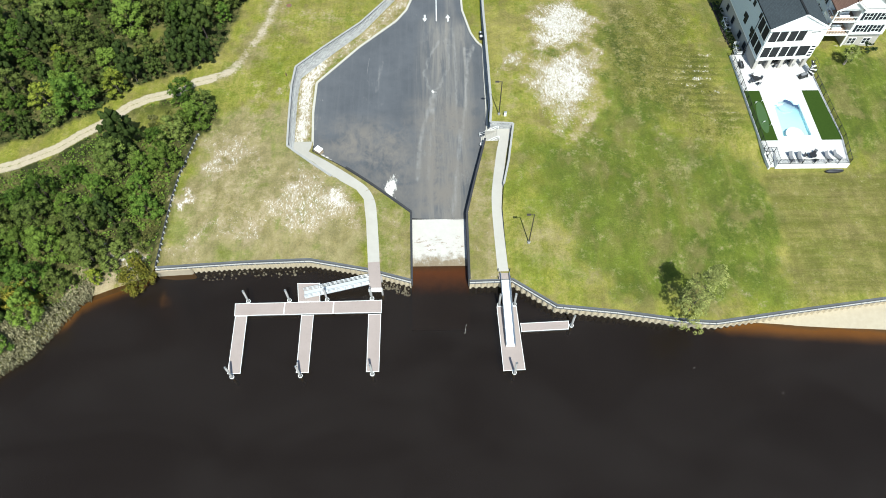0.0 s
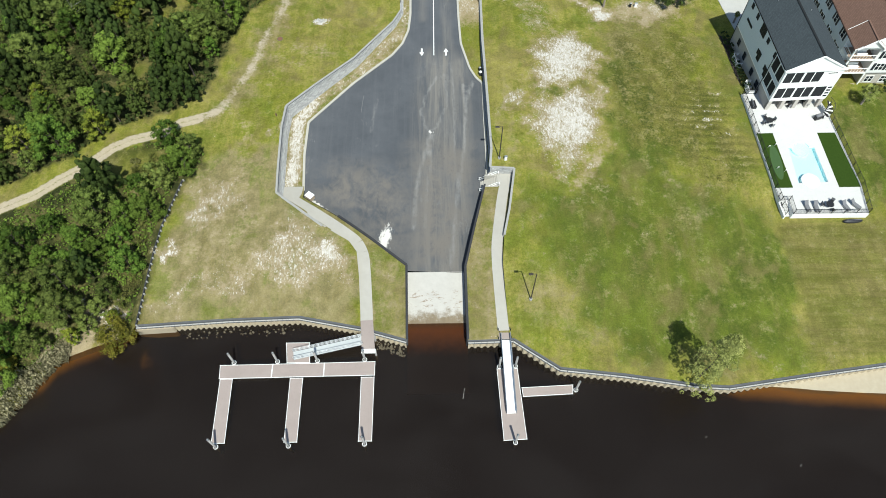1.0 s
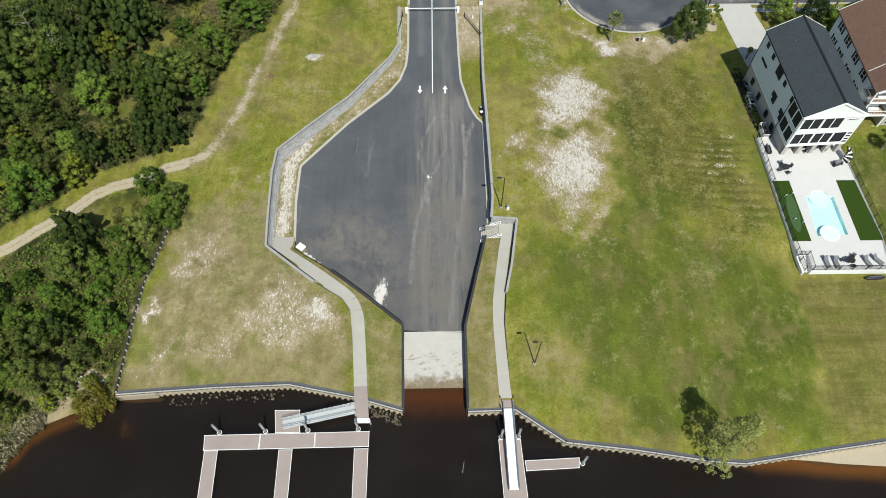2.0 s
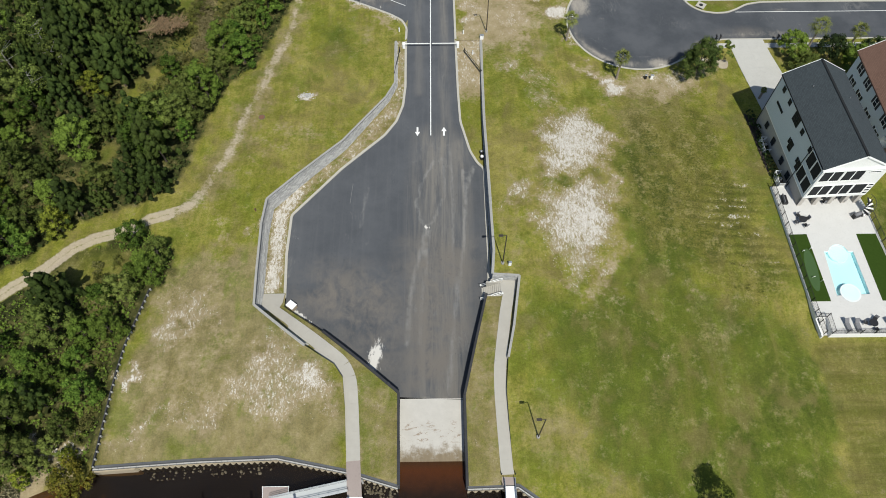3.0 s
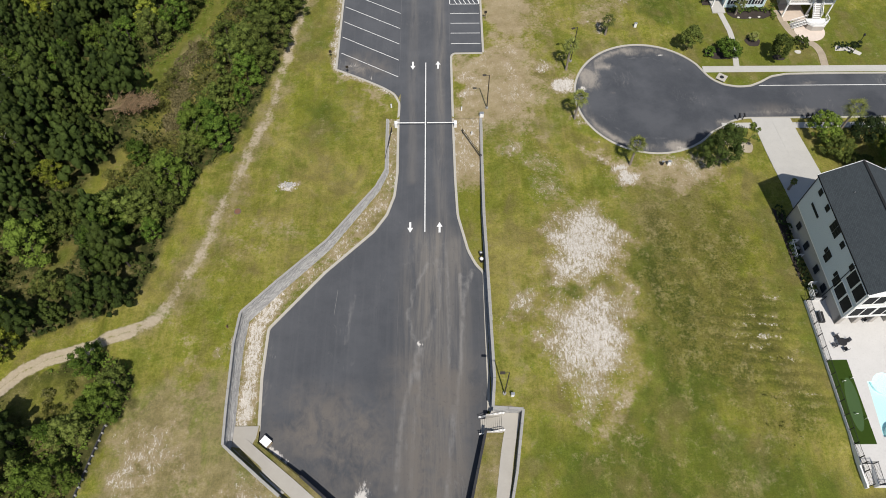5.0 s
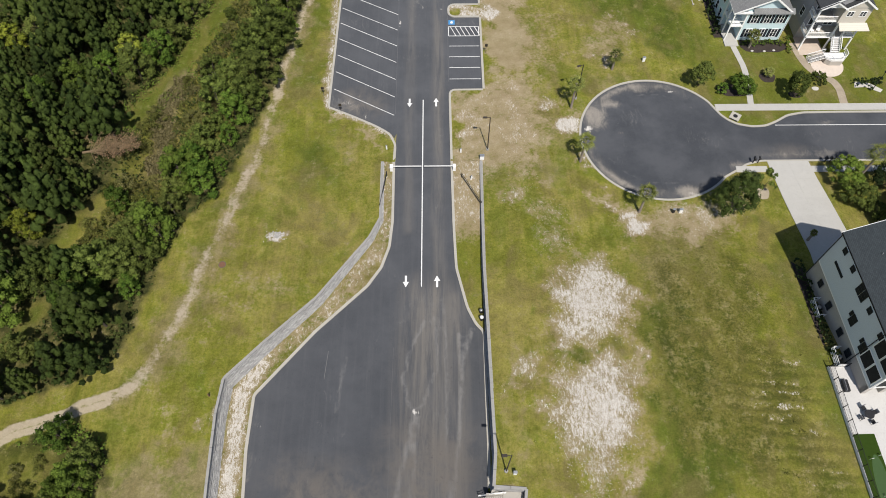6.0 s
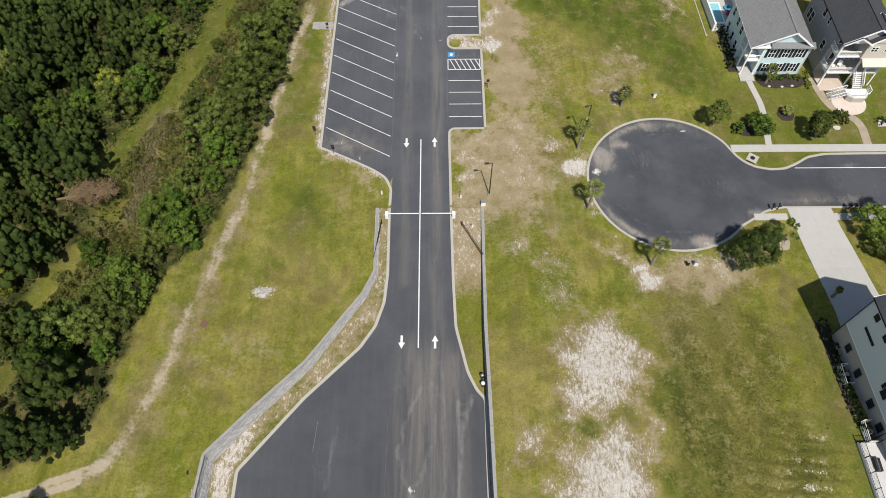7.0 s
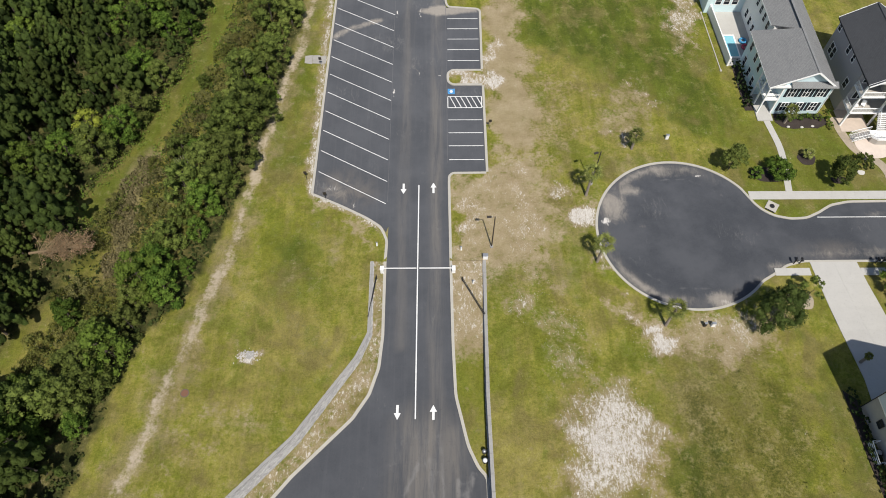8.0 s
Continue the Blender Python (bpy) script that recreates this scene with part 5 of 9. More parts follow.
bar((-0.05, 0.0), (0.0, 36.7), 0.16, label="painted white centre line of the access road")
for x, y, s in ((-2.36, 36.0, -1), (2.25, 36.1, 1), (-2.36, 0.9, -1), (2.26, 0.85, 1)):
    d = s
    marking([(x - 0.16, y - 0.95 * d), (x + 0.16, y - 0.95 * d), (x + 0.16, y + 0.1 * d), (x + 0.46, y + 0.1 * d), (x, y + 1.0 * d), (x - 0.46, y + 0.1 * d), (x - 0.16, y + 0.1 * d)], label="painted white lane arrow on asphalt")
stalls = empty("trailer_stall_lines", "row of slanted white trailer stall lines", "road marking", kind="structure")
for i in range(14):
    y = 33.2 + 4.19 * i
    bar((-5.0 + 0.02 * i, y), (-15.75 + 0.02 * i, y + 6.15), 0.11, parent=stalls, name="stall_line")
cars = empty("stall_lines", "row of short white parking stall lines", "road marking", kind="structure")
for y in (41.6, 44.4, 47.1, 49.85, 63.4, 66.1, 68.75, 71.4, 74.05):
    bar((4.7, y), (10.25, y), 0.11, parent=cars, name="stall_line")
hatch = empty("access_hatching", "white hatched access aisle beside the blue painted bay", "road marking", kind="structure")
for a, b in (((4.65, 52.5), (10.3, 52.5)), ((4.65, 55.0), (10.3, 55.0)), ((4.65, 52.5), (4.65, 55.0)), ((10.3, 52.5), (10.3, 55.0))):
    bar(a, b, 0.13, parent=hatch, name="stripe")
for i in range(6):
    x = 5.0 + 0.9 * i
    bar((x, 54.95), (x + 1.0, 52.55), 0.13, parent=hatch, name="stripe", z=0.009)
BLUE = plain("blue_road_paint", (0.07, 0.25, 0.50), 0.7)
marking([(4.65, 55.55), (5.85, 55.55), (5.85, 56.75), (4.65, 56.75)], label="blue painted square of an accessible parking bay", mat=BLUE)
bm = bmesh.new()
pole(bm, (5.25, 56.1, 0.007), (5.25, 56.1, 0.012), 0.28, n=16)
beam(bm, (5.1, 56.4, 0.011), (5.45, 56.45, 0.011), 0.14, 0.01)
tagged(link("road_marking", bm, LINE), "white round sign painted on the blue bay", "road marking", kind="structure")
bar((-4.75, 33.5), (-4.85, 79), 0.06, label="pale paving joint along the trailer stalls", mat=plain("paving_joint", (0.12, 0.12, 0.125), 0.9))
bar((4.5, 41), (4.45, 79), 0.05, label="pale paving joint along the car stalls", mat=plain("paving_joint", (0.12, 0.12, 0.125), 0.9))
bar((-3.9, -9.5), (-4.2, -36.5), 0.04, label="straight paving joint in the lot", mat=plain("paving_joint", (0.11, 0.11, 0.115), 0.9))
bar((-13.0, -10.0), (-13.3, -14.0), 0.06, label="thin pale scrape on the asphalt", mat=plain("scrape", (0.16, 0.16, 0.16), 0.9))
bm = bmesh.new()
prism(bm, [(60.0, 30.35), (140, 30.35), (140, 30.47), (60.0, 30.47)], 0.031, 0.037)
tagged(link("road_marking", bm, LINE), "thin white edge line of the street", "road marking", kind="structure")

# ---- pavements and drive ----
def slab_row(name, label, x0, x1, y0, y1, z, step, mat, category="pavement"):
    ob = empty(name, label, category, kind="structure")
    n = max(1, round((x1 - x0) / step))
    for i in range(n):
        a, b = x0 + (x1 - x0) * i / n + 0.003, x0 + (x1 - x0) * (i + 1) / n - 0.003
        part("slab", boxm(a, b, y0, y1, z - 0.25, z), mat, ob)
    return ob


slab_row("pavement", "pale concrete pavement north of the street", 50.6, 118, 33.6, 35.1, 0.19, 1.8, DRIVE)
slab_row("pavement", "pale concrete pavement south of the street", 51.2, 56.3, 20.4, 21.6, 0.19, 1.7, DRIVE)
slab_row("pavement", "pale concrete pavement south of the street", 63.6, 118, 20.4, 21.6, 0.19, 1.8, DRIVE)
drive = empty("driveway", "pale concrete driveway leading up to the grey-roofed house", "driveway", kind="structure")
ys = [22.6, 19.0, 15.4, 11.8, 8.2, 4.6, 1.4]
for y1, y0 in zip(ys, ys[1:]):
    for a, b in ((0, 0.5), (0.5, 1)):
        def edge(y, f):
            l, r = lerp_table(y, [(1, 57.9), (5, 58.2), (9, 58.0), (22.6, 56.6)]), lerp_table(y, [(1, 66.0), (14, 64.8), (20, 63.7), (22.6, 63.4)])
            return l + (r - l) * f
        bm = bmesh.new()
        prism(bm, [(edge(y0, a) + 0.004, y0 + 0.003), (edge(y0, b) - 0.004, y0 + 0.003), (edge(y1, b) - 0.004, y1 - 0.003), (edge(y1, a) + 0.004, y1 - 0.003)], lambda x, y: float(land_z(x, y)) - 0.4, lambda x, y: float(land_z(x, y)) + 0.07)
        part("slab", bm, DRIVE, drive)
inlet = empty("storm_inlet", "square concrete storm inlet with a dark round cover", "drain", at=(53.6, 32.3, 0.14), rz=-35)
part("slab", boxm(-0.85, 0.85, -0.85, 0.85, -0.2, 0.12, bevel=0.03), KERB, inlet)
part("cover", pole(bmesh.new(), (0, 0, 0.1), (0, 0, 0.15), 0.38, n=20), BLACK, inlet, "dark round iron cover")
part("throat", boxm(-0.7, 0.7, -1.02, -0.82, 0.0, 0.1), BLACK, inlet, "dark inlet slot")

# ---- light poles ----
lamp = None
def light_pole(x, y, z, rz, label):
    global lamp
    if lamp is None:
        lamp = empty("light_pole", label, "street lamp", "light poles", at=(x, y, z), rz=rz)
        part("shaft", pole(bmesh.new(), (0, 0, 0), (0, 0, 8.0), 0.1, 0.07, 8), BRONZE, lamp)
        part("base", pole(bmesh.new(), (0, 0, -0.3), (0, 0, 0.35), 0.24, 0.24, 10), CAP, lamp, "round concrete footing")
        part("arm", beam(bmesh.new(), (0, 0, 7.95), (-0.55, 0, 8.0), 0.06), BRONZE, lamp)
        part("head", boxm(-1.15, -0.5, -0.18, 0.18, 7.93, 8.07, bevel=0.03), BRONZE, lamp)
        return lamp
    return tagged(copy_thing(lamp, pose(x, y, z, 0, 0, rz)), label)


for x, y, rz, label in ((14.0, -53.0, 0, "tall dark light pole with a flat head on the lawn"), (10.7, -27.2, 0, "tall dark light pole beside the stair wall"), (10.75, 25.4, 0, "tall dark light pole beside the access road"), (26.6, 36.6, 20, "tall dark light pole beside the turning circle")):
    light_pole(x, y, float(land_z(x, y)), rz, label)

# ---- barrier gates and swing gates ----
for s, x in ((1, -5.05), (-1, 5.15)):
    ob = empty("barrier_gate", "white barrier gate with its arm lowered across the lane", "barrier", "barrier gates", at=(x, 21.4, 0.1))
    part("cabinet", boxm(-0.25, 0.25, -0.35, 0.35, 0, 1.1, bevel=0.03), WHITE, ob, "white gate cabinet")
    part("arm", beam(bmesh.new(), (0, 0, 0.95), (s * 4.9, 0, 0.95), 0.1, 0.14), WHITE, ob, "white barrier arm")
for a, b in (((-6.65, 13.9), (-5.8, 20.2)), ((9.3, 14.2), (6.35, 19.8))):
    ob = empty("swing_gate", "black metal swing gate leaf standing open", "gate", "swing gates")
    z = float(lot_z(*b)) + 0.14
    for p, n in ((a, "hinge_post"), (b, "latch_post")):
        part(n, pole(bmesh.new(), (*p, z - 0.1), (*p, z + 1.15), 0.07, n=8), BLACK, ob)
    for h in (0.45, 0.95):
        part("rail", pole(bmesh.new(), (*a, z + h), (*b, z + h), 0.05, n=6), BLACK, ob)

# ---- small utilities ----
ob = empty("utility_box", "white-lidded utility box with tan sides at the lot corner", "utility box", at=(-20.9, -32.6, float(lot_z(0, -32.5))), rz=-38)
part("body", boxm(-0.62, 0.62, -0.5, 0.5, 0, 0.85, bevel=0.03), plain("tan_panel", (0.34, 0.27, 0.19), 0.8), ob, "tan body")
part("lid", boxm(-0.66, 0.66, -0.54, 0.54, 0.85, 0.97, bevel=0.03), WHITE, ob, "white lid")
for x, y, r, c in ((8.55, -4.3, 0.3, STEEL), (8.6, -5.4, 0.34, WHITE)):
    ob = empty("vent_pipe", "short round vent pipe with a pale domed cap", "pipe", at=(x, y, 0.1))
    part("pipe", pole(bmesh.new(), (0, 0, 0), (0, 0, 0.8), r * 0.8, n=14), BLACK, ob)
    part("cap", pole(bmesh.new(), (0, 0, 0.8), (0, 0, 1.0), r, r * 0.5, 14), c, ob, "pale domed cap", True)
for x, y, w, label in ((11.75, -27.5, 0.22, "small white service pedestal in grass"), (9.75, 23.5, 0.35, "pale service cabinet at the wall's end"), (39.9, 45.6, 0.25, "small white sign board on the lawn"), (40.4, 12.6, 0.25, "small pale utility pedestal by the turning circle"), (39.3, 12.6, 0.2, "small dark utility pedestal by the turning circle"), (6.3, 24.9, 0.12, "short white marker post"), (7.9, 19.4, 0.1, "short white marker post"), (-6.0, 25.7, 0.12, "short white marker post")):
    z = float(land_z(x, y)) if not 4.6 < x < 9.4 or y > 23 else 0.12
    ob = empty("utility_pedestal" if w > 0.15 else "marker_post", label, "pedestal" if w > 0.15 else "post", at=(x, y, z))
    part("body", boxm(-w, w, -w * 0.7, w * 0.7, -0.1, 0.9, bevel=0.03), BLACK if "dark" in label else WHITE, ob)
    part("top", boxm(-w * 1.1, w * 1.1, -w * 0.8, w * 0.8, 0.9, 0.96, bevel=0.015), STEEL, ob)
for x, y in ((-14.1, 33.8), (-17.4, 37.7), (11.4, 47.9), (-17.2, 62.0)):
    ob = empty("sign_post", "small dark sign on a thin post", "sign", "sign posts", at=(x, y, float(land_z(x, y))))
    part("post", pole(bmesh.new(), (0, 0, -0.2), (0, 0, 2.1), 0.035, n=6), BLACK, ob)
    part("plate", boxm(-0.25, 0.25, -0.02, 0.02, 1.5, 2.1), BRONZE, ob)
ob = empty("stake", "short brown weathered stake in sandy grass", "stake", at=(-27.55, -17.3, float(land_z(-27.55, -17.3))))
part("stub", boxm(-0.09, 0.09, -0.09, 0.09, -0.2, 0.75, bevel=0.02), plain("brown_stake", (0.14, 0.085, 0.05), 0.9), ob)
ob = empty("manhole", "rust-brown round manhole cover in the grass", "manhole", at=(-29.35, 3.0, float(land_z(-29.35, 3.0))))
part("cover", pole(bmesh.new(), (0, 0, -0.1), (0, 0, 0.06), 0.45, n=20), plain("rusty_iron", (0.16, 0.08, 0.05), 0.9), ob)
part("collar", pole(bmesh.new(), (0, 0, -0.1), (0, 0, 0.04), 0.58, n=20), plain("dark_collar", (0.12, 0.10, 0.07), 0.9), ob)
ob = empty("drain_inlet", "grey grated yard drain in a patch of white stone", "drain", at=(-21.9, 8.25, float(land_z(-21.9, 8.25))))
part("grate", pole(bmesh.new(), (0, 0, -0.1), (0, 0, 0.1), 0.55, n=16), VINYL, ob)

# loose stones: riprap at the bulkhead, white stone round the drain
def stones(name, label, spots, size, mat):
    bm = bmesh.new()
    for x, y, z in spots:
        s = size * random.uniform(0.5, 1.3)
        bmesh.ops.create_icosphere(bm, subdivisions=1, radius=s, matrix=Matrix.LocRotScale((x, y, z), Euler((random.random() * 6, random.random() * 6, random.random() * 6)), (1, random.uniform(0.6, 1), random.uniform(0.4, 0.8))))
    for v in bm.verts:
        v.co += Vector((random.uniform(-1, 1), random.uniform(-1, 1), random.uniform(-1, 1))) * size * 0.14
    tagged(link(name, bm, mat), label, "stones", kind="stuff")


ROCK = plain("grey_stone", (0.42, 0.40, 0.36), 0.9, vary=0.3)
spots = []
for i in range(150):
    x = random.uniform(-38, -21) if i < 60 else random.uniform(-9.0, -4.8)
    y = float(shore_y(x)) - random.uniform(0.6, 2.0)
    spots.append((x, y, WATER_Z - 0.02 + random.uniform(-0.12, 0.1)))
stones("riprap", "broken stones at the foot of the bulkhead", spots, 0.22, plain("wet_stone", (0.12, 0.10, 0.065), 0.6, vary=0.4))
stones("gravel", "white stone chips round the yard drain", [(-22.3 + random.gauss(0, 0.75), 8.2 + random.gauss(0, 0.4), float(land_z(-22.3, 8.2)) + 0.03) for i in range(120)], 0.13, plain("white_stone", (0.46, 0.44, 0.41), 0.9, vary=0.3))

# ---- houses ----
def shingle_material(name, a, b):
    k = Nodes(name, 0.85, 0, 0.25)
    br = k.n.new("ShaderNodeTexBrick")
    br.inputs["Scale"].default_value = 1.0
    br.inputs["Brick Width"].default_value, br.inputs["Row Height"].default_value, br.inputs["Mortar Size"].default_value = 0.34, 0.17, 0.012
    br.inputs["Color1"].default_value, br.inputs["Color2"].default_value, br.inputs["Mortar"].default_value = rgb(a), rgb(b), rgb(tuple(v * 0.6 for v in a))
    sw = k.n.new("ShaderNodeMapping")
    sw.inputs["Rotation"].default_value = (0, 0, radians(90))
    k.l.new(k.pos, sw.inputs[0])
    k.l.new(sw.outputs[0], br.inputs["Vector"])
    col = k.mix(k.ramp(k.noise(0.5, 4, 0.6), 0.3, 0.75, 0, 0.4), br.outputs["Color"], b)
    return k.done(col, br.outputs["Fac"], 0.3, 0.02)


def siding_material(name, colour):
    k = Nodes(name, 0.6, 0, 0.3)
    z = k.math("MULTIPLY", k.axis(2), 1 / 0.18)
    lap = k.math("FRACT", z)
    col = k.mix(k.ramp(lap, 0.0, 0.12), tuple(v * 0.72 for v in colour), colour)
    col = k.mix(k.math("MULTIPLY", k.noise(0.6, 4), 0.25), col, tuple(v * 0.85 for v in colour))
    return k.done(col, lap, 0.35, 0.02)


def glass_material():
    k = Nodes("window_glass", 0.25, 0, 0.06)
    return k.done(k.mix(k.noise(0.8, 2), (0.010, 0.012, 0.015), (0.03, 0.035, 0.04)))


def screen_material():
    k = Nodes("porch_screen", 0.75, 0, 0.2)
    return k.done(k.mix(k.noise(1.4, 4, 0.6), (0.008, 0.009, 0.011), (0.03, 0.032, 0.034)))


GLASS, SCREEN = glass_material(), screen_material()
SLATE = shingle_material("dark_slate_shingle", (0.034, 0.042, 0.047), (0.047, 0.057, 0.063))
# Ridge cap kept near black: shadow beside the ridge goes into its colour.
RIDGECAP = plain("dark_ridge_shingle", (0.012, 0.013, 0.014), 0.9)
BROWN = shingle_material("brown_shingle", (0.125, 0.072, 0.053), (0.155, 0.092, 0.068))
GREYROOF = shingle_material("grey_shingle", (0.175, 0.178, 0.178), (0.215, 0.217, 0.213))
DARKROOF = shingle_material("charcoal_shingle", (0.046, 0.049, 0.053), (0.058, 0.061, 0.066))
PALE = siding_material("pale_blue_siding", (0.63, 0.69, 0.73))
AQUA = siding_material("aqua_siding", (0.58, 0.72, 0.74))
GREYSIDE = siding_material("grey_siding", (0.33, 0.33, 0.34))
TANSIDE = siding_material("tan_siding", (0.56, 0.52, 0.45))
CREAM = siding_material("white_siding", (0.74, 0.74, 0.72))
STUCCO = plain("tan_stucco", (0.42, 0.39, 0.35), 0.9)
TRIM = plain("white_trim", (0.82, 0.82, 0.80), 0.5, vary=0.03)
PAVER = plain("brick_pavers", (0.34, 0.285, 0.215), 0.9, vary=0.25, scale=4)
SHUTTER = plain("dark_shutter", (0.018, 0.022, 0.03), 0.6)
BOARD = plain("balcony_boards", (0.33, 0.24, 0.18), 0.8, vary=0.2)


class Face:
    """A wall's outer face: origin, direction along it and outward normal."""

    def __init__(self, o, u, n):
        self.o, self.u, self.n = Vector(o), Vector(u), Vector(n)

    def at(self, a, z, out=0.0):
        return self.o + self.u * a + self.n * out + Vector((0, 0, z))

    def slab(self, bm, a0, a1, z0, z1, o0, o1):
        m = Matrix((self.u, self.n, (0, 0, 1))).transposed().to_4x4()
        c = self.at((a0 + a1) / 2, (z0 + z1) / 2, (o0 + o1) / 2)
        m.translation = c
        bmesh.ops.create_cube(bm, size=1, matrix=m @ Matrix.Diagonal((a1 - a0, o1 - o0, z1 - z0, 1)))
        return bm


def window(parent, face, a, z, w, h, panes=1, bars=1, shutters=False, material=None, trim=None, rim=0.09):
    """A window with frame, panes and glazing bars; a is its left edge along the wall, z its sill."""
    bm = bmesh.new()
    rings = [[bm.verts.new(face.at(a + p * (w + r) - (1 - p) * r, z + q * (h + r) - (1 - q) * r, o)) for p, q in ((0, 0), (1, 0), (1, 1), (0, 1))] for o, r in ((0.0, rim), (0.07, rim), (0.07, 0.0), (0.0, 0.0))]
    for s, t in zip(rings, rings[1:] + rings[:1]):
        for i in range(4):
            bm.faces.new((s[i], s[(i + 1) % 4], t[(i + 1) % 4], t[i]))
    bmesh.ops.recalc_face_normals(bm, faces=bm.faces)
    ob = part("window", bm, trim or TRIM, parent)
    for i in range(1, panes):
        part("mullion", face.slab(bmesh.new(), a + w * i / panes - rim / 2, a + w * i / panes + rim / 2, z, z + h, 0.0, 0.065), trim or TRIM, ob)
    for i in range(bars):
        zz = z + h * (i + 1) / (bars + 1)
        part("glazing_bar", face.slab(bmesh.new(), a, a + w, zz - 0.025, zz + 0.025, 0.0, 0.055), trim or TRIM, ob)
    for i in range(panes):
        part("pane", face.slab(bmesh.new(), a + w * i / panes + 0.02, a + w * (i + 1) / panes - 0.02, z + 0.01, z + h - 0.01, 0.004, 0.03), material or GLASS, ob, "dark glass pane")
    if shutters:
        for a0 in (a - rim - 0.5, a + w + rim + 0.04):
            part("shutter", face.slab(bmesh.new(), a0, a0 + 0.45, z - 0.05, z + h + 0.05, 0.0, 0.06), SHUTTER, parent, "dark shutter")
    return ob


def gable_roof(parent, x0, x1, y0, y1, eave, ridge, over, material, along="y", name="roof"):
    """Two pitched slopes with thickness, fascia boards and a ridge cap."""
    def P(x, y, z):
        return (x, y, z)
    mx, my = (x0 + x1) / 2, (y0 + y1) / 2
    if along == "y":
        run, drop = (x1 - x0) / 2, (ridge - eave) / ((x1 - x0) / 2)
        slopes = [[(x0 - over, y0 - over), (x0 - over, y1 + over), (mx, y1 + over), (mx, y0 - over)], [(mx, y0 - over), (mx, y1 + over), (x1 + over, y1 + over), (x1 + over, y0 - over)]]
        hz = lambda x, y: ridge - abs(x - mx) * drop
    else:
        drop = (ridge - eave) / ((y1 - y0) / 2)
        slopes = [[(x0 - over, y0 - over), (x0 - over, my), (x1 + over, my), (x1 + over, y0 - over)], [(x0 - over, my), (x0 - over, y1 + over), (x1 + over, y1 + over), (x1 + over, my)]]
        hz = lambda x, y: ridge - abs(y - my) * drop
    for s in slopes:
        bm = bmesh.new()
        prism(bm, s, lambda x, y: hz(x, y) + 0.02, lambda x, y: hz(x, y) + 0.2)
        bmesh.ops.recalc_face_normals(bm, faces=bm.faces)
        part(name, bm, material, parent)
    bm = bmesh.new()
    if along == "y":
        beam(bm, (mx, y0 - over, ridge + 0.2), (mx, y1 + over, ridge + 0.2), 0.34, 0.08)
        for x in (x0 - over, x1 + over):
            beam(bm, (x, y0 - over, hz(x, 0) + 0.06), (x, y1 + over, hz(x, 0) + 0.06), 0.06, 0.22)
    else:
        beam(bm, (x0 - over, my, ridge + 0.2), (x1 + over, my, ridge + 0.2), 0.34, 0.08)
        for y in (y0 - over, y1 + over):
            beam(bm, (x0 - over, y, hz(0, y) + 0.06), (x1 + over, y, hz(0, y) + 0.06), 0.06, 0.22)
    part("ridge_cap", bm, RIDGECAP if material is SLATE else material, parent)
    if along == "y":
        for y in (y0 - over - 0.03, y1 + over + 0.03):
            for s in (-1, 1):
                e = mx + s * (run + over)
                part("bargeboard", beam(bmesh.new(), (e, y, hz(e, 0) + 0.1), (mx, y, ridge + 0.1), 0.06, 0.28), TRIM, parent, "white bargeboard")
    else:
        for x in (x0 - over - 0.03, x1 + over + 0.03):
            for s in (-1, 1):
                e = my + s * ((y1 - y0) / 2 + over)
                part("bargeboard", beam(bmesh.new(), (x, e, hz(0, e) + 0.1), (x, my, ridge + 0.1), 0.06, 0.28), TRIM, parent, "white bargeboard")


def gable_wall(parent, x0, x1, y, thick, eave, ridge, material, face=-1, mx=None):
    bm = bmesh.new()
    mx = (x0 + x1) / 2 if mx is None else mx
    f = [bm.verts.new((x, y, z)) for x, z in ((x0, eave), (x1, eave), (mx, ridge))]
    b = [bm.verts.new((v.co.x, y - face * thick, v.co.z)) for v in f]
    bm.faces.new(f)
    bm.faces.new(b[::-1])
    for i in range(3):
        j = (i + 1) % 3
        bm.faces.new((f[i], b[i], b[j], f[j]))
    bmesh.ops.recalc_face_normals(bm, faces=bm.faces)
    part("gable", bm, material, parent)


def balustrade(parent, a, b, h=0.95, gap=0.5, mat=None, name="balustrade"):
    bm = bmesh.new()
    a, b = Vector(a), Vector(b)
    up = Vector((0, 0, h))
    beam(bm, a + up, b + up, 0.09, 0.09)
    beam(bm, a + up * 0.12, b + up * 0.12, 0.06, 0.06)
    n = max(1, int((b - a).length / gap))
    for i in range(n + 1):
        p = a.lerp(b, i / n)
        beam(bm, p, p + up, 0.035)
    part(name, bm, mat or TRIM, parent)


# -- the grey-roofed waterfront house --
HX0, HX1, HY0, HY1, HZ, EAVE, RIDGE = 57.0, 66.8, -18.05, 0.75, 3.0, 12.95, 15.75
HOUSE_TURN = Matrix.Translation((HX0, HY0, 0)) @ Matrix.Rotation(radians(3.0), 4, "Z") @ Matrix.Translation((-HX0, -HY0, 0))
house = empty("house", "tall pale blue house with dark slate roof and screened porches", "house")
house.matrix_basis = HOUSE_TURN
FLOOR2 = 6.0
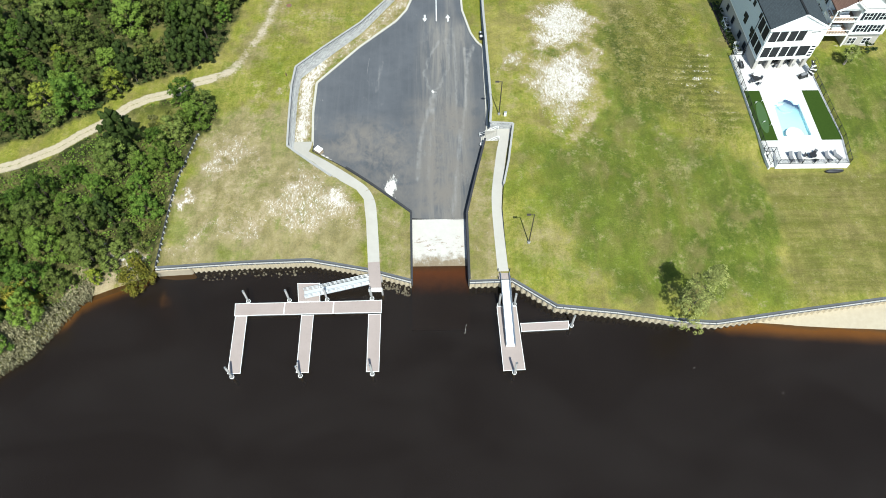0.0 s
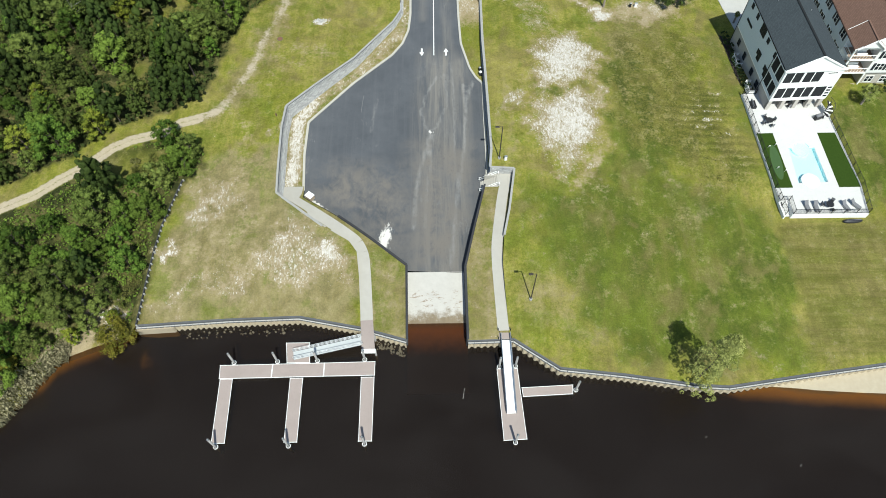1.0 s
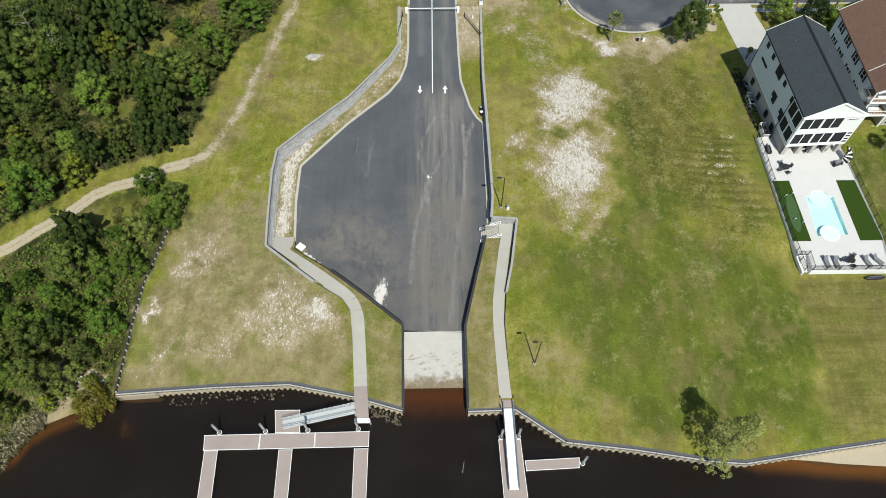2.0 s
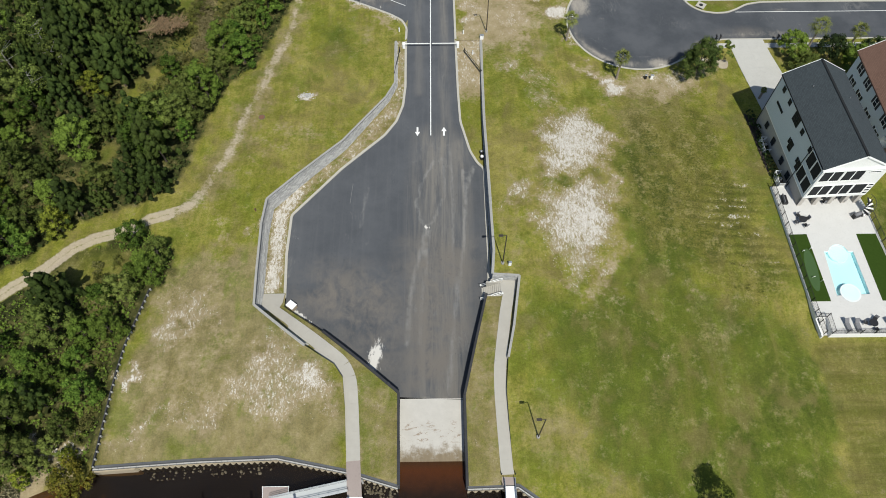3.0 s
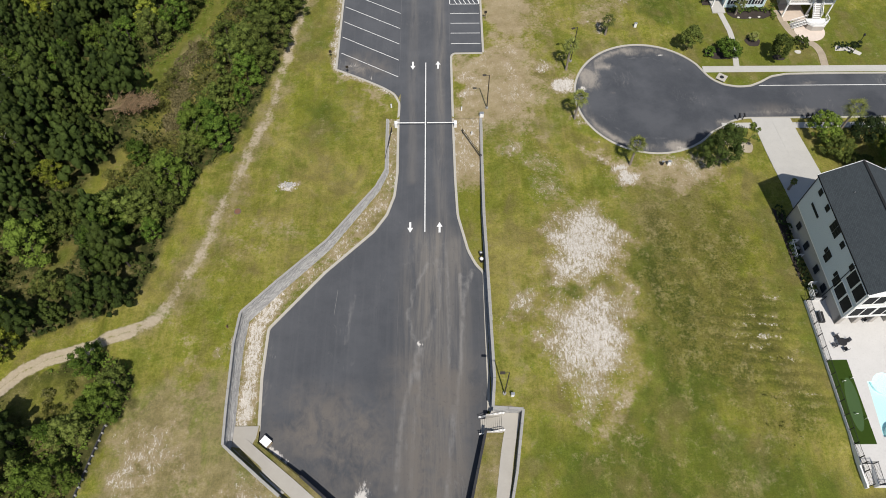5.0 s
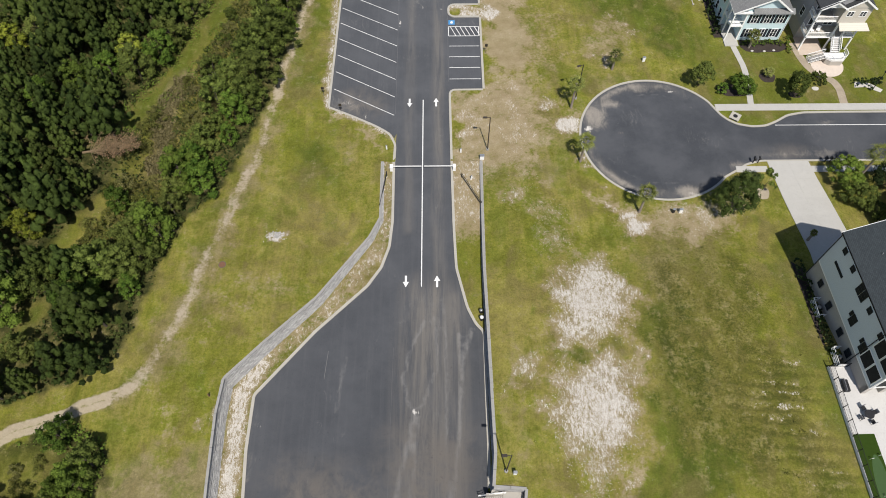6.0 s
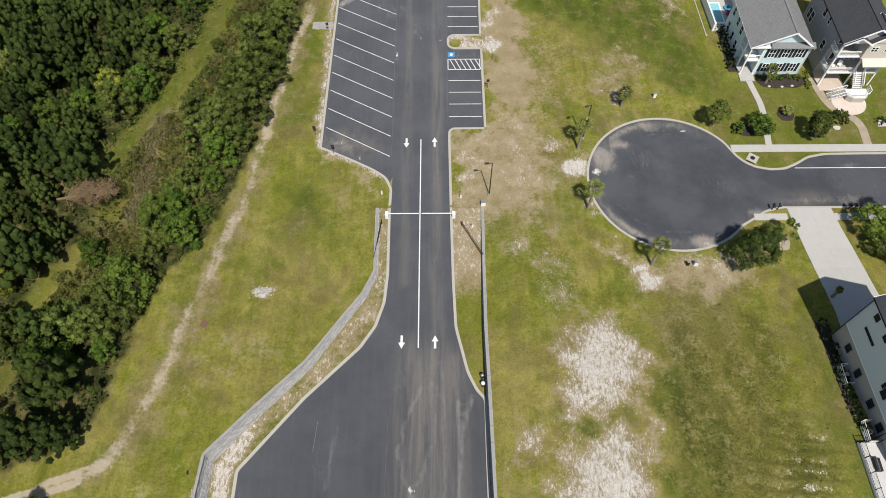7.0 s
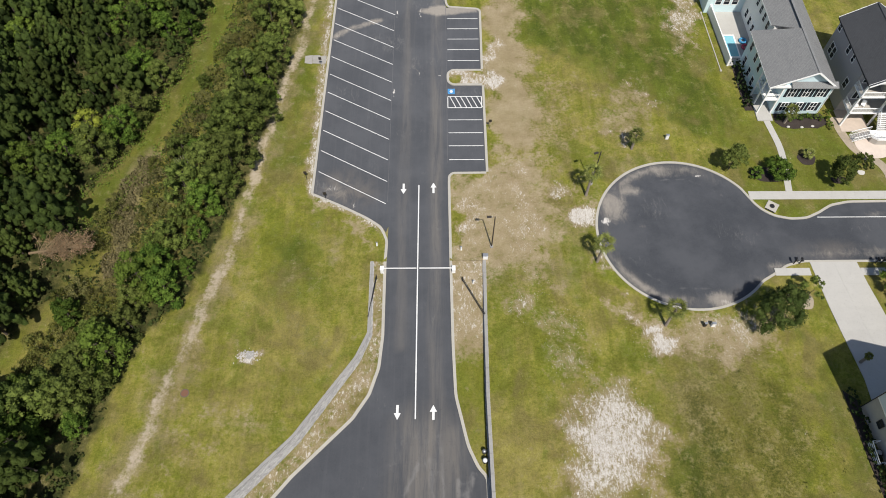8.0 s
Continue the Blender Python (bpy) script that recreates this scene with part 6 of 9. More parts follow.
# undercroft: side and back walls, front piers
for x0, x1, y0, y1 in ((HX0 + 0.1, HX0 + 0.35, HY0 + 0.1, HY1), (HX1 - 0.35, HX1 - 0.1, HY0 + 4.0, HY1), (HX0 + 0.35, HX1 - 0.35, HY1 - 0.25, HY1), (HX0 + 0.35, HX1 - 0.35, HY0 + 4.2, HY0 + 4.45)):
    part("undercroft_wall", boxm(x0, x1, y0, y1, HZ - 1.2, FLOOR2 - 0.15), STUCCO, house, "tan stucco wall")
for x in (HX0 + 0.1, 59.5, 61.8, 64.1, HX1 - 0.75):
    part("pier", boxm(x, x + 0.65, HY0 + 0.05, HY0 + 0.7, HZ - 1.0, FLOOR2 - 0.15, bevel=0.03), STUCCO, house)
part("floor_slab", boxm(HX0, HX1, HY0, HY1, FLOOR2 - 0.15, FLOOR2 + 0.1), TRIM, house, "white band at first floor level")
part("wall", boxm(HX0, HX1, HY0, HY1, FLOOR2 + 0.1, EAVE), PALE, house, "pale blue lap siding")
for y, f in ((HY0, -1), (HY1, 1)):
    gable_wall(house, HX0, HX1, y, 0.2, EAVE, RIDGE - 0.05, CREAM, f)
part("cornice", boxm(HX0 - 0.25, HX1 + 0.25, HY0 - 0.3, HY0 + 0.05, EAVE - 0.22, EAVE + 0.06), TRIM, house, "white cornice under the pediment")
gable_roof(house, HX0, HX1, HY0, HY1, EAVE, RIDGE, 0.14, SLATE)
south, west = Face((HX0, HY0, 0), (1, 0, 0), (0, -1, 0)), Face((HX0, HY0, 0), (0, 1, 0), (-1, 0, 0))
east, north = Face((HX1, HY0, 0), (0, 1, 0), (1, 0, 0)), Face((HX0, HY1, 0), (1, 0, 0), (0, 1, 0))
part("porch_front", south.slab(bmesh.new(), 0, HX1 - HX0, FLOOR2 + 0.1, EAVE, 0.001, 0.05), CREAM, house, "white boarded porch front")
for a, w, z, h, n in ((0.3, 2.95, 6.65, 2.35, 2), (3.55, 2.85, 6.65, 2.35, 2), (6.7, 1.95, 6.65, 2.35, 1), (0.3, 2.95, 10.2, 2.25, 2), (3.6, 2.9, 10.2, 2.25, 2)):
    window(house, Face((HX0, HY0 - 0.05, 0), (1, 0, 0), (0, -1, 0)), a, z, w, h, n, 0, material=SCREEN, rim=0.14)
for i in range(4):
    window(house, Face((HX0, HY0 - 0.05, 0), (1, 0, 0), (0, -1, 0)), 8.85, 6.5 + 0.66 * i, 0.75, 0.42, 1, 0, material=GLASS, rim=0.07)
window(house, Face((HX0, HY0 - 0.05, 0), (1, 0, 0), (0, -1, 0)), 7.3, 11.9, 1.6, 0.28, 1, 0, rim=0.06)
for z, h in ((6.65, 2.35), (9.95, 2.5)):
    window(house, west, 0.3, z, 1.75, h, 1, 0, material=SCREEN, rim=0.12)
    window(house, west, 2.3, z, 1.75, h, 1, 0, material=SCREEN, rim=0.12)
part("downpipe", pole(bmesh.new(), (HX0 - 0.06, HY0 + 4.45, HZ), (HX0 - 0.06, HY0 + 4.45, EAVE), 0.06), BLACK, house, "dark downpipe")
part("downpipe", pole(bmesh.new(), (HX0 - 0.06, HY1 - 0.1, HZ - 1.5), (HX0 - 0.06, HY1 - 0.1, EAVE), 0.06), BLACK, house, "dark downpipe")
for a, z, w, h, n, b in ((4.2, 11.4, 0.75, 0.9, 1, 1), (7.7, 11.4, 0.75, 0.9, 1, 1), (9.7, 10.9, 0.85, 1.7, 1, 2), (10.75, 10.9, 0.85, 1.7, 1, 2), (13.6, 11.5, 0.75, 0.9, 1, 1), (16.3, 11.5, 0.75, 0.9, 1, 1),
                         (4.2, 7.0, 1.0, 1.7, 1, 1), (5.4, 7.8, 0.35, 0.9, 1, 0), (8.0, 7.2, 1.0, 1.7, 1, 1), (9.2, 7.9, 0.35, 0.9, 1, 0), (14.2, 9.1, 2.4, 0.35, 2, 0),
                         (4.9, 3.9, 0.9, 1.2, 1, 1), (7.9, 3.9, 0.9, 1.2, 1, 1), (12.0, 3.7, 0.8, 1.3, 1, 0), (15.4, 3.9, 0.8, 1.1, 1, 1)):
    window(house, west, a, z, w, h, n, b, rim=0.06, trim=SHUTTER)
for a, z in ((4, 10.4), (10, 10.4), (15, 10.4), (5, 7.2), (12, 7.2)):
    window(house, east, a, z, 1.0, 1.6, 1, 1)
part("garage_door", north.slab(bmesh.new(), 1.5, 6.5, 2.2, 4.9, 0.0, 0.06), TRIM, house, "white garage door")
for x, y in ((59.6, -3.5), (64.5, -6.0)):
    z = RIDGE - abs(x - (HX0 + HX1) / 2) * (RIDGE - EAVE) / 4.9
    part("vent", pole(bmesh.new(), (x, y, z), (x, y, z + 0.4), 0.07), STEEL, house, "grey roof vent")

# outside stair at the porch corner
stair = empty("outside_stair", "dark steel outside stair with white treads at the porch", "stair")
for i in range(13):
    t = radians(-150 + 19 * i)
    z = HZ + 0.5 + 0.2 * i
    bm = bmesh.new()
    beam(bm, (66.9, -19.2, z), (66.9 + 1.15 * math.cos(t), -19.2 + 1.15 * math.sin(t), z), 0.28, 0.05)
    part("tread", bm, TRIM if i % 2 else BLACK, stair)
part("centre_pole", pole(bmesh.new(), (66.9, -19.2, HZ + 0.4), (66.9, -19.2, 7.0), 0.07), BLACK, stair)
bm = bmesh.new()
for i in range(12):
    t0, t1 = radians(-150 + 19 * i), radians(-131 + 19 * i)
    z = HZ + 1.4 + 0.2 * i
    beam(bm, (66.9 + 1.15 * math.cos(t0), -19.2 + 1.15 * math.sin(t0), z), (66.9 + 1.15 * math.cos(t1), -19.2 + 1.15 * math.sin(t1), z + 0.2), 0.05)
    beam(bm, (66.9 + 1.15 * math.cos(t0), -19.2 + 1.15 * math.sin(t0), z), (66.9 + 1.15 * math.cos(t0), -19.2 + 1.15 * math.sin(t0), z - 0.9), 0.03)
part("handrail", bm, BLACK, stair)

# -- pool terrace --
TZ = 3.7
POOL = [(59.0, -26.25), (59.6, -26.25), (60.0, -25.65), (60.7, -25.15), (61.5, -25.05), (62.2, -25.45), (62.6, -26.25), (63.35, -26.35), (63.55, -33.45), (58.7, -33.65)]
RIM = [(54.1, -14.2), (54.55, -34.65), (54.75, -37.05), (56.1, -37.05), (56.1, -39.65), (68.15, -39.7), (68.75, -34.25), (67.9, -18.3), (67.0, -13.6), (56.8, -13.9), (56.6, -14.2)]
DECK = concrete_material("bright_pool_deck", (0.46, 0.45, 0.43), (0.53, 0.52, 0.50))


def holed(name, outer, hole, z, material, parent=None, step=1.2):
    """A flat top with one hole in it."""
    pts = [Vector(p) for p in dense(outer + [outer[0]], step)[:-1]]
    n = len(pts)
    inner = [Vector(p) for p in hole]
    edges = [(i, (i + 1) % n) for i in range(n)] + [(n + i, n + (i + 1) % len(inner)) for i in range(len(inner))]
    v, e, f, *_ = geometry.delaunay_2d_cdt(pts + inner, edges, [], 0, 1e-4)
    c = np.array([np.mean([tuple(v[i]) for i in t], 0) for t in f])
    keep = inside(c[:, 0], c[:, 1], outer) & ~inside(c[:, 0], c[:, 1], hole)
    me = bpy.data.meshes.new(name)
    me.from_pydata([(p.x, p.y, z) for p in v], [], [t for t, k in zip(f, keep) if k])
    me.materials.append(material)
    ob = new(name, me)
    if parent:
        ob.parent = parent
    return ob


terrace = empty("pool_terrace", "bright concrete pool terrace raised on a white wall", "terrace")
holed("deck", RIM, POOL, TZ, DECK, terrace)
bm = bmesh.new()
strip(bm, [Vector(p) for p in RIM[:8]], -0.01, 0.2, lambda x, y: 0.3, lambda x, y: TZ - 0.004)
bmesh.ops.recalc_face_normals(bm, faces=bm.faces)
WALLWHITE = plain("white_render", (0.76, 0.75, 0.73), 0.8, vary=0.06)
part("retaining_wall", bm, WALLWHITE, terrace, "white rendered wall")
part("outer_wall", beam(bmesh.new(), (54.83, -37., 2.0), (55.0, -39.77, 2.0), 0.22, 2.5), WALLWHITE, terrace, "white rendered wall beside the steps")
for i in range(5):
    part("step", boxm(55.1, 56.1, -37.57 - 0.45 * i, -37.1 - 0.45 * i, 0.4, TZ - 0.17 * (i + 1), bevel=0.02), DECK, terrace, "pale concrete step")
pool = empty("swimming_pool", "pale turquoise swimming pool with a round spa at its end", "pool")
AQUAFLOOR = plain("pool_plaster", (0.66, 0.84, 0.84), 0.6, vary=0.08, scale=0.8)
bm = bmesh.new()
prism(bm, POOL, TZ - 1.5, TZ - 0.62)
part("floor", bm, AQUAFLOOR, pool)
bm = bmesh.new()
strip(bm, [Vector(p) for p in POOL + POOL[:1]], -0.001, 0.12, lambda x, y: TZ - 1.5, lambda x, y: TZ - 0.003)
bmesh.ops.recalc_face_normals(bm, faces=bm.faces)
part("shell", bm, AQUAFLOOR, pool)
part("step", pole(bmesh.new(), (61.1, -26.45, TZ - 1.0), (61.1, -26.45, TZ - 0.22), 1.5, n=28), plain("ledge_plaster", (0.80, 0.83, 0.82), 0.6), pool, "white rounded entry step")
part("spa_wall", pole(bmesh.new(), (60.75, -33.25, TZ - 1.0), (60.75, -33.25, TZ + 0.05), 1.48, n=32), plain("spa_tile", (0.62, 0.66, 0.66), 0.4), pool, "pale tiled round spa wall")
part("spa_water", pole(bmesh.new(), (60.75, -33.25, TZ + 0.051), (60.75, -33.25, TZ + 0.056), 1.28, n=32), plain("spa_surface", (0.58, 0.80, 0.81), 0.12, vary=0.1, scale=2), pool, "pale foaming spa water")
kw = Nodes("pool_water", 0.03, 0, 0.5)
kt, kg, kf, km = kw.n.new("ShaderNodeBsdfTransparent"), kw.n.new("ShaderNodeBsdfGlossy"), kw.n.new("ShaderNodeFresnel"), kw.n.new("ShaderNodeMixShader")
kt.inputs[0].default_value, kg.inputs["Roughness"].default_value, kf.inputs[0].default_value = rgb((0.84, 0.97, 0.98)), 0.05, 1.33
for a, b in ((kf.outputs[0], km.inputs[0]), (kt.outputs[0], km.inputs[1]), (kg.outputs[0], km.inputs[2]), (km.outputs[0], kw.n["Material Output"].inputs[0])):
    kw.l.new(a, b)
bm = bmesh.new()
bm.faces.new([bm.verts.new((x, y, TZ - 0.15)) for x, y in POOL])
part("pool_water", bm, kw.mat, pool)
TURF = Nodes("artificial_turf", 0.95, 0, 0.1)
TURF = TURF.done(TURF.mix(TURF.noise(3, 4), (0.020, 0.040, 0.005), (0.032, 0.058, 0.008)), TURF.noise(40, 2), 0.5, 0.02)
PUTT = plain("putting_green", (0.045, 0.085, 0.028), 0.95, vary=0.1)
for ring in ([(54.45, -23.25), (57.2, -23.2), (57.55, -34.55), (54.75, -34.55)], [(64.75, -23.25), (67.75, -23.25), (68.5, -34.55), (65.0, -34.55)]):
    bm = bmesh.new()
    prism(bm, ring, TZ + 0.001, TZ + 0.02)
    tagged(link("turf", bm, TURF), "dark green artificial turf inlaid in the terrace", "turf")
bm = bmesh.new()
prism(bm, [(56.25 + 0.85 * math.cos(t) + 0.15 * math.sin(t), -29.35 + 3.6 * math.sin(t)) for t in np.linspace(0, 6.283, 29)[:-1]], TZ + 0.021, TZ + 0.028)
tagged(link("putting_green", bm, PUTT), "small light green putting green with white flags", "putting green")
for x, y in ((55.6, -26.35), (56.8, -25.95), (55.9, -30.75), (57.0, -31.35)):
    ob = empty("golf_flag", "small white golf pin on the putting green", "flag", "golf pins", at=(x, y, TZ + 0.02))
    part("pin", pole(bmesh.new(), (0, 0, 0), (0, 0, 0.6), 0.02, n=5), WHITE, ob)
    part("pennant", boxm(0, 0.25, -0.01, 0.01, 0.42, 0.6), WHITE, ob)


def pool_fence(a, b):
    ob = empty("fence", "black metal picket fence around the pool terrace", "fence", "pool fences")
    a, b = Vector((*a, TZ)), Vector((*b, TZ))
    n = max(1, round((b - a).length / 1.9))
    for i in range(n + 1):
        p = a.lerp(b, i / n)
        part("post", boxm(p.x - 0.04, p.x + 0.04, p.y - 0.04, p.y + 0.04, TZ - 0.02, TZ + 1.3), BLACK, ob)
    for h in (0.15, 1.2):
        part("rail", beam(bmesh.new(), a + Vector((0, 0, h)), b + Vector((0, 0, h)), 0.045), BLACK, ob)
    bm = bmesh.new()
    m = int((b - a).length / 0.13)
    for i in range(m):
        p = a.lerp(b, (i + 0.5) / m)
        beam(bm, p + Vector((0, 0, 0.15)), p + Vector((0, 0, 1.2)), 0.018)
    tagged(part("pickets", bm, BLACK, ob), kind="stuff")


for a, b in (((54.2, -14.3), (54.62, -34.55)), ((54.62, -34.55), (54.95, -39.65)), ((56.2, -39.57), (68.05, -39.6)), ((68.05, -39.6), (68.62, -34.25)), ((68.62, -34.25), (67.85, -19.0)), ((54.2, -14.3), (56.5, -14.3)), ((54.9, -37.), (56.2, -37.)), ((56.2, -37.), (56.2, -39.57))):
    pool_fence(a, b)

CUSHION = plain("grey_cushion", (0.16, 0.16, 0.17), 0.9)
lounger = empty("sun_lounger", "grey cushioned sun lounger with raised back on the terrace", "sun lounger", "pool loungers", at=(58.6, -38.45, TZ), rz=8)
part("mattress", boxm(-0.32, 0.32, -0.95, 0.35, 0.3, 0.4, bevel=0.03), CUSHION, lounger)
bm = boxm(-0.32, 0.32, 0, 0.75, -0.05, 0.05, bevel=0.03)
bm.transform(pose(0, 0.33, 0.36, 42))
part("backrest", bm, CUSHION, lounger)
part("seat_frame", boxm(-0.34, 0.34, -0.97, 0.4, 0.24, 0.295), STEEL, lounger)
for x in (-0.28, 0.28):
    for y in (-0.85, 0.3):
        part("leg", boxm(x - 0.03, x + 0.03, y - 0.03, y + 0.03, 0, 0.24), STEEL, lounger)
for x, y, r in ((60.0, -38.5, 4), (64.7, -38.45, 20), (66.3, -38.15, 38)):
    copy_thing(lounger, pose(x, y, TZ, 0, 0, r))


def dining_set(x, y, n, label):
    table = empty("patio_table", "round dark patio table on the terrace", "table", at=(x, y, TZ))
    part("tabletop", pole(bmesh.new(), (0, 0, 0.68), (0, 0, 0.73), 0.6, n=20), BLACK, table)
    part("pedestal", pole(bmesh.new(), (0, 0, 0), (0, 0, 0.68), 0.08, n=8), BLACK, table)
    chair = None
    for i in range(n):
        t = 360 * i / n + 20
        m = pose(x, y, TZ, 0, 0, t) @ pose(0, -0.95, 0)
        if chair is None:
            chair = empty("patio_chair", label, "chair", "patio chairs")
            part("seat", boxm(-0.27, 0.27, -0.27, 0.27, 0.38, 0.45, bevel=0.02), BLACK, chair)
            part("backrest", boxm(-0.27, 0.27, -0.31, -0.25, 0.42, 0.95, bevel=0.02), CUSHION, chair)
            for a in (-0.23, 0.23):
                for b in (-0.23, 0.23):
                    part("leg", boxm(a - 0.02, a + 0.02, b - 0.02, b + 0.02, 0, 0.38), BLACK, chair)
            chair.matrix_basis = m
        else:
            copy_thing(chair, m)


dining_set(57.0, -20.9, 4, "black metal patio chair at a round table")
dining_set(62.1, -38.25, 3, "black metal patio chair at a round table")
dining_set(61.0, -16.6, 4, "dark patio chair in the shaded undercroft")
dining_set(64.2, -16.4, 4, "dark patio chair in the shaded undercroft")
bench = empty("outdoor_bench", "dark cushioned bench by the terrace fence", "bench", at=(55.4, -17.0, TZ), rz=90)
part("seat", boxm(-0.8, 0.8, -0.35, 0.35, 0.0, 0.5, bevel=0.04), BLACK, bench)
part("backrest", boxm(-0.8, 0.8, 0.27, 0.37, 0.5, 0.95, bevel=0.03), CUSHION, bench)
grill = empty("grill_cart", "black barbecue cart near the outside stair", "barbecue", at=(65.6, -20.2, TZ), rz=20)
part("cabinet", boxm(-0.6, 0.6, -0.3, 0.3, 0, 0.85, bevel=0.03), BLACK, grill)
bm = pole(bmesh.new(), (-0.55, 0, 0.9), (0.55, 0, 0.9), 0.3, n=12)
part("hood", bm, CUSHION, grill, "", True)
kayak = empty("kayak", "dark upturned kayak lying against the terrace wall", "kayak", at=(65.75, -40.5, 0), rz=3)
bm = bmesh.new()
bmesh.ops.create_uvsphere(bm, u_segments=16, v_segments=10, radius=1, matrix=Matrix.Translation((0, 0, float(land_z(65.7, -40.55)) + 0.3)) @ Matrix.Diagonal((1.6, 0.4, 0.34, 1)))
part("hull", bm, BLACK, kayak, "", True)
part("keel_strip", boxm(-1.2, 1.2, -0.03, 0.03, float(land_z(65.7, -40.55)) + 0.62, float(land_z(65.7, -40.55)) + 0.66), CUSHION, kayak)
for y in (-5.3, -13.0):
    ob = empty("unit_screen", "white fence screen around black air-conditioning units", "screen", at=(54.9, y, float(land_z(55, y))))
    for a, b in (((0.3, -1.3), (0.3, 1.3)), ((0.3, 1.3), (1.3, 1.3)), ((0.3, -1.3), (1.3, -1.3))):
        bm = bmesh.new()
        for h in (0.2, 0.55, 0.9, 1.25):
            beam(bm, (*a, h), (*b, h), 0.05, 0.14)
        part("slats", bm, TRIM, ob)
    ac = empty("air_conditioner", "black air-conditioning unit beside the house wall", "air conditioner", at=(55.75, y, float(land_z(55, y))))
    part("cabinet", boxm(-0.35, 0.35, -0.4, 0.4, 0, 0.95, bevel=0.03), BLACK, ac)
    part("fan_guard", pole(bmesh.new(), (0, 0, 0.95), (0, 0, 0.99), 0.3, n=14), STEEL, ac)

# -- the brown-roofed neighbour --
nb = empty("house", "white house with brown shingle roof and tiered balconies", "house")
NX0, NX1, NY0, NY1, NZ, NE, NR = 71.2, 82.0, -11.6, 7.0, 2.6, 11.6, 15.2
part("wall", boxm(NX0, NX1, NY0 + 3.2, NY1, NZ - 1.5, NE), PALE, nb, "pale siding")
part("wall", boxm(NX0 + 4.6, NX1, NY0, NY0 + 3.2, 5.8, NE), CREAM, nb, "white siding")
part("undercroft_wall", boxm(NX0 + 4.6, NX1, NY0 + 0.4, NY0 + 3.2, NZ - 1, 5.8), STUCCO, nb, "tan stucco wall")
for z in (5.6, 8.6):
    part("balcony_floor", boxm(NX0, NX0 + 4.6, NY0, NY0 + 3.2, z, z + 0.2), TRIM, nb)
    part("balcony_boards", boxm(NX0 + 0.15, NX0 + 4.5, NY0 + 0.15, NY0 + 3.1, z + 0.203, z + 0.24), BOARD, nb, "brown balcony boards")
    balustrade(nb, (NX0 + 0.1, NY0 + 0.08, z + 0.2), (NX0 + 4.5, NY0 + 0.08, z + 0.2))
    balustrade(nb, (NX0 + 0.08, NY0 + 0.1, z + 0.2), (NX0 + 0.08, NY0 + 3.1, z + 0.2))
    sofa = empty("outdoor_sofa", "pale outdoor sofa on a balcony", "sofa", at=(NX0 + 2.6, NY0 + 1.4, z + 0.24))
    part("seat", boxm(-0.9, 0.9, -0.35, 0.35, 0, 0.4, bevel=0.05), TRIM, sofa)
    part("backrest", boxm(-0.9, 0.9, 0.25, 0.4, 0.4, 0.8, bevel=0.05), TRIM, sofa)
for x in (NX0 + 0.12, NX0 + 4.5):
    part("column", boxm(x - 0.12, x + 0.12, NY0, NY0 + 0.24, NZ - 1, NE), TRIM, nb)
part("beam", boxm(NX0, NX1, NY0, NY0 + 0.3, NE - 0.35, NE), TRIM, nb)
nbs = Face((NX0 + 4.6, NY0, 0), (1, 0, 0), (0, -1, 0))
for a in (0.9, 3.6):
    for z in (6.5, 9.2):
        window(nb, nbs, a, z, 1.3, 1.5, 2, 1, True)
    window(nb, Face((NX0 + 4.6, NY0 + 0.4, 0), (1, 0, 0), (0, -1, 0)), a, 3.3, 1.3, 1.3, 2, 1)
nbw = Face((NX0, NY0, 0), (0, 1, 0), (-1, 0, 0))
for a in (4.6, 8.5, 12.5, 15.8):
    for z in (6.4, 9.4):
        window(nb, nbw, a, z, 0.9, 1.5, 1, 1, True)
for y, f in ((NY0 + 0.1, -1), (NY1, 1)):
    gable_wall(nb, NX0, NX1, y, 0.2, NE, NR - 0.05, CREAM, f)
gable_roof(nb, NX0, NX1, NY0, NY1, NE, NR, 0.4, BROWN)
gable_roof(nb, NX0 + 0.2, NX0 + 4.6, NY0 - 0.25, NY0 + 4.0, NE + 0.15, NE + 1.9, 0.3, BROWN)
gable_wall(nb, NX0 + 0.2, NX0 + 4.6, NY0 - 0.26, 0.15, NE + 0.15, NE + 1.85, CREAM, -1)
bm = bmesh.new()
prism(bm, [(69.8, -17.2), (75.0, -17.2), (75.2, -11.4), (70.2, -11.4)], 1.5, 3.02)
tagged(link("patio", bm, PAVER), "red-brown brick patio behind the white house", "patio", kind="structure")

# -- the aqua house across the street --
hb = empty("house", "pale aqua two-storey house with grey hipped gable roof and porches", "house")
BX0, BX1, BY0, BY1, BE, BR = 55.6, 65.6, 50.8, 62.9, 6.6, 9.6
part("wall", boxm(BX0 + 2.4, BX1, BY0, BY1, -0.3, BE), AQUA, hb)
part("wall", boxm(BX0, BX0 + 2.4, BY0 + 4.2, BY1, -0.3, BE), AQUA, hb)
for z in (3.25,):
    part("porch_floor", boxm(BX0, BX0 + 2.4, BY0, BY0 + 4.2, z, z + 0.25), TRIM, hb)
part("porch_slab", boxm(BX0 - 0.1, BX0 + 2.4, BY0 - 1.6, BY0 + 4.2, 0, 0.32), DRIVE, hb, "pale porch slab")
for x, y in ((BX0 + 0.12, BY0 + 0.12), (BX0 + 2.3, BY0 + 0.12), (BX0 + 0.12, BY0 + 4.1), (BX0 + 0.12, BY0 + 2.1)):
    part("column", boxm(x - 0.11, x + 0.11, y - 0.11, y + 0.11, 0.3, BE), TRIM, hb)
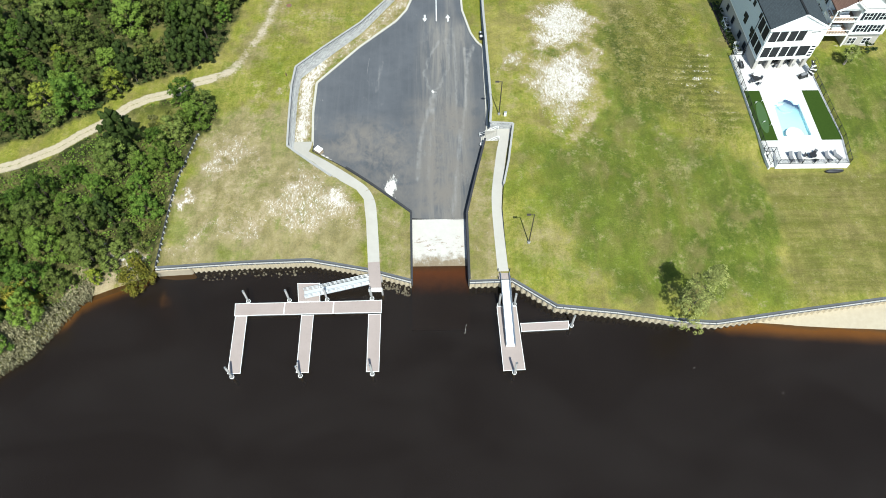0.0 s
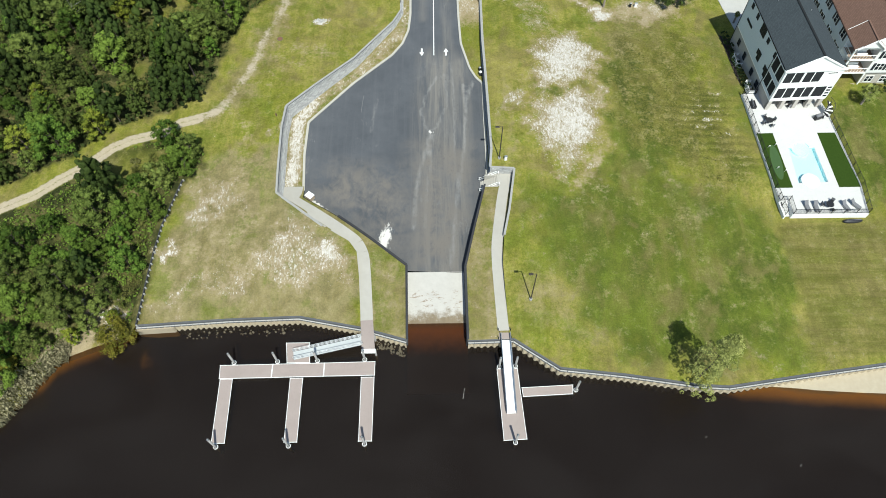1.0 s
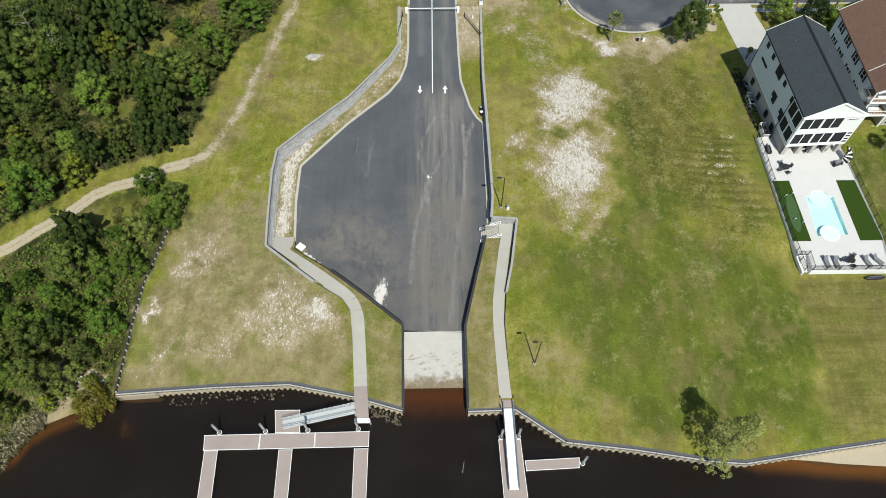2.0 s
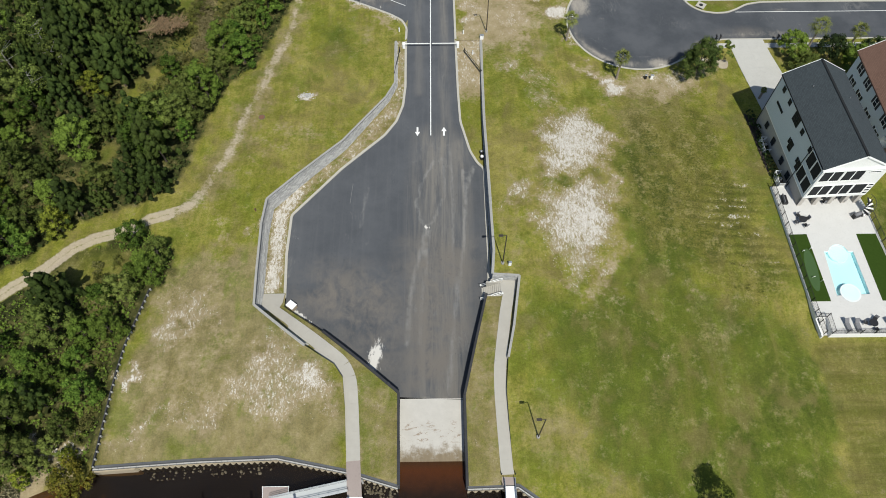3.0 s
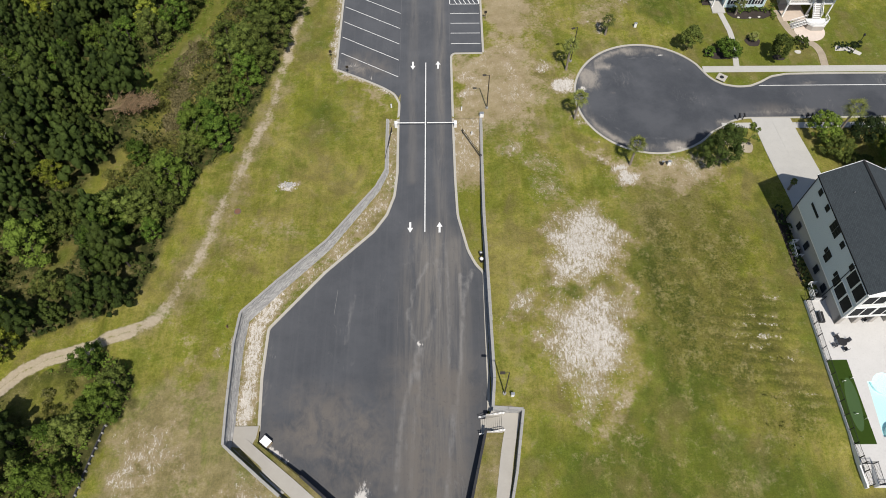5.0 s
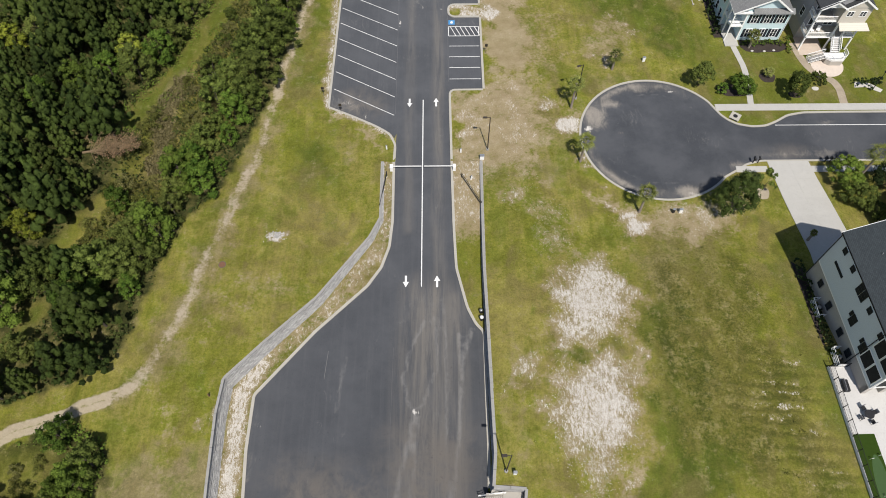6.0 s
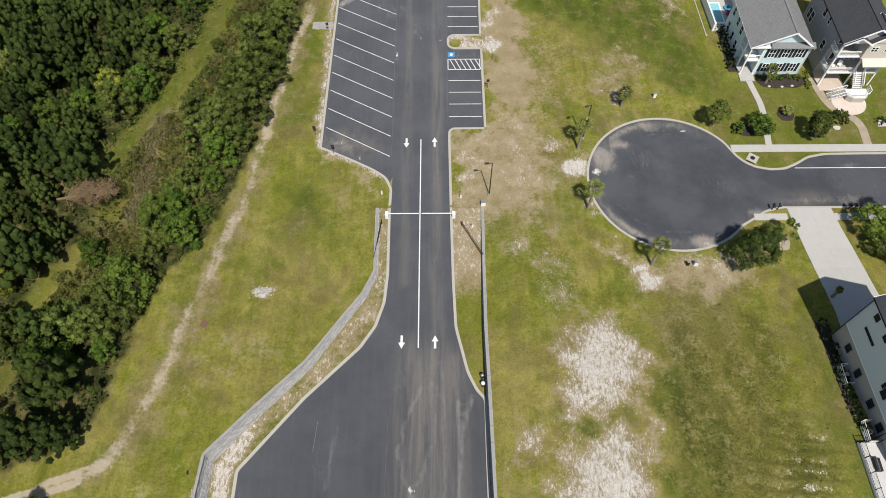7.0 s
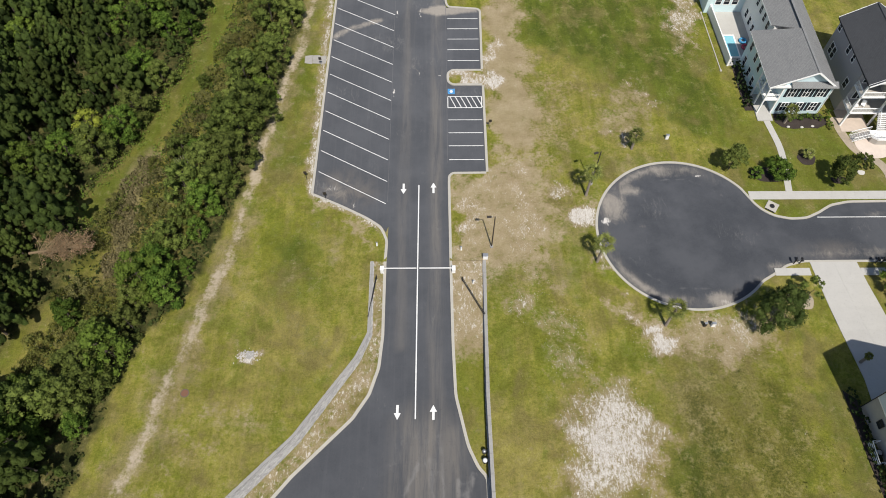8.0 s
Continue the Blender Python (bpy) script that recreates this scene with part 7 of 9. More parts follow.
balustrade(hb, (BX0 + 0.1, BY0 + 0.1, 3.5), (BX0 + 2.3, BY0 + 0.1, 3.5))
balustrade(hb, (BX0 + 0.1, BY0 + 0.1, 3.5), (BX0 + 0.1, BY0 + 4.1, 3.5))
bs, bw = Face((BX0, BY0, 0), (1, 0, 0), (0, -1, 0)), Face((BX0, BY0, 0), (0, 1, 0), (-1, 0, 0))
for a in (3.35, 5.7, 8.05):
    for z in (1.0, 4.2):
        window(hb, bs, a, z, 1.0, 1.75, 2, 1, True)
for a in (5.2, 7.4, 10.0):
    for z in (1.0, 4.2):
        window(hb, bw, a, z, 0.9, 1.7, 1, 1)
part("downpipe", pole(bmesh.new(), (BX1 + 0.06, BY0 - 0.06, 0), (BX1 + 0.06, BY0 - 0.06, BE), 0.06), TRIM, hb)
part("cornice", boxm(BX0 - 0.3, BX1 + 0.3, BY0 - 0.35, BY0 + 0.02, BE - 0.2, BE + 0.05), TRIM, hb)
bmx, bend = 61.65, 84.0
bside = lambda x, y: BR - (bmx - x) * (BR - BE) / (bmx - BX0) if x < bmx else BR - (x - bmx) * (BR - BE) / (BX1 - bmx)
brear, btail = (lambda x, y: bside(x, y) - 0.3), (lambda x, y: BR - (y - BY1 + 2.6) * 1.07)
for ring, slope in (([(BX0 - 0.4, BY0 - 0.4), (BX0 - 0.4, BY1 + 0.4), (bmx, BY1 - 2.6), (bmx, BY0 - 0.4)], bside), ([(bmx, BY0 - 0.4), (bmx, bend), (BX1 + 0.4, bend), (BX1 + 0.4, BY0 - 0.4)], bside),
                    ([(BX0 - 0.4, BY1 + 0.4), (bmx, BY1 + 0.4), (bmx, BY1 - 2.6)], btail), ([(58.2, BY1 + 0.41), (58.2, bend), (bmx, bend), (bmx, BY1 - 2.5)], brear)):
    bm = bmesh.new()
    prism(bm, ring, lambda x, y: slope(x, y) + 0.02, lambda x, y: slope(x, y) + 0.2)
    bmesh.ops.recalc_face_normals(bm, faces=bm.faces)
    part("roof", bm, GREYROOF, hb)
part("ridge_cap", beam(bmesh.new(), (bmx, BY0 - 0.4, BR + 0.2), (bmx, bend, BR + 0.2), 0.34, 0.08), GREYROOF, hb)
for x, y0, y1, z in ((BX0 - 0.4, BY0 - 0.4, BY1 + 0.4, 0), (BX1 + 0.4, BY0 - 0.4, bend, 0), (58.2, BY1 + 0.42, bend, -0.3)):
    part("gutter", beam(bmesh.new(), (x, y0, bside(x, 0) + 0.06 + z), (x, y1, bside(x, 0) + 0.06 + z), 0.07, 0.2), TRIM, hb)
for x in (BX0 - 0.4, BX1 + 0.4):
    part("bargeboard", beam(bmesh.new(), (x, BY0 - 0.43, bside(x, 0) + 0.1), (bmx, BY0 - 0.43, BR + 0.1), 0.06, 0.28), TRIM, hb, "white bargeboard")
bm = bmesh.new()
prism(bm, [(BX0 + 3.0, BY0 - 0.75), (BX1 + 0.35, BY0 - 0.75), (BX1 + 0.35, BY0 + 0.28), (BX0 + 3.0, BY0 + 0.28)], lambda x, y: BE + 0.06 + (y - BY0 + 0.75) * 0.42, lambda x, y: BE + 0.18 + (y - BY0 + 0.75) * 0.42)
part("pent_roof", bm, GREYROOF, hb, "narrow grey shingled pent roof")
gable_wall(hb, BX0 + 0.3, BX1 - 0.3, BY0 + 0.3, 0.2, BE, BR - 0.25, AQUA, -1, bmx)
# rear part and wing with the little pool court
part("wall", boxm(58.6, bmx, BY1, 83.7, -0.3, 7.7), CREAM, hb, "white siding")
part("wall", boxm(bmx, BX1, BY1, 83.7, -0.3, BE), CREAM, hb, "white siding")
part("wall", boxm(51.8, 58.6, 75.3, 84.0, -0.3, 5.6), AQUA, hb)
gable_roof(hb, 51.8, 58.6, 75.3, 84.0, 5.6, 7.8, 0.35, GREYROOF)
gable_wall(hb, 51.8, 58.6, 75.3, 0.2, 5.6, 7.75, AQUA, -1)
bw2 = Face((58.6, BY1, 0), (0, 1, 0), (-1, 0, 0))
for a in (1.6, 3.6, 5.6, 7.6, 9.6):
    for z in (1.2, 5.4):
        window(hb, bw2, a, z, 0.9, 1.6, 1, 1)
for a in (1.0, 4.0, 7.0):
    window(hb, Face((51.8, 75.3, 0), (0, 1, 0), (-1, 0, 0)), a, 3.0, 1.0, 1.4, 1, 1)
    window(hb, Face((51.8, 75.3, 0), (1, 0, 0), (0, -1, 0)), 1.0 + a * 0.5, 2.0, 1.0, 1.5, 1, 1)
bm = bmesh.new()
prism(bm, [(53.2, 61.8), (58.6, 64.0), (58.6, 75.3), (52.6, 75.3)], 0, 0.3)
prism(bm, [(53.2, 61.8), (58.6, 61.8), (58.6, 64.0)], 0, 0.3)
tagged(link("courtyard", bm, DRIVE), "pale paved courtyard with a small plunge pool", "courtyard", kind="structure")
bp = empty("plunge_pool", "small blue plunge pool in a paved courtyard", "pool")
part("coping", boxm(53.9, 56.0, 63.5, 69.2, 0.301, 0.42), TRIM, bp)
part("pool_water", boxm(54.15, 55.75, 63.8, 68.9, 0.423, 0.43), plain("blue_pool", (0.22, 0.50, 0.58), 0.15, vary=0.1), bp, "blue water")
wallb = empty("court_wall", "white solid courtyard wall with capped posts", "wall")
for a, b in (((52.7, 75.2), (53.3, 61.9)), ((51.4, 75.2), (51.9, 60.6))):
    h = 1.9 if a[0] > 52 else 0.22
    part("panel", beam(bmesh.new(), (*a, h / 2), (*b, h / 2), 0.16, h), TRIM if h > 1 else KERB, wallb)
    for p in (a, b):
        part("post", boxm(p[0] - 0.18, p[0] + 0.18, p[1] - 0.18, p[1] + 0.18, 0, h + 0.1, bevel=0.03), TRIM if h > 1 else KERB, wallb)
for c, x, y in (((0.45, 0.05, 0.10), 57.3, 66.0), ((0.05, 0.25, 0.45), 57.2, 67.6)):
    ob = empty("pool_float", "bright inflatable ring on the courtyard paving", "pool float", at=(x, y, 0.3))
    bm = bmesh.new()
    for i in range(14):
        t0, t1 = i * math.pi / 7, (i + 1) * math.pi / 7
        pole(bm, (0.55 * math.cos(t0), 0.55 * math.sin(t0), 0.2), (0.55 * math.cos(t1), 0.55 * math.sin(t1), 0.2), 0.2, n=8)
    part("ring", bm, plain("inflatable_vinyl", c, 0.4), ob, "", True)

# -- the grey house with the double stair --
hc = empty("house", "dark grey raised house with white balconies and double front stair", "house")
CX0, CX1, CY0, CY1, CE, CR = 68.6, 77.4, 48.1, 62.3, 9.9, 12.6
part("wall", boxm(CX0, CX1, CY0 + 2.8, CY1, 3.2, CE), GREYSIDE, hc)
part("undercroft_wall", boxm(CX0 + 0.3, CX1, CY0 + 3.4, CY1, -0.3, 3.2), STUCCO, hc)
part("porch_floor", boxm(CX0, CX1, CY0, CY0 + 2.8, 3.0, 3.22), TRIM, hc)
part("porch_boards", boxm(CX0 + 0.2, CX1 - 0.1, CY0 + 0.2, CY0 + 2.78, 3.223, 3.25), STUCCO, hc, "tan porch boards")
part("balcony_floor", boxm(CX0, CX0 + 3.9, CY0, CY0 + 2.8, 6.6, 6.82), TRIM, hc)
part("balcony_boards", boxm(CX0 + 0.2, CX0 + 3.8, CY0 + 0.2, CY0 + 2.78, 6.823, 6.85), STUCCO, hc, "tan balcony boards")
for z, x1 in ((3.22, CX0 + 4.6), (6.82, CX0 + 3.8)):
    balustrade(hc, (CX0 + 0.1, CY0 + 0.1, z), (x1, CY0 + 0.1, z), gap=0.16)
    balustrade(hc, (CX0 + 0.1, CY0 + 0.1, z), (CX0 + 0.1, CY0 + 2.8, z), gap=0.16)
balustrade(hc, (CX0 + 6.5, CY0 + 0.1, 3.22), (CX1, CY0 + 0.1, 3.22), gap=0.16)
for x in (CX0 + 0.15, CX0 + 4.7, CX0 + 6.5, CX1 - 0.15):
    part("column", boxm(x - 0.13, x + 0.13, CY0, CY0 + 0.26, -0.2, CE if x < CX0 + 4 else 6.6), TRIM, hc)
part("front_room", boxm(CX0 + 4.0, CX1, CY0 - 0.3, CY0 + 2.8, 6.62, CE + 0.2), TANSIDE, hc, "tan sided room over the porch")
for a in (0.8, 3.0):
    window(hc, Face((CX0 + 4.0, CY0 - 0.3, 0), (1, 0, 0), (0, -1, 0)), a, 8.2, 1.0, 0.9, 2, 1)
for x, y, rz in ((CX0 + 1.4, CY0 + 1.3, 20), (CX0 + 2.6, CY0 + 1.5, -30), (CX0 + 7.6, CY0 + 1.4, 10)):
    ob = empty("porch_chair", "white slatted porch chair on the balcony", "chair", "porch chairs", at=(x, y, 3.25), rz=rz)
    part("seat", boxm(-0.3, 0.3, -0.3, 0.3, 0.36, 0.42), TRIM, ob)
    part("backrest", boxm(-0.3, 0.3, 0.26, 0.32, 0.42, 1.05), TRIM, ob)
    for lx in (-0.26, 0.26):
        for ly in (-0.26, 0.26):
            part("leg", boxm(lx - 0.03, lx + 0.03, ly - 0.03, ly + 0.03, 0, 0.36), TRIM, ob)
cw, cs = Face((CX0, CY0, 0), (0, 1, 0), (-1, 0, 0)), Face((CX0, CY0 + 2.8, 0), (1, 0, 0), (0, -1, 0))
for a, z, w, h in ((4.2, 4.3, 1.0, 1.7), (6.2, 8.0, 0.7, 1.3), (8.2, 7.8, 0.9, 1.6), (11.0, 4.2, 0.9, 2.0), (12.1, 4.2, 0.9, 2.0), (13.0, 8.2, 0.8, 1.4)):
    window(hc, cw, a, z, w, h, 1, 1)
for a in (1.0, 3.8, 6.6):
    for z in (3.7, 7.2):
        window(hc, cs, a, z, 1.5, 1.9, 2, 0)
gable_roof(hc, CX0, CX1, CY0, CY1, CE, CR, 0.4, DARKROOF)
for y, f in ((CY0 + 0.2, -1), (CY1, 1)):
    gable_wall(hc, CX0, CX1, y, 0.2, CE, CR - 0.05, GREYSIDE, f)
cmx = CX0 + 1.95
cslope = lambda x, y: CE + 1.22 - abs(x - cmx) * 0.61
for x0, x1 in ((CX0 - 0.4, cmx), (cmx, CX0 + 4.3)):
    bm = bmesh.new()
    prism(bm, [(x0, CY0 - 0.75), (x1, CY0 - 0.75), (x1, CY0 + 1.0), (x0, CY0 + 1.0)], lambda x, y: cslope(x, y) + 0.02, lambda x, y: cslope(x, y) + 0.2)
    bmesh.ops.recalc_face_normals(bm, faces=bm.faces)
    part("roof", bm, DARKROOF, hc)
for x in (CX0 - 0.4, CX0 + 4.3):
    part("bargeboard", beam(bmesh.new(), (x, CY0 - 0.78, cslope(x, 0) + 0.1), (cmx, CY0 - 0.78, CE + 1.32), 0.06, 0.24), TRIM, hc, "white bargeboard")
gable_wall(hc, CX0, CX0 + 3.9, CY0 - 0.3, 0.15, CE + 0.03, CE + 1.18, TRIM, -1)
gable_roof(hc, CX0 + 4.0, CX1, CY0 - 0.5, CY0 + 4.2, CE + 0.2, CE + 1.9, 0.3, DARKROOF)
gable_wall(hc, CX0 + 4.0, CX1, CY0 - 0.48, 0.15, CE + 0.2, CE + 1.85, TANSIDE, -1)
bm = bmesh.new()
prism(bm, [(CX0 + 4.3, CY0 - 1.6), (CX1 + 0.8, CY0 - 1.6), (CX1 + 0.4, CY0 - 0.3), (CX0 + 4.3, CY0 - 0.3)], lambda x, y: 5.95 + (y - CY0 + 1.6) * 0.5, lambda x, y: 6.05 + (y - CY0 + 1.6) * 0.5)
part("pent_roof", bm, TANSIDE, hc, "pale cream pent roof over the porch")
# stair: a straight flight to a landing, then a flight to the side
SX, SY = 69.7, CY0 + 1.0
st = empty("front_stair", "white front stair turning at a railed landing above a round court", "stair")
for i in range(8):
    z = 3.1 - 0.2175 * (i + 1)
    part("tread", boxm(SX + 3.75, SX + 5.3, CY0 - 0.25 * (i + 1), CY0 - 0.25 * i, z - 0.06, z), TIMBER, st, "grey tread")
    part("riser", boxm(SX + 3.75, SX + 5.3, CY0 - 0.25 * i - 0.03, CY0 - 0.25 * i, z, z + 0.19), TRIM, st)
    z = 1.36 - 0.15 * (i + 1)
    part("tread", boxm(SX + 2.6 - 0.33 * (i + 1), SX + 2.6 - 0.33 * i, SY - 4.3, SY - 3.0, z - 0.05, z), TIMBER, st, "grey tread")
    part("riser", boxm(SX + 2.6 - 0.33 * i - 0.03, SX + 2.6 - 0.33 * i, SY - 4.3, SY - 3.0, z, z + 0.13), TRIM, st)
ring = [(SX + 2.6, SY - 2.95), (SX + 2.6, SY - 4.4), (SX + 3.4, SY - 5.0), (SX + 5.6, SY - 5.0), (SX + 6.3, SY - 4.2), (SX + 6.3, SY - 2.95)]
part("landing", prism(bmesh.new(), ring, 1.2, 1.36), TRIM, st)
part("skirt", prism(bmesh.new(), [(x * 0.97 + (SX + 4.4) * 0.03, y * 0.97 + (SY - 4.0) * 0.03) for x, y in ring], 0.0, 1.19), STUCCO, st, "tan panelled landing base")
for a, b in zip(ring[1:], ring[2:]):
    balustrade(st, (*a, 1.36), (*b, 1.36), gap=0.24)
for x in (SX + 3.75, SX + 5.3):
    balustrade(st, (x, CY0, 3.2), (x, CY0 - 1.95, 1.36), gap=0.24)
for y in (SY - 3.0, SY - 4.35):
    balustrade(st, (SX + 2.6, y, 1.36), (SX - 0.1, y, 0.15), gap=0.24)
bm = bmesh.new()
prism(bm, [(CX0 + 0.1, CY0 - 1.2), (CX0 + 4.6, CY0 - 1.2), (CX0 + 4.6, CY0 + 3.4), (CX0 + 0.1, CY0 + 3.4)], 0.0, 0.18)
tagged(link("undercroft_paving", bm, plain("pale_undercroft_pavers", (0.50, 0.42, 0.35), 0.9, vary=0.12)), "pale paving under the raised porch", "pavement", kind="structure")
bm = pole(bmesh.new(), (72.9, 44.3, -0.1), (72.9, 44.3, 0.19), 2.9, n=32)
tagged(link("patio", bm, plain("pale_pavers", (0.58, 0.50, 0.43), 0.9, vary=0.12)), "round pale paved court before the stair", "patio", kind="structure")
bm = bmesh.new()
strip(bm, rounded([(73.2, 35.1), (73.5, 38.5), (72.8, 40.6), (71.0, 41.6), (69.4, 43.6), (68.6, 46.4), (68.2, 50.0)], 2.0), -0.7, 0.7, lambda x, y: -0.1, lambda x, y: 0.17)
bmesh.ops.recalc_face_normals(bm, faces=bm.faces)
tagged(link("garden_path", bm, PAVER), "curving tan paver path to the grey house", "path", kind="structure")
bm = bmesh.new()
strip(bm, rounded([(56.95, 35.1), (57.7, 41.0), (57.8, 44.0), (57.0, 49.4)], 2.0), -0.52, 0.52, lambda x, y: -0.1, lambda x, y: 0.18)
bmesh.ops.recalc_face_normals(bm, faces=bm.faces)
tagged(link("garden_path", bm, DRIVE), "pale concrete path from pavement to porch", "path", kind="structure")

# ---- vegetation ----
rng = np.random.default_rng(7)
PINE = leafy("pine_needles", (0.022, 0.036, 0.009), (0.063, 0.094, 0.019), (0.066, 0.087, 0.018))
BROAD = leafy("broad_leaves", (0.036, 0.072, 0.010), (0.120, 0.182, 0.028), (0.138, 0.186, 0.030))
OLIVE = leafy("olive_leaves", (0.046, 0.067, 0.014), (0.150, 0.190, 0.040), (0.150, 0.176, 0.042))
BRUSH = leafy("brush_leaves", (0.062, 0.072, 0.016), (0.168, 0.176, 0.040), (0.165, 0.150, 0.052))
SCRUB = leafy("brown_brush_leaves", (0.072, 0.072, 0.024), (0.176, 0.162, 0.066), (0.118, 0.128, 0.034))
REED = leafy("dry_reed", (0.17, 0.160, 0.085), (0.36, 0.32, 0.19), (0.2, 0.19, 0.10))
HEDGE = leafy("shrub_leaves", (0.02, 0.035, 0.012), (0.05, 0.075, 0.022), (0.03, 0.05, 0.015))
OAKLEAF = leafy("oak_leaves", (0.040, 0.066, 0.015), (0.112, 0.150, 0.036), (0.09, 0.125, 0.03))
BARK = plain("bark", (0.075, 0.062, 0.05), 0.95, vary=0.3)
DEAD = plain("dead_wood", (0.185, 0.135, 0.078), 0.95, vary=0.3)


def leaf_quads(puffs, count, size, flat=0.2, loose=0.26):
    """Leaf clumps as small bent quads over the skins of a list of puffs (x, y, z, rx, rz), and each one's tone."""
    puffs = np.asarray(puffs, float)
    area = puffs[:, 3] * puffs[:, 3]
    pick = rng.choice(len(puffs), count, p=area / area.sum())
    d = rng.normal(size=(count, 3))
    d[:, 2] = np.abs(d[:, 2]) * 1.1 - 0.45
    d /= np.linalg.norm(d, axis=1)[:, None]
    r = rng.uniform(0.72, 1.08, count)[:, None]
    c = puffs[pick, :3] + d * r * puffs[pick][:, [3, 3, 4]]
    n = d + rng.normal(size=(count, 3)) * loose
    n[:, 2] += flat * 0.8
    n /= np.linalg.norm(n, axis=1)[:, None]
    u = np.cross(n, rng.normal(size=(count, 3)))
    u /= np.linalg.norm(u, axis=1)[:, None]
    w = np.cross(n, u)
    s = (size * rng.uniform(0.55, 1.35, count))[:, None]
    k = rng.uniform(0.55, 1.0, count)[:, None]
    corners = [c - u * s * 0.5, c + w * s * 0.5 * k - n * s * 0.1, c + u * s * 0.5, c - w * s * 0.5 * k - n * s * 0.1]
    return np.stack(corners, 1).reshape(-1, 3), rng.uniform(0, 1, len(puffs))[pick]


def quads_mesh(name, v, material, tone=None):
    me = bpy.data.meshes.new(name)
    n = len(v) // 4
    me.from_pydata(v.tolist(), [], np.arange(4 * n).reshape(n, 4).tolist())
    me.materials.append(material)
    tone = rng.uniform(0, 1, n) if tone is None else tone
    me.attributes.new("tone", "FLOAT", "POINT").data.foreach_set("value", np.repeat(tone, 4).astype(np.float32))
    return me


def tuft_shape():
    """The upper part of a small ball: the firm heart of a tuft of leaves."""
    bm = bmesh.new()
    bmesh.ops.create_icosphere(bm, subdivisions=2, radius=1)
    bmesh.ops.delete(bm, geom=[v for v in bm.verts if v.co.z < -0.55], context="VERTS")
    bm.verts.ensure_lookup_table()
    v, f = np.array([tuple(p.co) for p in bm.verts]), np.array([[p.index for p in q.verts] for q in bm.faces])
    bm.free()
    return v, f


TUFT_V, TUFT_F = tuft_shape()


def crown_mesh(puffs, leaves, size, material, core=0.84, plume=0.0, loose=0.5):
    """A crown of tufts: an uneven heart in each, hung all over with small leaves."""
    puffs = np.asarray(puffs, float)
    n, m = len(puffs), len(TUFT_V)
    tone = rng.uniform(0, 1, n)
    uneven = 1 + 0.27 * rng.normal(size=(n, m, 1))
    slim = 1 - plume * np.clip(TUFT_V[:, 2:3], 0, 1)
    heart = TUFT_V * np.c_[slim, slim, 1 + 0.4 * plume * np.ones_like(slim)]
    heart = puffs[:, None, :3] + heart[None] * uneven * core * puffs[:, None, [3, 3, 4]]
    faces = (TUFT_F[None] + m * np.arange(n)[:, None, None]).reshape(-1, 3)
    quads, leaf_tone = leaf_quads(puffs, leaves, size, 0.2, loose)
    k = len(quads) // 4
    me = bpy.data.meshes.new("crown")
    me.from_pydata(np.r_[heart.reshape(-1, 3), quads].tolist(), [], faces.tolist() + (n * m + np.arange(4 * k)).reshape(k, 4).tolist())
    me.materials.append(material)
    me.polygons.foreach_set("use_smooth", [True] * len(faces) + [False] * k)
    me.attributes.new("tone", "FLOAT", "POINT").data.foreach_set("value", np.r_[np.repeat(tone, m), np.repeat(leaf_tone, 4)].astype(np.float32))
    return me


def limbs(h, r, spread, n, lean=0.0):
    """A tapered trunk with a few limbs."""
    bm = bmesh.new()
    a = Vector((0, 0, -0.4))
    for i in range(4):
        b = Vector((lean * (i + 1) * 0.2 + random.uniform(-0.1, 0.1), random.uniform(-0.1, 0.1), h * 0.2 * (i + 1)))
        pole(bm, a, b, r * (1 - 0.2 * i), r * (0.8 - 0.2 * i), 6)
        a = b
        if i:
            for j in range(n):
                t = random.uniform(0, 6.28)
                e = b + Vector((math.cos(t), math.sin(t), 0.55)) * spread * random.uniform(0.55, 0.9) * (1.1 - 0.2 * i)
                pole(bm, b, e, r * 0.35, r * 0.1, 5)
    return bm


def crown_puffs(h, spread, n, base=0.35, top=1.0, shape="round"):
    puffs = []
    for i in range(n):
        f = (i + 0.5) / n
        z = h * (base + (top - base) * f)
        reach = spread * math.sin(math.pi * (0.18 + 0.72 * f)) * 0.85
        t = i * 2.4 + random.uniform(-0.4, 0.4)
        q = reach * random.uniform(0.35, 1.0)
        s = spread * (random.uniform(0.24, 0.42) if shape == "round" else random.uniform(0.15, 0.33))
        puffs.append((q * math.cos(t), q * math.sin(t), z, s, s * 0.75))
    return puffs


def pine_puffs(h, spread):
    """Tufts at the ends of whorled branches, shorter towards the top."""
    puffs = [(0, 0, h, spread * 0.15, spread * 0.2)]
    for i in range(7):
        f = i / 7
        reach = spread * ((1 - f) ** 0.75 * 0.9 + 0.06)
        n = max(3, round(6.5 - 4 * f))
        for j in range(n):
            t = 6.283 * (j + random.uniform(-0.35, 0.35)) / n + i * 1.9
            for q in ((0.45, 0.95) if reach > 1.6 else (0.75,)):
                r = reach * q * random.uniform(0.72, 1.2)
                s = spread * random.uniform(0.135, 0.22)
                puffs.append((r * math.cos(t), r * math.sin(t), h * (0.30 + 0.66 * f) + random.uniform(-0.35, 0.35) - 0.1 * r, s, s * 1.25))
    return puffs


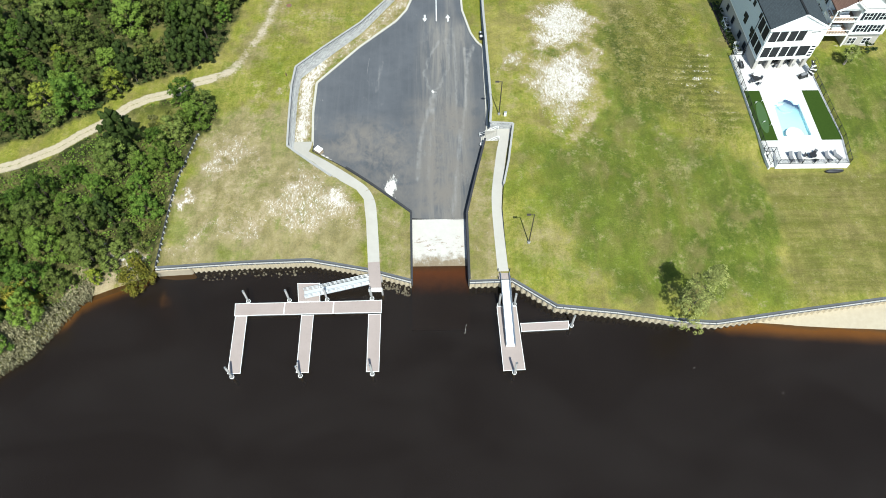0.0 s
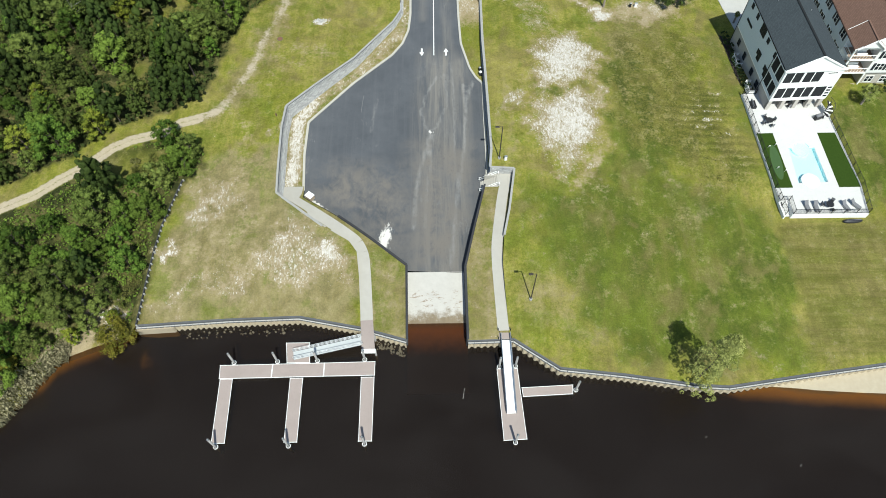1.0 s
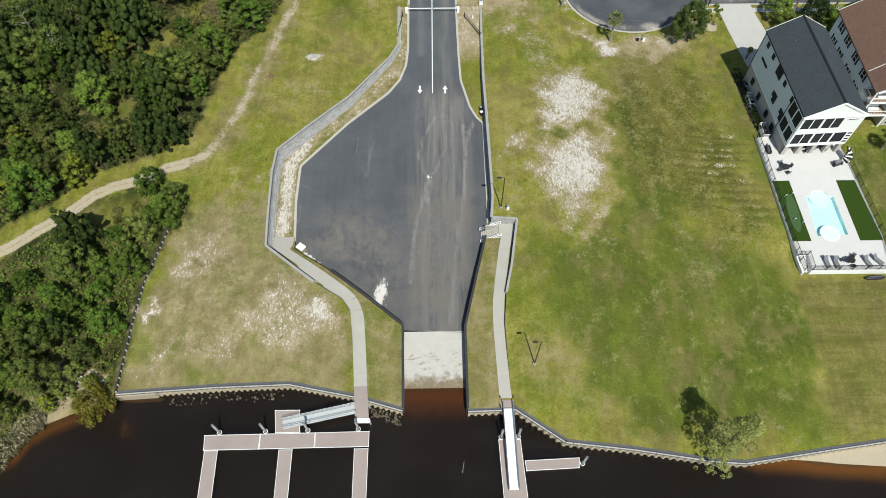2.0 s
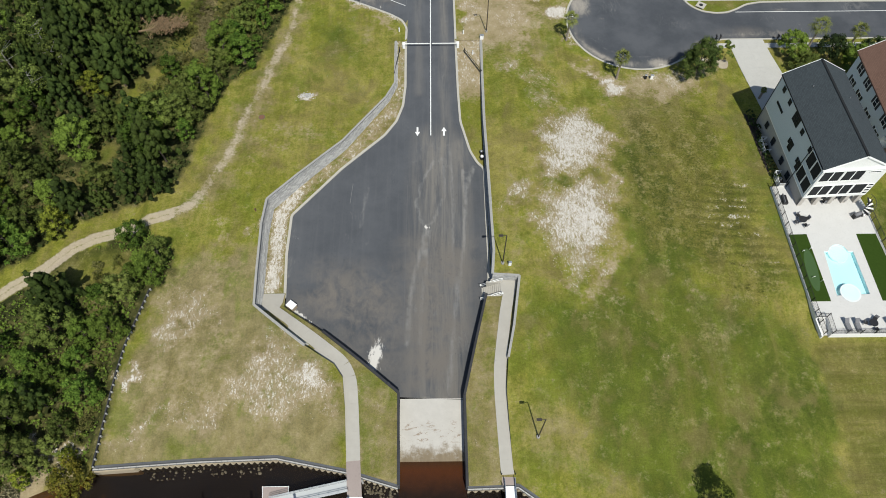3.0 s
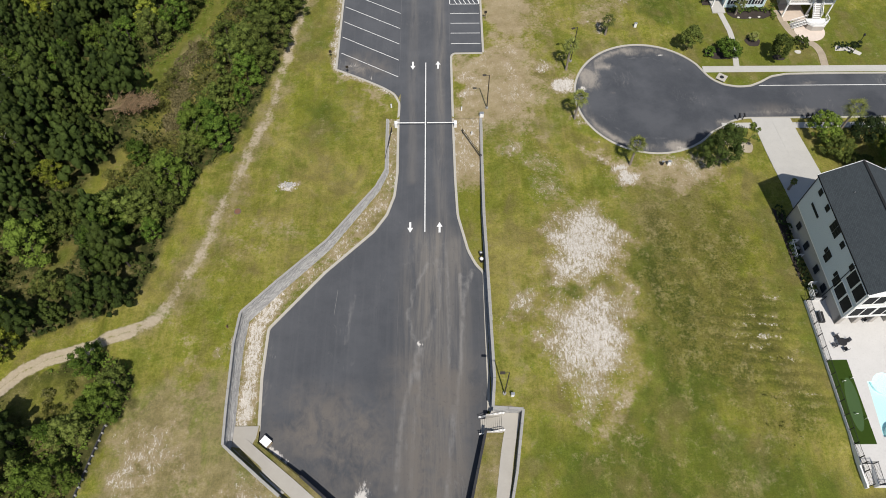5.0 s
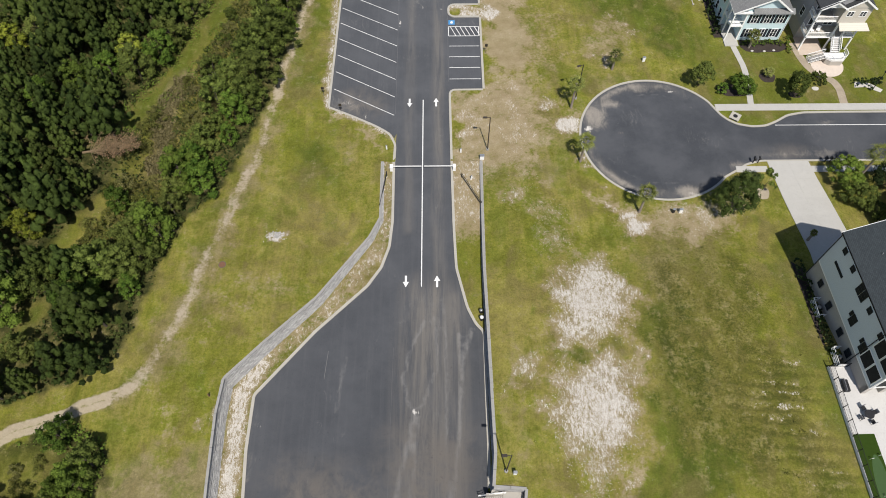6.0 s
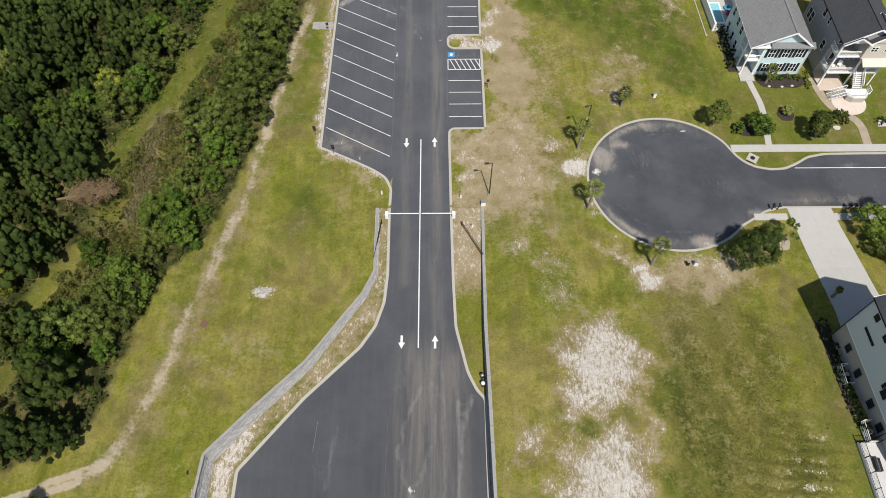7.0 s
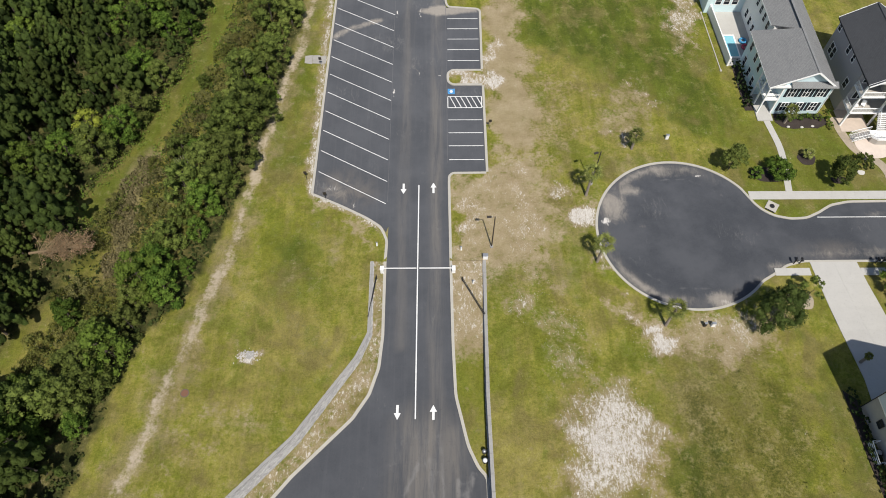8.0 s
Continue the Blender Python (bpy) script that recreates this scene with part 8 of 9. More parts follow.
def dome_puffs(h, spread, n, base):
    """Clumps over an uneven dome, with a few set deep as gaps."""
    puffs, mid = [], h * (base + 0.35 * (1 - base))
    wave = [random.uniform(0, 6.28) for i in range(3)]
    for i in range(n):
        z = 1 - 1.45 * (i + 0.5) / n
        t = 2.4 * i + random.uniform(-0.35, 0.35)
        uneven = 1 + 0.18 * math.sin(2 * t + wave[0]) + 0.14 * math.sin(3 * t + wave[1] + 2 * z)
        q = math.sqrt(max(0.0, 1 - z * z)) * random.uniform(0.78, 1.08) * uneven
        s = spread * random.uniform(0.12, 0.34)
        puffs.append((spread * 0.85 * q * math.cos(t), spread * 0.85 * q * math.sin(t), mid + (h - mid) * z * random.uniform(0.8, 1.08), s, s * 0.85))
    return puffs


def tree_proto(name, label, h, spread, n, leaves, size, material, shape="round", trunk=0.16, category="tree", base=0.35):
    ob = tagged(new(name), label, category)
    part("trunk", limbs(h * 0.9, trunk, spread * 0.36, 1 if shape == "pine" else 2), BARK, ob)
    puffs = pine_puffs(h, spread) if shape == "pine" else dome_puffs(h, spread, n, base) if shape == "dome" else crown_puffs(h, spread, n, base, 1.0, shape)
    crown = new("crown", crown_mesh(puffs, leaves, size, material, *((0.84, 0.4, 0.4) if shape == "pine" else (0.36, 0.0, 0.9) if material in (BRUSH, SCRUB) or category == "bush" else (0.5, 0.0, 0.7) if material in (OAKLEAF, HEDGE) else (0.6, 0.0, 0.85))))
    crown.parent = ob
    return ob


def spots_in(poly, gap, bounds, keep, tries=9000):
    x0, x1, y0, y1 = bounds
    xs, ys = rng.uniform(x0, x1, tries), rng.uniform(y0, y1, tries)
    ok = inside(xs, ys, poly) & keep(xs, ys)
    out = []
    for x, y in zip(xs[ok], ys[ok]):
        if all((x - a) ** 2 + (y - b) ** 2 > gap * gap for a, b in out):
            out.append((x, y))
    return out


SOUTH_GAP = [(-57.0, -9.5), (-55.4, -7.8), (-54.6, -4.0)]


def near_clear(x, y):
    return np.minimum(near_line(x, y, SOUTH_GAP), near_line(x, y, CLEAR_LANE))


# Leaf colours darkened for the shade that the trees above would cast.
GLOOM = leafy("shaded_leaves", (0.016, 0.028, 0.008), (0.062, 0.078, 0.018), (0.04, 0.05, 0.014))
YELLOW = leafy("yellow_green_leaves", (0.085, 0.112, 0.014), (0.26, 0.28, 0.034), (0.21, 0.24, 0.036))
pines = [tree_proto("pine_tree", "dark green young pine with tufted crown in the wood", h, s, 0, 1380, 0.2, PINE, "pine") for h, s in ((9.0, 2.7), (7.4, 2.4), (10.4, 3.0), (6.2, 2.2), (11.4, 2.8))]
broads = [tree_proto("broadleaf_tree", "bushy green broadleaf tree at the wood's edge", h, s, n, c, 0.235, m, "dome", base=0.12) for h, s, n, c, m in ((6.2, 2.5, 38, 2000, BROAD), (4.8, 2.0, 32, 1450, BROAD), (7.0, 2.7, 40, 2250, OLIVE), (5.2, 2.1, 34, 1650, OLIVE), (5.4, 2.1, 34, 1450, YELLOW))]
bushes = [tree_proto("bush", "low scrubby bush in rough ground", h, s, 16, 760, 0.19, m, "dome", 0.05, "bush", 0.02) for h, s, m in ((1.7, 1.7, BRUSH), (1.5, 1.5, SCRUB), (2.1, 1.8, BRUSH), (1.4, 1.4, OLIVE), (1.3, 1.6, BRUSH))]
used = set()


def plant(kind, x, y, scale, group):
    proto = random.choice(kind)
    z = float(land_z(x, y)) - 0.1
    m = pose(x, y, z, random.uniform(-4, 4), random.uniform(-4, 4), random.uniform(0, 360))
    if proto.name not in used:
        used.add(proto.name)
        proto.scale = (scale,) * 3
        proto.matrix_basis = m @ Matrix.Diagonal((scale, scale, scale, 1))
        ob = proto
        tagged(ob, group=group)
    else:
        keep = proto.scale.copy()
        proto.scale = (scale,) * 3
        ob = copy_thing(proto, m)
        proto.scale = keep
    return ob


def forest_keep(x, y):
    edge, lane = brushland(x, y)
    return (near_clear(x, y) > 2.6) & (near_line(x, y, CLEAR_LANE) > 3.4) & (x > -86 + 0.12 * np.clip(y, 0, 70)) & ((x < lane + 0.5) | (y < 4)) & (x < edge - 1.3) & ~((x > -56) & (x < -42) & (y > 17.0) & (y < 27.5)) & (near_line(x, y, TRAIL) > 3.6) & (near_line(x, y, GLADE) > 2.9) & (near_line(x - 1.6, y, GLADE) > 2.6)


def edge_keep(x, y):
    edge, lane = brushland(x, y)
    return (y >= 0) & (x > edge - np.where(y > 36, 6.0, 7.0)) & (x < edge - 1.2) & (near_clear(x, y) > 4.2) & (near_line(x, y, WEEDY) > 3.0)


def brush_keep(x, y):
    edge, lane = brushland(x, y)
    return (y > 2) & ~((x < -43.5) & (y > 19) & (y < 25.5)) & (x > lane + 1.4) & (x < edge - 4.2) & (near_line(x, y, WEEDY) > 1.5) & (near_line(x, y, GLADE) > 2.2) & (near_clear(x, y) > 2.7)


def wood_kind(x, y):
    """Pines in the depth of the wood, broadleaf trees and a few yellow ones towards the trail and the lawn."""
    r, deep = random.random(), x < -50 and y > 8
    if r < (0.82 if deep else 0.36):
        return pines
    return broads[:2] if r < (0.90 if deep else 0.76) else broads[2:4] if r < 0.95 else broads[4:]


for x, y in spots_in(FOREST, 3.6, (-88, -22, -50, 90), forest_keep, 12000):
    plant(wood_kind(x, y), x, y, random.uniform(0.68, 1.34), "trees of the wood")
for x, y in spots_in(FOREST, 3.3, (-50, -20, 0, 90), edge_keep):
    plant(broads[2:4] if random.random() < 0.6 else broads[:2], x, y, random.uniform(0.6, 1.35), "trees of the wood")
for x, y in spots_in(FOREST, 2.2, (-60, -22, 0, 90), brush_keep, 3600):
    plant(bushes if random.random() < 0.95 else broads[1:4:2], x, y, random.uniform(0.6, 1.3) if random.random() < 0.8 else 0.55, "bushes of the rough ground")


def thicket_keep(x, y):
    open_spot = np.hypot((x + 50.0) / 7.0, (y + 27.2) / 4.6) < 1
    north_of = (near_line(x, y + 2.0, TRAIL) > 4.6) & ((x > -53) | (near_line(x, y + 4.0, TRAIL) > 5.4))
    return (near_line(x, y, TRAIL) > 4.4) & north_of & ~open_spot & (x > -86) & (y > shore_y(x) + 3.2) & (np.hypot(x + 50.5, y + 52) > 4.5) & (near_line(x, y, RETURN) > 2.4)


for x, y in spots_in(THICKET, 3.5, (-96, -39, -85, -19), thicket_keep):
    r = random.random()
    plant(broads[:2] if r < 0.5 else broads[2:4] if r < 0.72 else pines if x < -50 or r < 0.85 else bushes, x, y, random.uniform(0.6, 1.0) if x > -53 else random.uniform(0.75, 1.15), "trees of the thicket")
for x, y, k in ((-41.0, -28.9, 0), (-42.4, -27.0, 1), (-45.0, -22.6, 0), (-43.6, -29.6, 1)):
    plant(broads[k:k + 1], x, y, 0.85, "trees of the thicket")
for x, y, s in ((-46.0, -38.0, 0.7), (-45.2, -44.5, 0.7), (-45.6, -48.0, 0.6), (-50.5, -26.6, 0.7), (-47.6, -25.8, 0.6), (-49, -29, 0.8), (-54, -30.5, 0.8), (-47.5, -52.0, 0.8), (-46.0, -50.0, 0.9), (-53.0, -55.0, 0.8)):
    plant(bushes, x, y, s, "bushes of the thicket")
GOLDEN = leafy("golden_leaves", (0.10, 0.105, 0.012), (0.30, 0.255, 0.040), (0.22, 0.21, 0.03))
gold = tree_proto("bush", "yellow-green bush overhanging the water beside the bulkhead", 3.4, 2.9, 34, 2600, 0.22, GOLDEN, "dome", 0.07, "bush", 0.05)
gold.matrix_basis = pose(-47.1, -57.6, -0.6)
for x, y, s in ((-63.4, -61.2, 0.95), (-61.2, -62.6, 0.6)):
    g = copy_thing(gold, pose(x, y, float(land_z(x, y)) - 0.1, 0, 0, x * 40) @ Matrix.Scale(s, 4))
    tagged(g, "yellow-green bush at the edge of the thicket")
for x, y, s in ((-50.0, -53.2, 0.55), (-48.2, -54.6, 0.5), (-51.6, -55.6, 0.5), (-53.6, -57.4, 0.55), (-49.0, -51.0, 0.6)):
    plant(broads[2:], x, y, s, "trees of the thicket")

# undergrowth: leaf litter plants of many kinds, too many to count
def scatter(name, label, category, poly, bounds, count, size, height, material, keep):
    x0, x1, y0, y1 = bounds
    xs, ys = rng.uniform(x0, x1, count), rng.uniform(y0, y1, count)
    ok = inside(xs, ys, poly) & keep(xs, ys)
    xs, ys = xs[ok], ys[ok]
    puffs = np.c_[xs, ys, land_z(xs, ys) + rng.uniform(0, height, len(xs)), np.full(len(xs), 0.4), np.full(len(xs), 0.3)]
    v, tone = leaf_quads(puffs, len(xs) * 3, size, 0.6)
    return tagged(new(name, quads_mesh(name, v, material, tone)), label, category, kind="stuff")


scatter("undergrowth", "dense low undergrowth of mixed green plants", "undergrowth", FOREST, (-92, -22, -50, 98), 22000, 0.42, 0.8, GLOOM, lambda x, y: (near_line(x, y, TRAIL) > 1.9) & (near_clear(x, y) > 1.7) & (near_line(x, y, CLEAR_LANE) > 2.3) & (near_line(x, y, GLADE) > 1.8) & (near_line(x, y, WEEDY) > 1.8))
scatter("undergrowth", "dense low undergrowth of mixed green plants", "undergrowth", THICKET, (-96, -39, -85, -19), 14000, 0.36, 0.7, BROAD, lambda x, y: (near_line(x, y, TRAIL) > 1.9) & (y > shore_y(x) + 1.5) & (near_line(x, y, RETURN) > 0.9) & (np.hypot((x + 51.0) / 4.6, (y + 53.4) / 2.4) > 1) & (np.hypot((x + 50.0) / 6.0, (y + 27.2) / 3.8) > 1))
scatter("undergrowth", "dry brown weeds and brush in rough ground", "undergrowth", FOREST, (-60, -22, 0, 98), 20000, 0.24, 0.7, SCRUB, brush_keep)

scatter("undergrowth", "low green plants growing in from the sides of the clearing", "undergrowth", FOREST, (-54, -32, 28, 98), 9000, 0.26, 0.5, BROAD, lambda x, y: (near_line(x, y, CLEAR_LANE) > 1.3 + 0.7 * np.sin(y * 0.8 + np.sin(x))) & (near_line(x, y, CLEAR_LANE) < 3.6))
WEED = leafy("dry_weed", (0.085, 0.078, 0.030), (0.185, 0.155, 0.082))
scatter("weeds", "tall dry straw-coloured weeds in a gap of the wood", "weeds", FOREST, (-50, -36, 10, 42), 9000, 0.34, 0.6, WEED, lambda x, y: near_line(x, y, WEEDY) < 1.6 + 0.8 * np.sin(y * 0.9))

# reeds on the marshy point
def reeds():
    n = 44000
    xs, ys = rng.uniform(-96, -54, n), rng.uniform(-92, -58, n)
    d = ys - shore_y(xs)
    ok = (d > -1.2) & (d < lerp_table(xs, [(-96, 9), (-64, 7.5), (-58, 3.5), (-54, 1.5)]))
    xs, ys = xs[ok], ys[ok]
    z = np.maximum(land_z(xs, ys), WATER_Z - 0.1)
    h = rng.uniform(1.0, 2.0, len(xs))
    t = rng.uniform(0, 6.28, len(xs))
    lean = rng.normal(size=(len(xs), 2)) * 0.28
    w = 0.045
    a = np.c_[xs - w * np.cos(t), ys - w * np.sin(t), z]
    b = np.c_[xs + w * np.cos(t), ys + w * np.sin(t), z]
    c = np.c_[xs + lean[:, 0] + w * np.cos(t) * 0.7, ys + lean[:, 1] + w * np.sin(t), z + h]
    e = np.c_[xs + lean[:, 0] - w * np.cos(t) * 0.7, ys + lean[:, 1] - w * np.sin(t), z + h * 0.96]
    plumes = np.c_[xs, ys, z + h * 0.8, np.full(len(xs), 0.3), np.full(len(xs), 0.4)]
    v = np.r_[np.stack([a, b, c, e], 1).reshape(-1, 3), leaf_quads(plumes, len(xs), 0.3, 0.6, 0.8)[0]]
    tagged(new("reeds", quads_mesh("reeds", v, REED)), "pale dry marsh reeds at the water's edge", "reeds", kind="stuff")


reeds()

# thin pale-limbed trees deep in the wood
for x, y, h in ((-71.5, 29, 9.5), (-71, 20, 9), (-66, 13.5, 8.5), (-68.5, 8, 8), (-76, 15, 9)):
    tree = empty("bare_limbed_tree", "thin half-bare tree with pale dead limbs in the wood", "tree", "half-bare trees", at=(x, y, float(land_z(x, y))), rz=random.uniform(0, 360))
    part("trunk", limbs(h, 0.2, 4.0, 4), TIMBER, tree)
    crown = new("crown", quads_mesh("crown", leaf_quads(crown_puffs(h, 3.4, 26, 0.5, 1.0, "lumpy"), 900, 0.3)[0], OLIVE))
    crown.parent = tree
# fallen brown tree in the wood
dead = empty("dead_tree", "dead brown tree lying fanned out, withered leaves still on it", "tree", at=(-53.6, 22.6, 2.6), rz=4)
wither = []
bm = bmesh.new()
pole(bm, (-0.6, 0.2, 0.8), (7.6, 0.2, 2.0), 0.2, 0.05, 6)
for i in range(120):
    f = random.uniform(0.05, 0.95)
    a = Vector((7.4 * f, 0.2, 0.8 + 1.2 * f))
    t = random.gauss(0.25, 0.75)
    b = a + Vector((math.cos(t), math.sin(t) * 1.1, random.uniform(-0.05, 0.6))) * random.uniform(1.0, 3.0) * (1.15 - 0.4 * f)
    pole(bm, a, b, 0.05, 0.018, 4)
    for j in range(5):
        w = t + random.gauss(0, 0.6)
        p = a.lerp(b, random.uniform(0.35, 1))
        c = p + Vector((math.cos(w), math.sin(w), random.uniform(-0.2, 0.4))) * random.uniform(0.4, 0.9)
        pole(bm, p, c, 0.03, 0.012, 3)
        wither.append((c.x, c.y, c.z, 0.26, 0.2))
part("trunk", bm, DEAD, dead)
v, tone = leaf_quads(wither, 3000, 0.17, 0.2, 0.9)
crown = new("crown", quads_mesh("crown", v, leafy("withered_leaves", (0.13, 0.085, 0.045), (0.30, 0.205, 0.12)), tone))
crown.parent = dead
snag = empty("dead_tree", "bare grey dead sapling standing in the brush", "tree", at=(-35.1, 37.6, 0.5))
bm = bmesh.new()
for i in range(40):
    t = random.uniform(0, 6.28)
    pole(bm, (0, 0, random.uniform(0.3, 2.5)), (math.cos(t) * 1.6, math.sin(t) * 1.6, random.uniform(2.5, 4.2)), 0.05, 0.015, 4)
part("crown", bm, TIMBER, snag)

# ---- garden plants ----
FROND = leafy("palm_fronds", (0.075, 0.095, 0.022), (0.235, 0.25, 0.07), (0.17, 0.19, 0.05))
MULCH = plain("dark_mulch", (0.045, 0.035, 0.03), 0.95, vary=0.4, scale=4)
PALMBARK = plain("palm_bark", (0.26, 0.22, 0.18), 0.95, vary=0.25)


def palm(x, y, h, spread, n=16, lean=(0, 0), label="slender cabbage palm with a ragged head of fan fronds", group="palms"):
    ob = empty("palm_tree", label, "palm", group, at=(x, y, float(land_z(x, y))), rz=random.uniform(0, 360))
    bm = bmesh.new()
    a = Vector((0, 0, -0.2))
    for i in range(4):
        b = Vector((lean[0] * (i + 1) / 4, lean[1] * (i + 1) / 4, h * (i + 1) / 4))
        pole(bm, a, b, 0.22 - 0.015 * i, 0.205 - 0.015 * i, 9)
        a = b
    for i in range(14):
        t = i * 2.4
        z = h * (0.55 + 0.032 * i)
        pole(bm, (a.x * z / h, a.y * z / h, z), (a.x + 0.34 * math.cos(t), a.y + 0.34 * math.sin(t), z + 0.3), 0.05, 0.02, 4)
    part("trunk", bm, PALMBARK, ob)
    top, v = a, []
    for i in range(n):
        t, up = 2.4 * i, -0.75 + 2.0 * i / n + random.uniform(-0.15, 0.15)
        d = Vector((math.cos(t) * math.cos(up), math.sin(t) * math.cos(up), math.sin(up)))
        s = Vector((-math.sin(t), math.cos(t), 0))
        w = s.cross(d)
        hub = top + d * spread * random.uniform(0.42, 0.58)
        v += [tuple(top + s * 0.03), tuple(top - s * 0.03), tuple(hub - s * 0.025), tuple(hub + s * 0.025)]
        for j in range(13):
            f = (j - 6) / 6 * 1.75
            e = (d * math.cos(f) + s * math.sin(f)).normalized()
            L = spread * 0.58 * (1 - 0.22 * abs(f) / 1.75) * random.uniform(0.85, 1.1)
            c = e.cross(w).normalized() * 0.05
            mid, tip = hub + e * L * 0.55, hub + e * L + Vector((0, 0, -0.28 * L))
            v += [tuple(hub - c * 0.4), tuple(hub + c * 0.4), tuple(mid + c), tuple(mid - c)]
            v += [tuple(mid - c), tuple(mid + c), tuple(tip + c * 0.2), tuple(tip - c * 0.2)]
    crown = new("fronds", quads_mesh("fronds", np.array(v), FROND))
    crown.parent = ob
    return ob


for x, y, h, s in ((25.6, 34.5, 6.0, 1.6), (25.9, 22.8, 5.4, 1.65), (34.0, 12.7, 5.4, 1.65), (33.9, 43.5, 3.5, 1.4), (70.5, 19.0, 6.6, 2.0), (74.6, -16.6, 3.0, 1.6), (59.8, 48.8, 3.0, 1.3), (61.4, 41.6, 1.2, 1.0), (78.6, 19.5, 5.0, 1.7), (58.6, 7.0, 2.2, 0.6)):
    palm(x, y, h, s)


def shrub(name, label, x, y, h, spread, leaves, material, size=0.32, n=18, trunk=0.1, z=None, base=0.25, category="shrub", group=""):
    ob = tree_proto(name, label, h, spread, n, leaves, size, material, "dome", trunk, category, base)
    ob.matrix_basis = pose(x, y, float(land_z(x, y)) if z is None else z, 0, 0, random.uniform(0, 360))
    if group:
        tagged(ob, group=group)
    return ob


shrub("oak_tree", "broad dark green live oak beside the turning circle", 48.3, 13.2, 8.0, 3.15, 9000, OAKLEAF, 0.17, 74, 0.22, category="tree", base=0.2)
shrub("small_tree", "thin leafy sapling beside the oak", 54.4, 16.9, 4.2, 1.7, 420, OLIVE, 0.3, 10, 0.06, category="tree")
shore = empty("shore_tree", "tall sparse pale green tree growing at the bulkhead", "tree", at=(36.8, -65.3, float(land_z(36.8, -65.0))))
puffs = []
for i in range(64):
    f = (i + 0.5) / 64
    t, q = 2.4 * i + random.uniform(-0.5, 0.5), float(lerp_table(f, [(0, 2.6), (0.35, 2.3), (0.75, 1.7), (1, 0.5)])) * random.uniform(0.35, 1.1)
    puffs.append((q * math.cos(t) + 0.3 * f, q * math.sin(t), 1.6 + 12.2 * f, random.uniform(0.4, 0.8), random.uniform(0.35, 0.6)))
for i in range(16):
    t, q = radians(-90 + random.uniform(-65, 45)), random.uniform(1.6, 3.6)
    puffs.append((q * math.cos(t), q * math.sin(t), 2.6 - 0.7 * q + random.uniform(0, 0.5), 0.3, 0.3))
part("trunk", limbs(14.0, 0.11, 2.0, 4), BARK, shore)
v, tone = leaf_quads(puffs, 9500, 0.185, 0.2, 0.9)
crown = new("crown", quads_mesh("crown", v, leafy("shore_leaves", (0.120, 0.140, 0.036), (0.36, 0.37, 0.12), (0.30, 0.31, 0.10)), tone))
crown.parent = shore
shrub("small_tree", "round dark green tree on the front lawn", 48.6, 39.4, 5.0, 1.9, 2600, OLIVE, 0.21, 46, base=0.4, category="tree")
shrub("small_tree", "spreading green tree over a dark mulch bed", 55.7, 38.3, 2.9, 2.2, 1900, BROAD, 0.24, 40, category="tree")
shrub("shrub", "round bright green shrub in a mulch bed", 52.5, 38.2, 1.5, 1.1, 480, BROAD, 0.26)
shrub("small_tree", "round olive-red ornamental tree on the lawn", 64.4, 36.7, 5.2, 2.0, 2600, OLIVE, 0.21, 46, base=0.36, category="tree")
shrub("shrub", "loose flowering shrub beside the white stones", 70.0, 40.2, 1.8, 1.4, 420, OLIVE, 0.28)
for x, y, h, s, m in ((67.0, 18.2, 5.0, 2.7, BROAD), (68.5, 14.2, 4.0, 2.4, OLIVE), (74.2, 17.6, 4.6, 2.8, HEDGE), (77.5, 15.0, 4.6, 2.8, BROAD), (82.0, 17.0, 4.4, 2.8, HEDGE), (71.0, 11.0, 3.2, 2.0, OLIVE), (80.0, 11.0, 4.2, 2.6, HEDGE), (86.5, 15.0, 4.4, 2.8, BROAD)):
    shrub("garden_tree", "dense green garden tree south of the street", x, y, h, s, 2400, m, 0.24, 34, 0.12, category="tree", group="garden trees")
for y in np.arange(-12.6, 3.2, 1.25):
    shrub("hedge_shrub", "dark clipped hedge shrub along the house wall", 55.35 + random.uniform(-0.15, 0.15), float(y), random.uniform(1.0, 1.5), 0.7, 170, HEDGE, 0.22, 8, 0.04, group="hedge shrubs")
for y in np.arange(52.5, 62.0, 1.3):
    shrub("hedge_shrub", "dark clipped hedge shrub along the house wall", 54.6 + random.uniform(-0.2, 0.2), float(y), random.uniform(1.2, 2.0), 0.8, 190, HEDGE, 0.24, 8, 0.04, group="hedge shrubs")
for i in range(15):
    shrub("hedge_shrub", "small green bed shrub before the house front", 58.7 + 0.5 * i, 49.7 + random.uniform(-0.35, 0.35), random.uniform(0.7, 1.1), 0.5, 110, BROAD if i % 3 else HEDGE, 0.2, 7, 0.03, group="bed shrubs")
for x, y in ((66.7, 49.2), (67.4, 50.6), (66.9, 47.7)):
    shrub("hedge_shrub", "small green bed shrub before the house front", x, y, 1.0, 0.6, 140, BROAD, 0.22, 7, 0.03, group="bed shrubs")
for x, y, h, s in ((75.6, -15.6, 1.2, 0.9), (77.5, -13.6, 1.6, 1.0), (80.0, -13.4, 2.2, 1.4), (76.8, 39.6, 1.2, 1.0), (78.8, 39.0, 1.5, 1.2), (80.5, 40.0, 1.0, 0.9)):
    shrub("hedge_shrub", "dark green garden shrub beside the house", x, y, h, s, 260, HEDGE, 0.25, 9, 0.04, group="bed shrubs")


def bed(label, ring, material, z=0.18, name="planting_bed"):
    bm = bmesh.new()
    prism(bm, ring, lambda x, y: float(land_z(x, y)) - 0.2, lambda x, y: float(land_z(x, y)) + 0.05)
    tagged(link(name, bm, material), label, "planting bed", kind="structure")


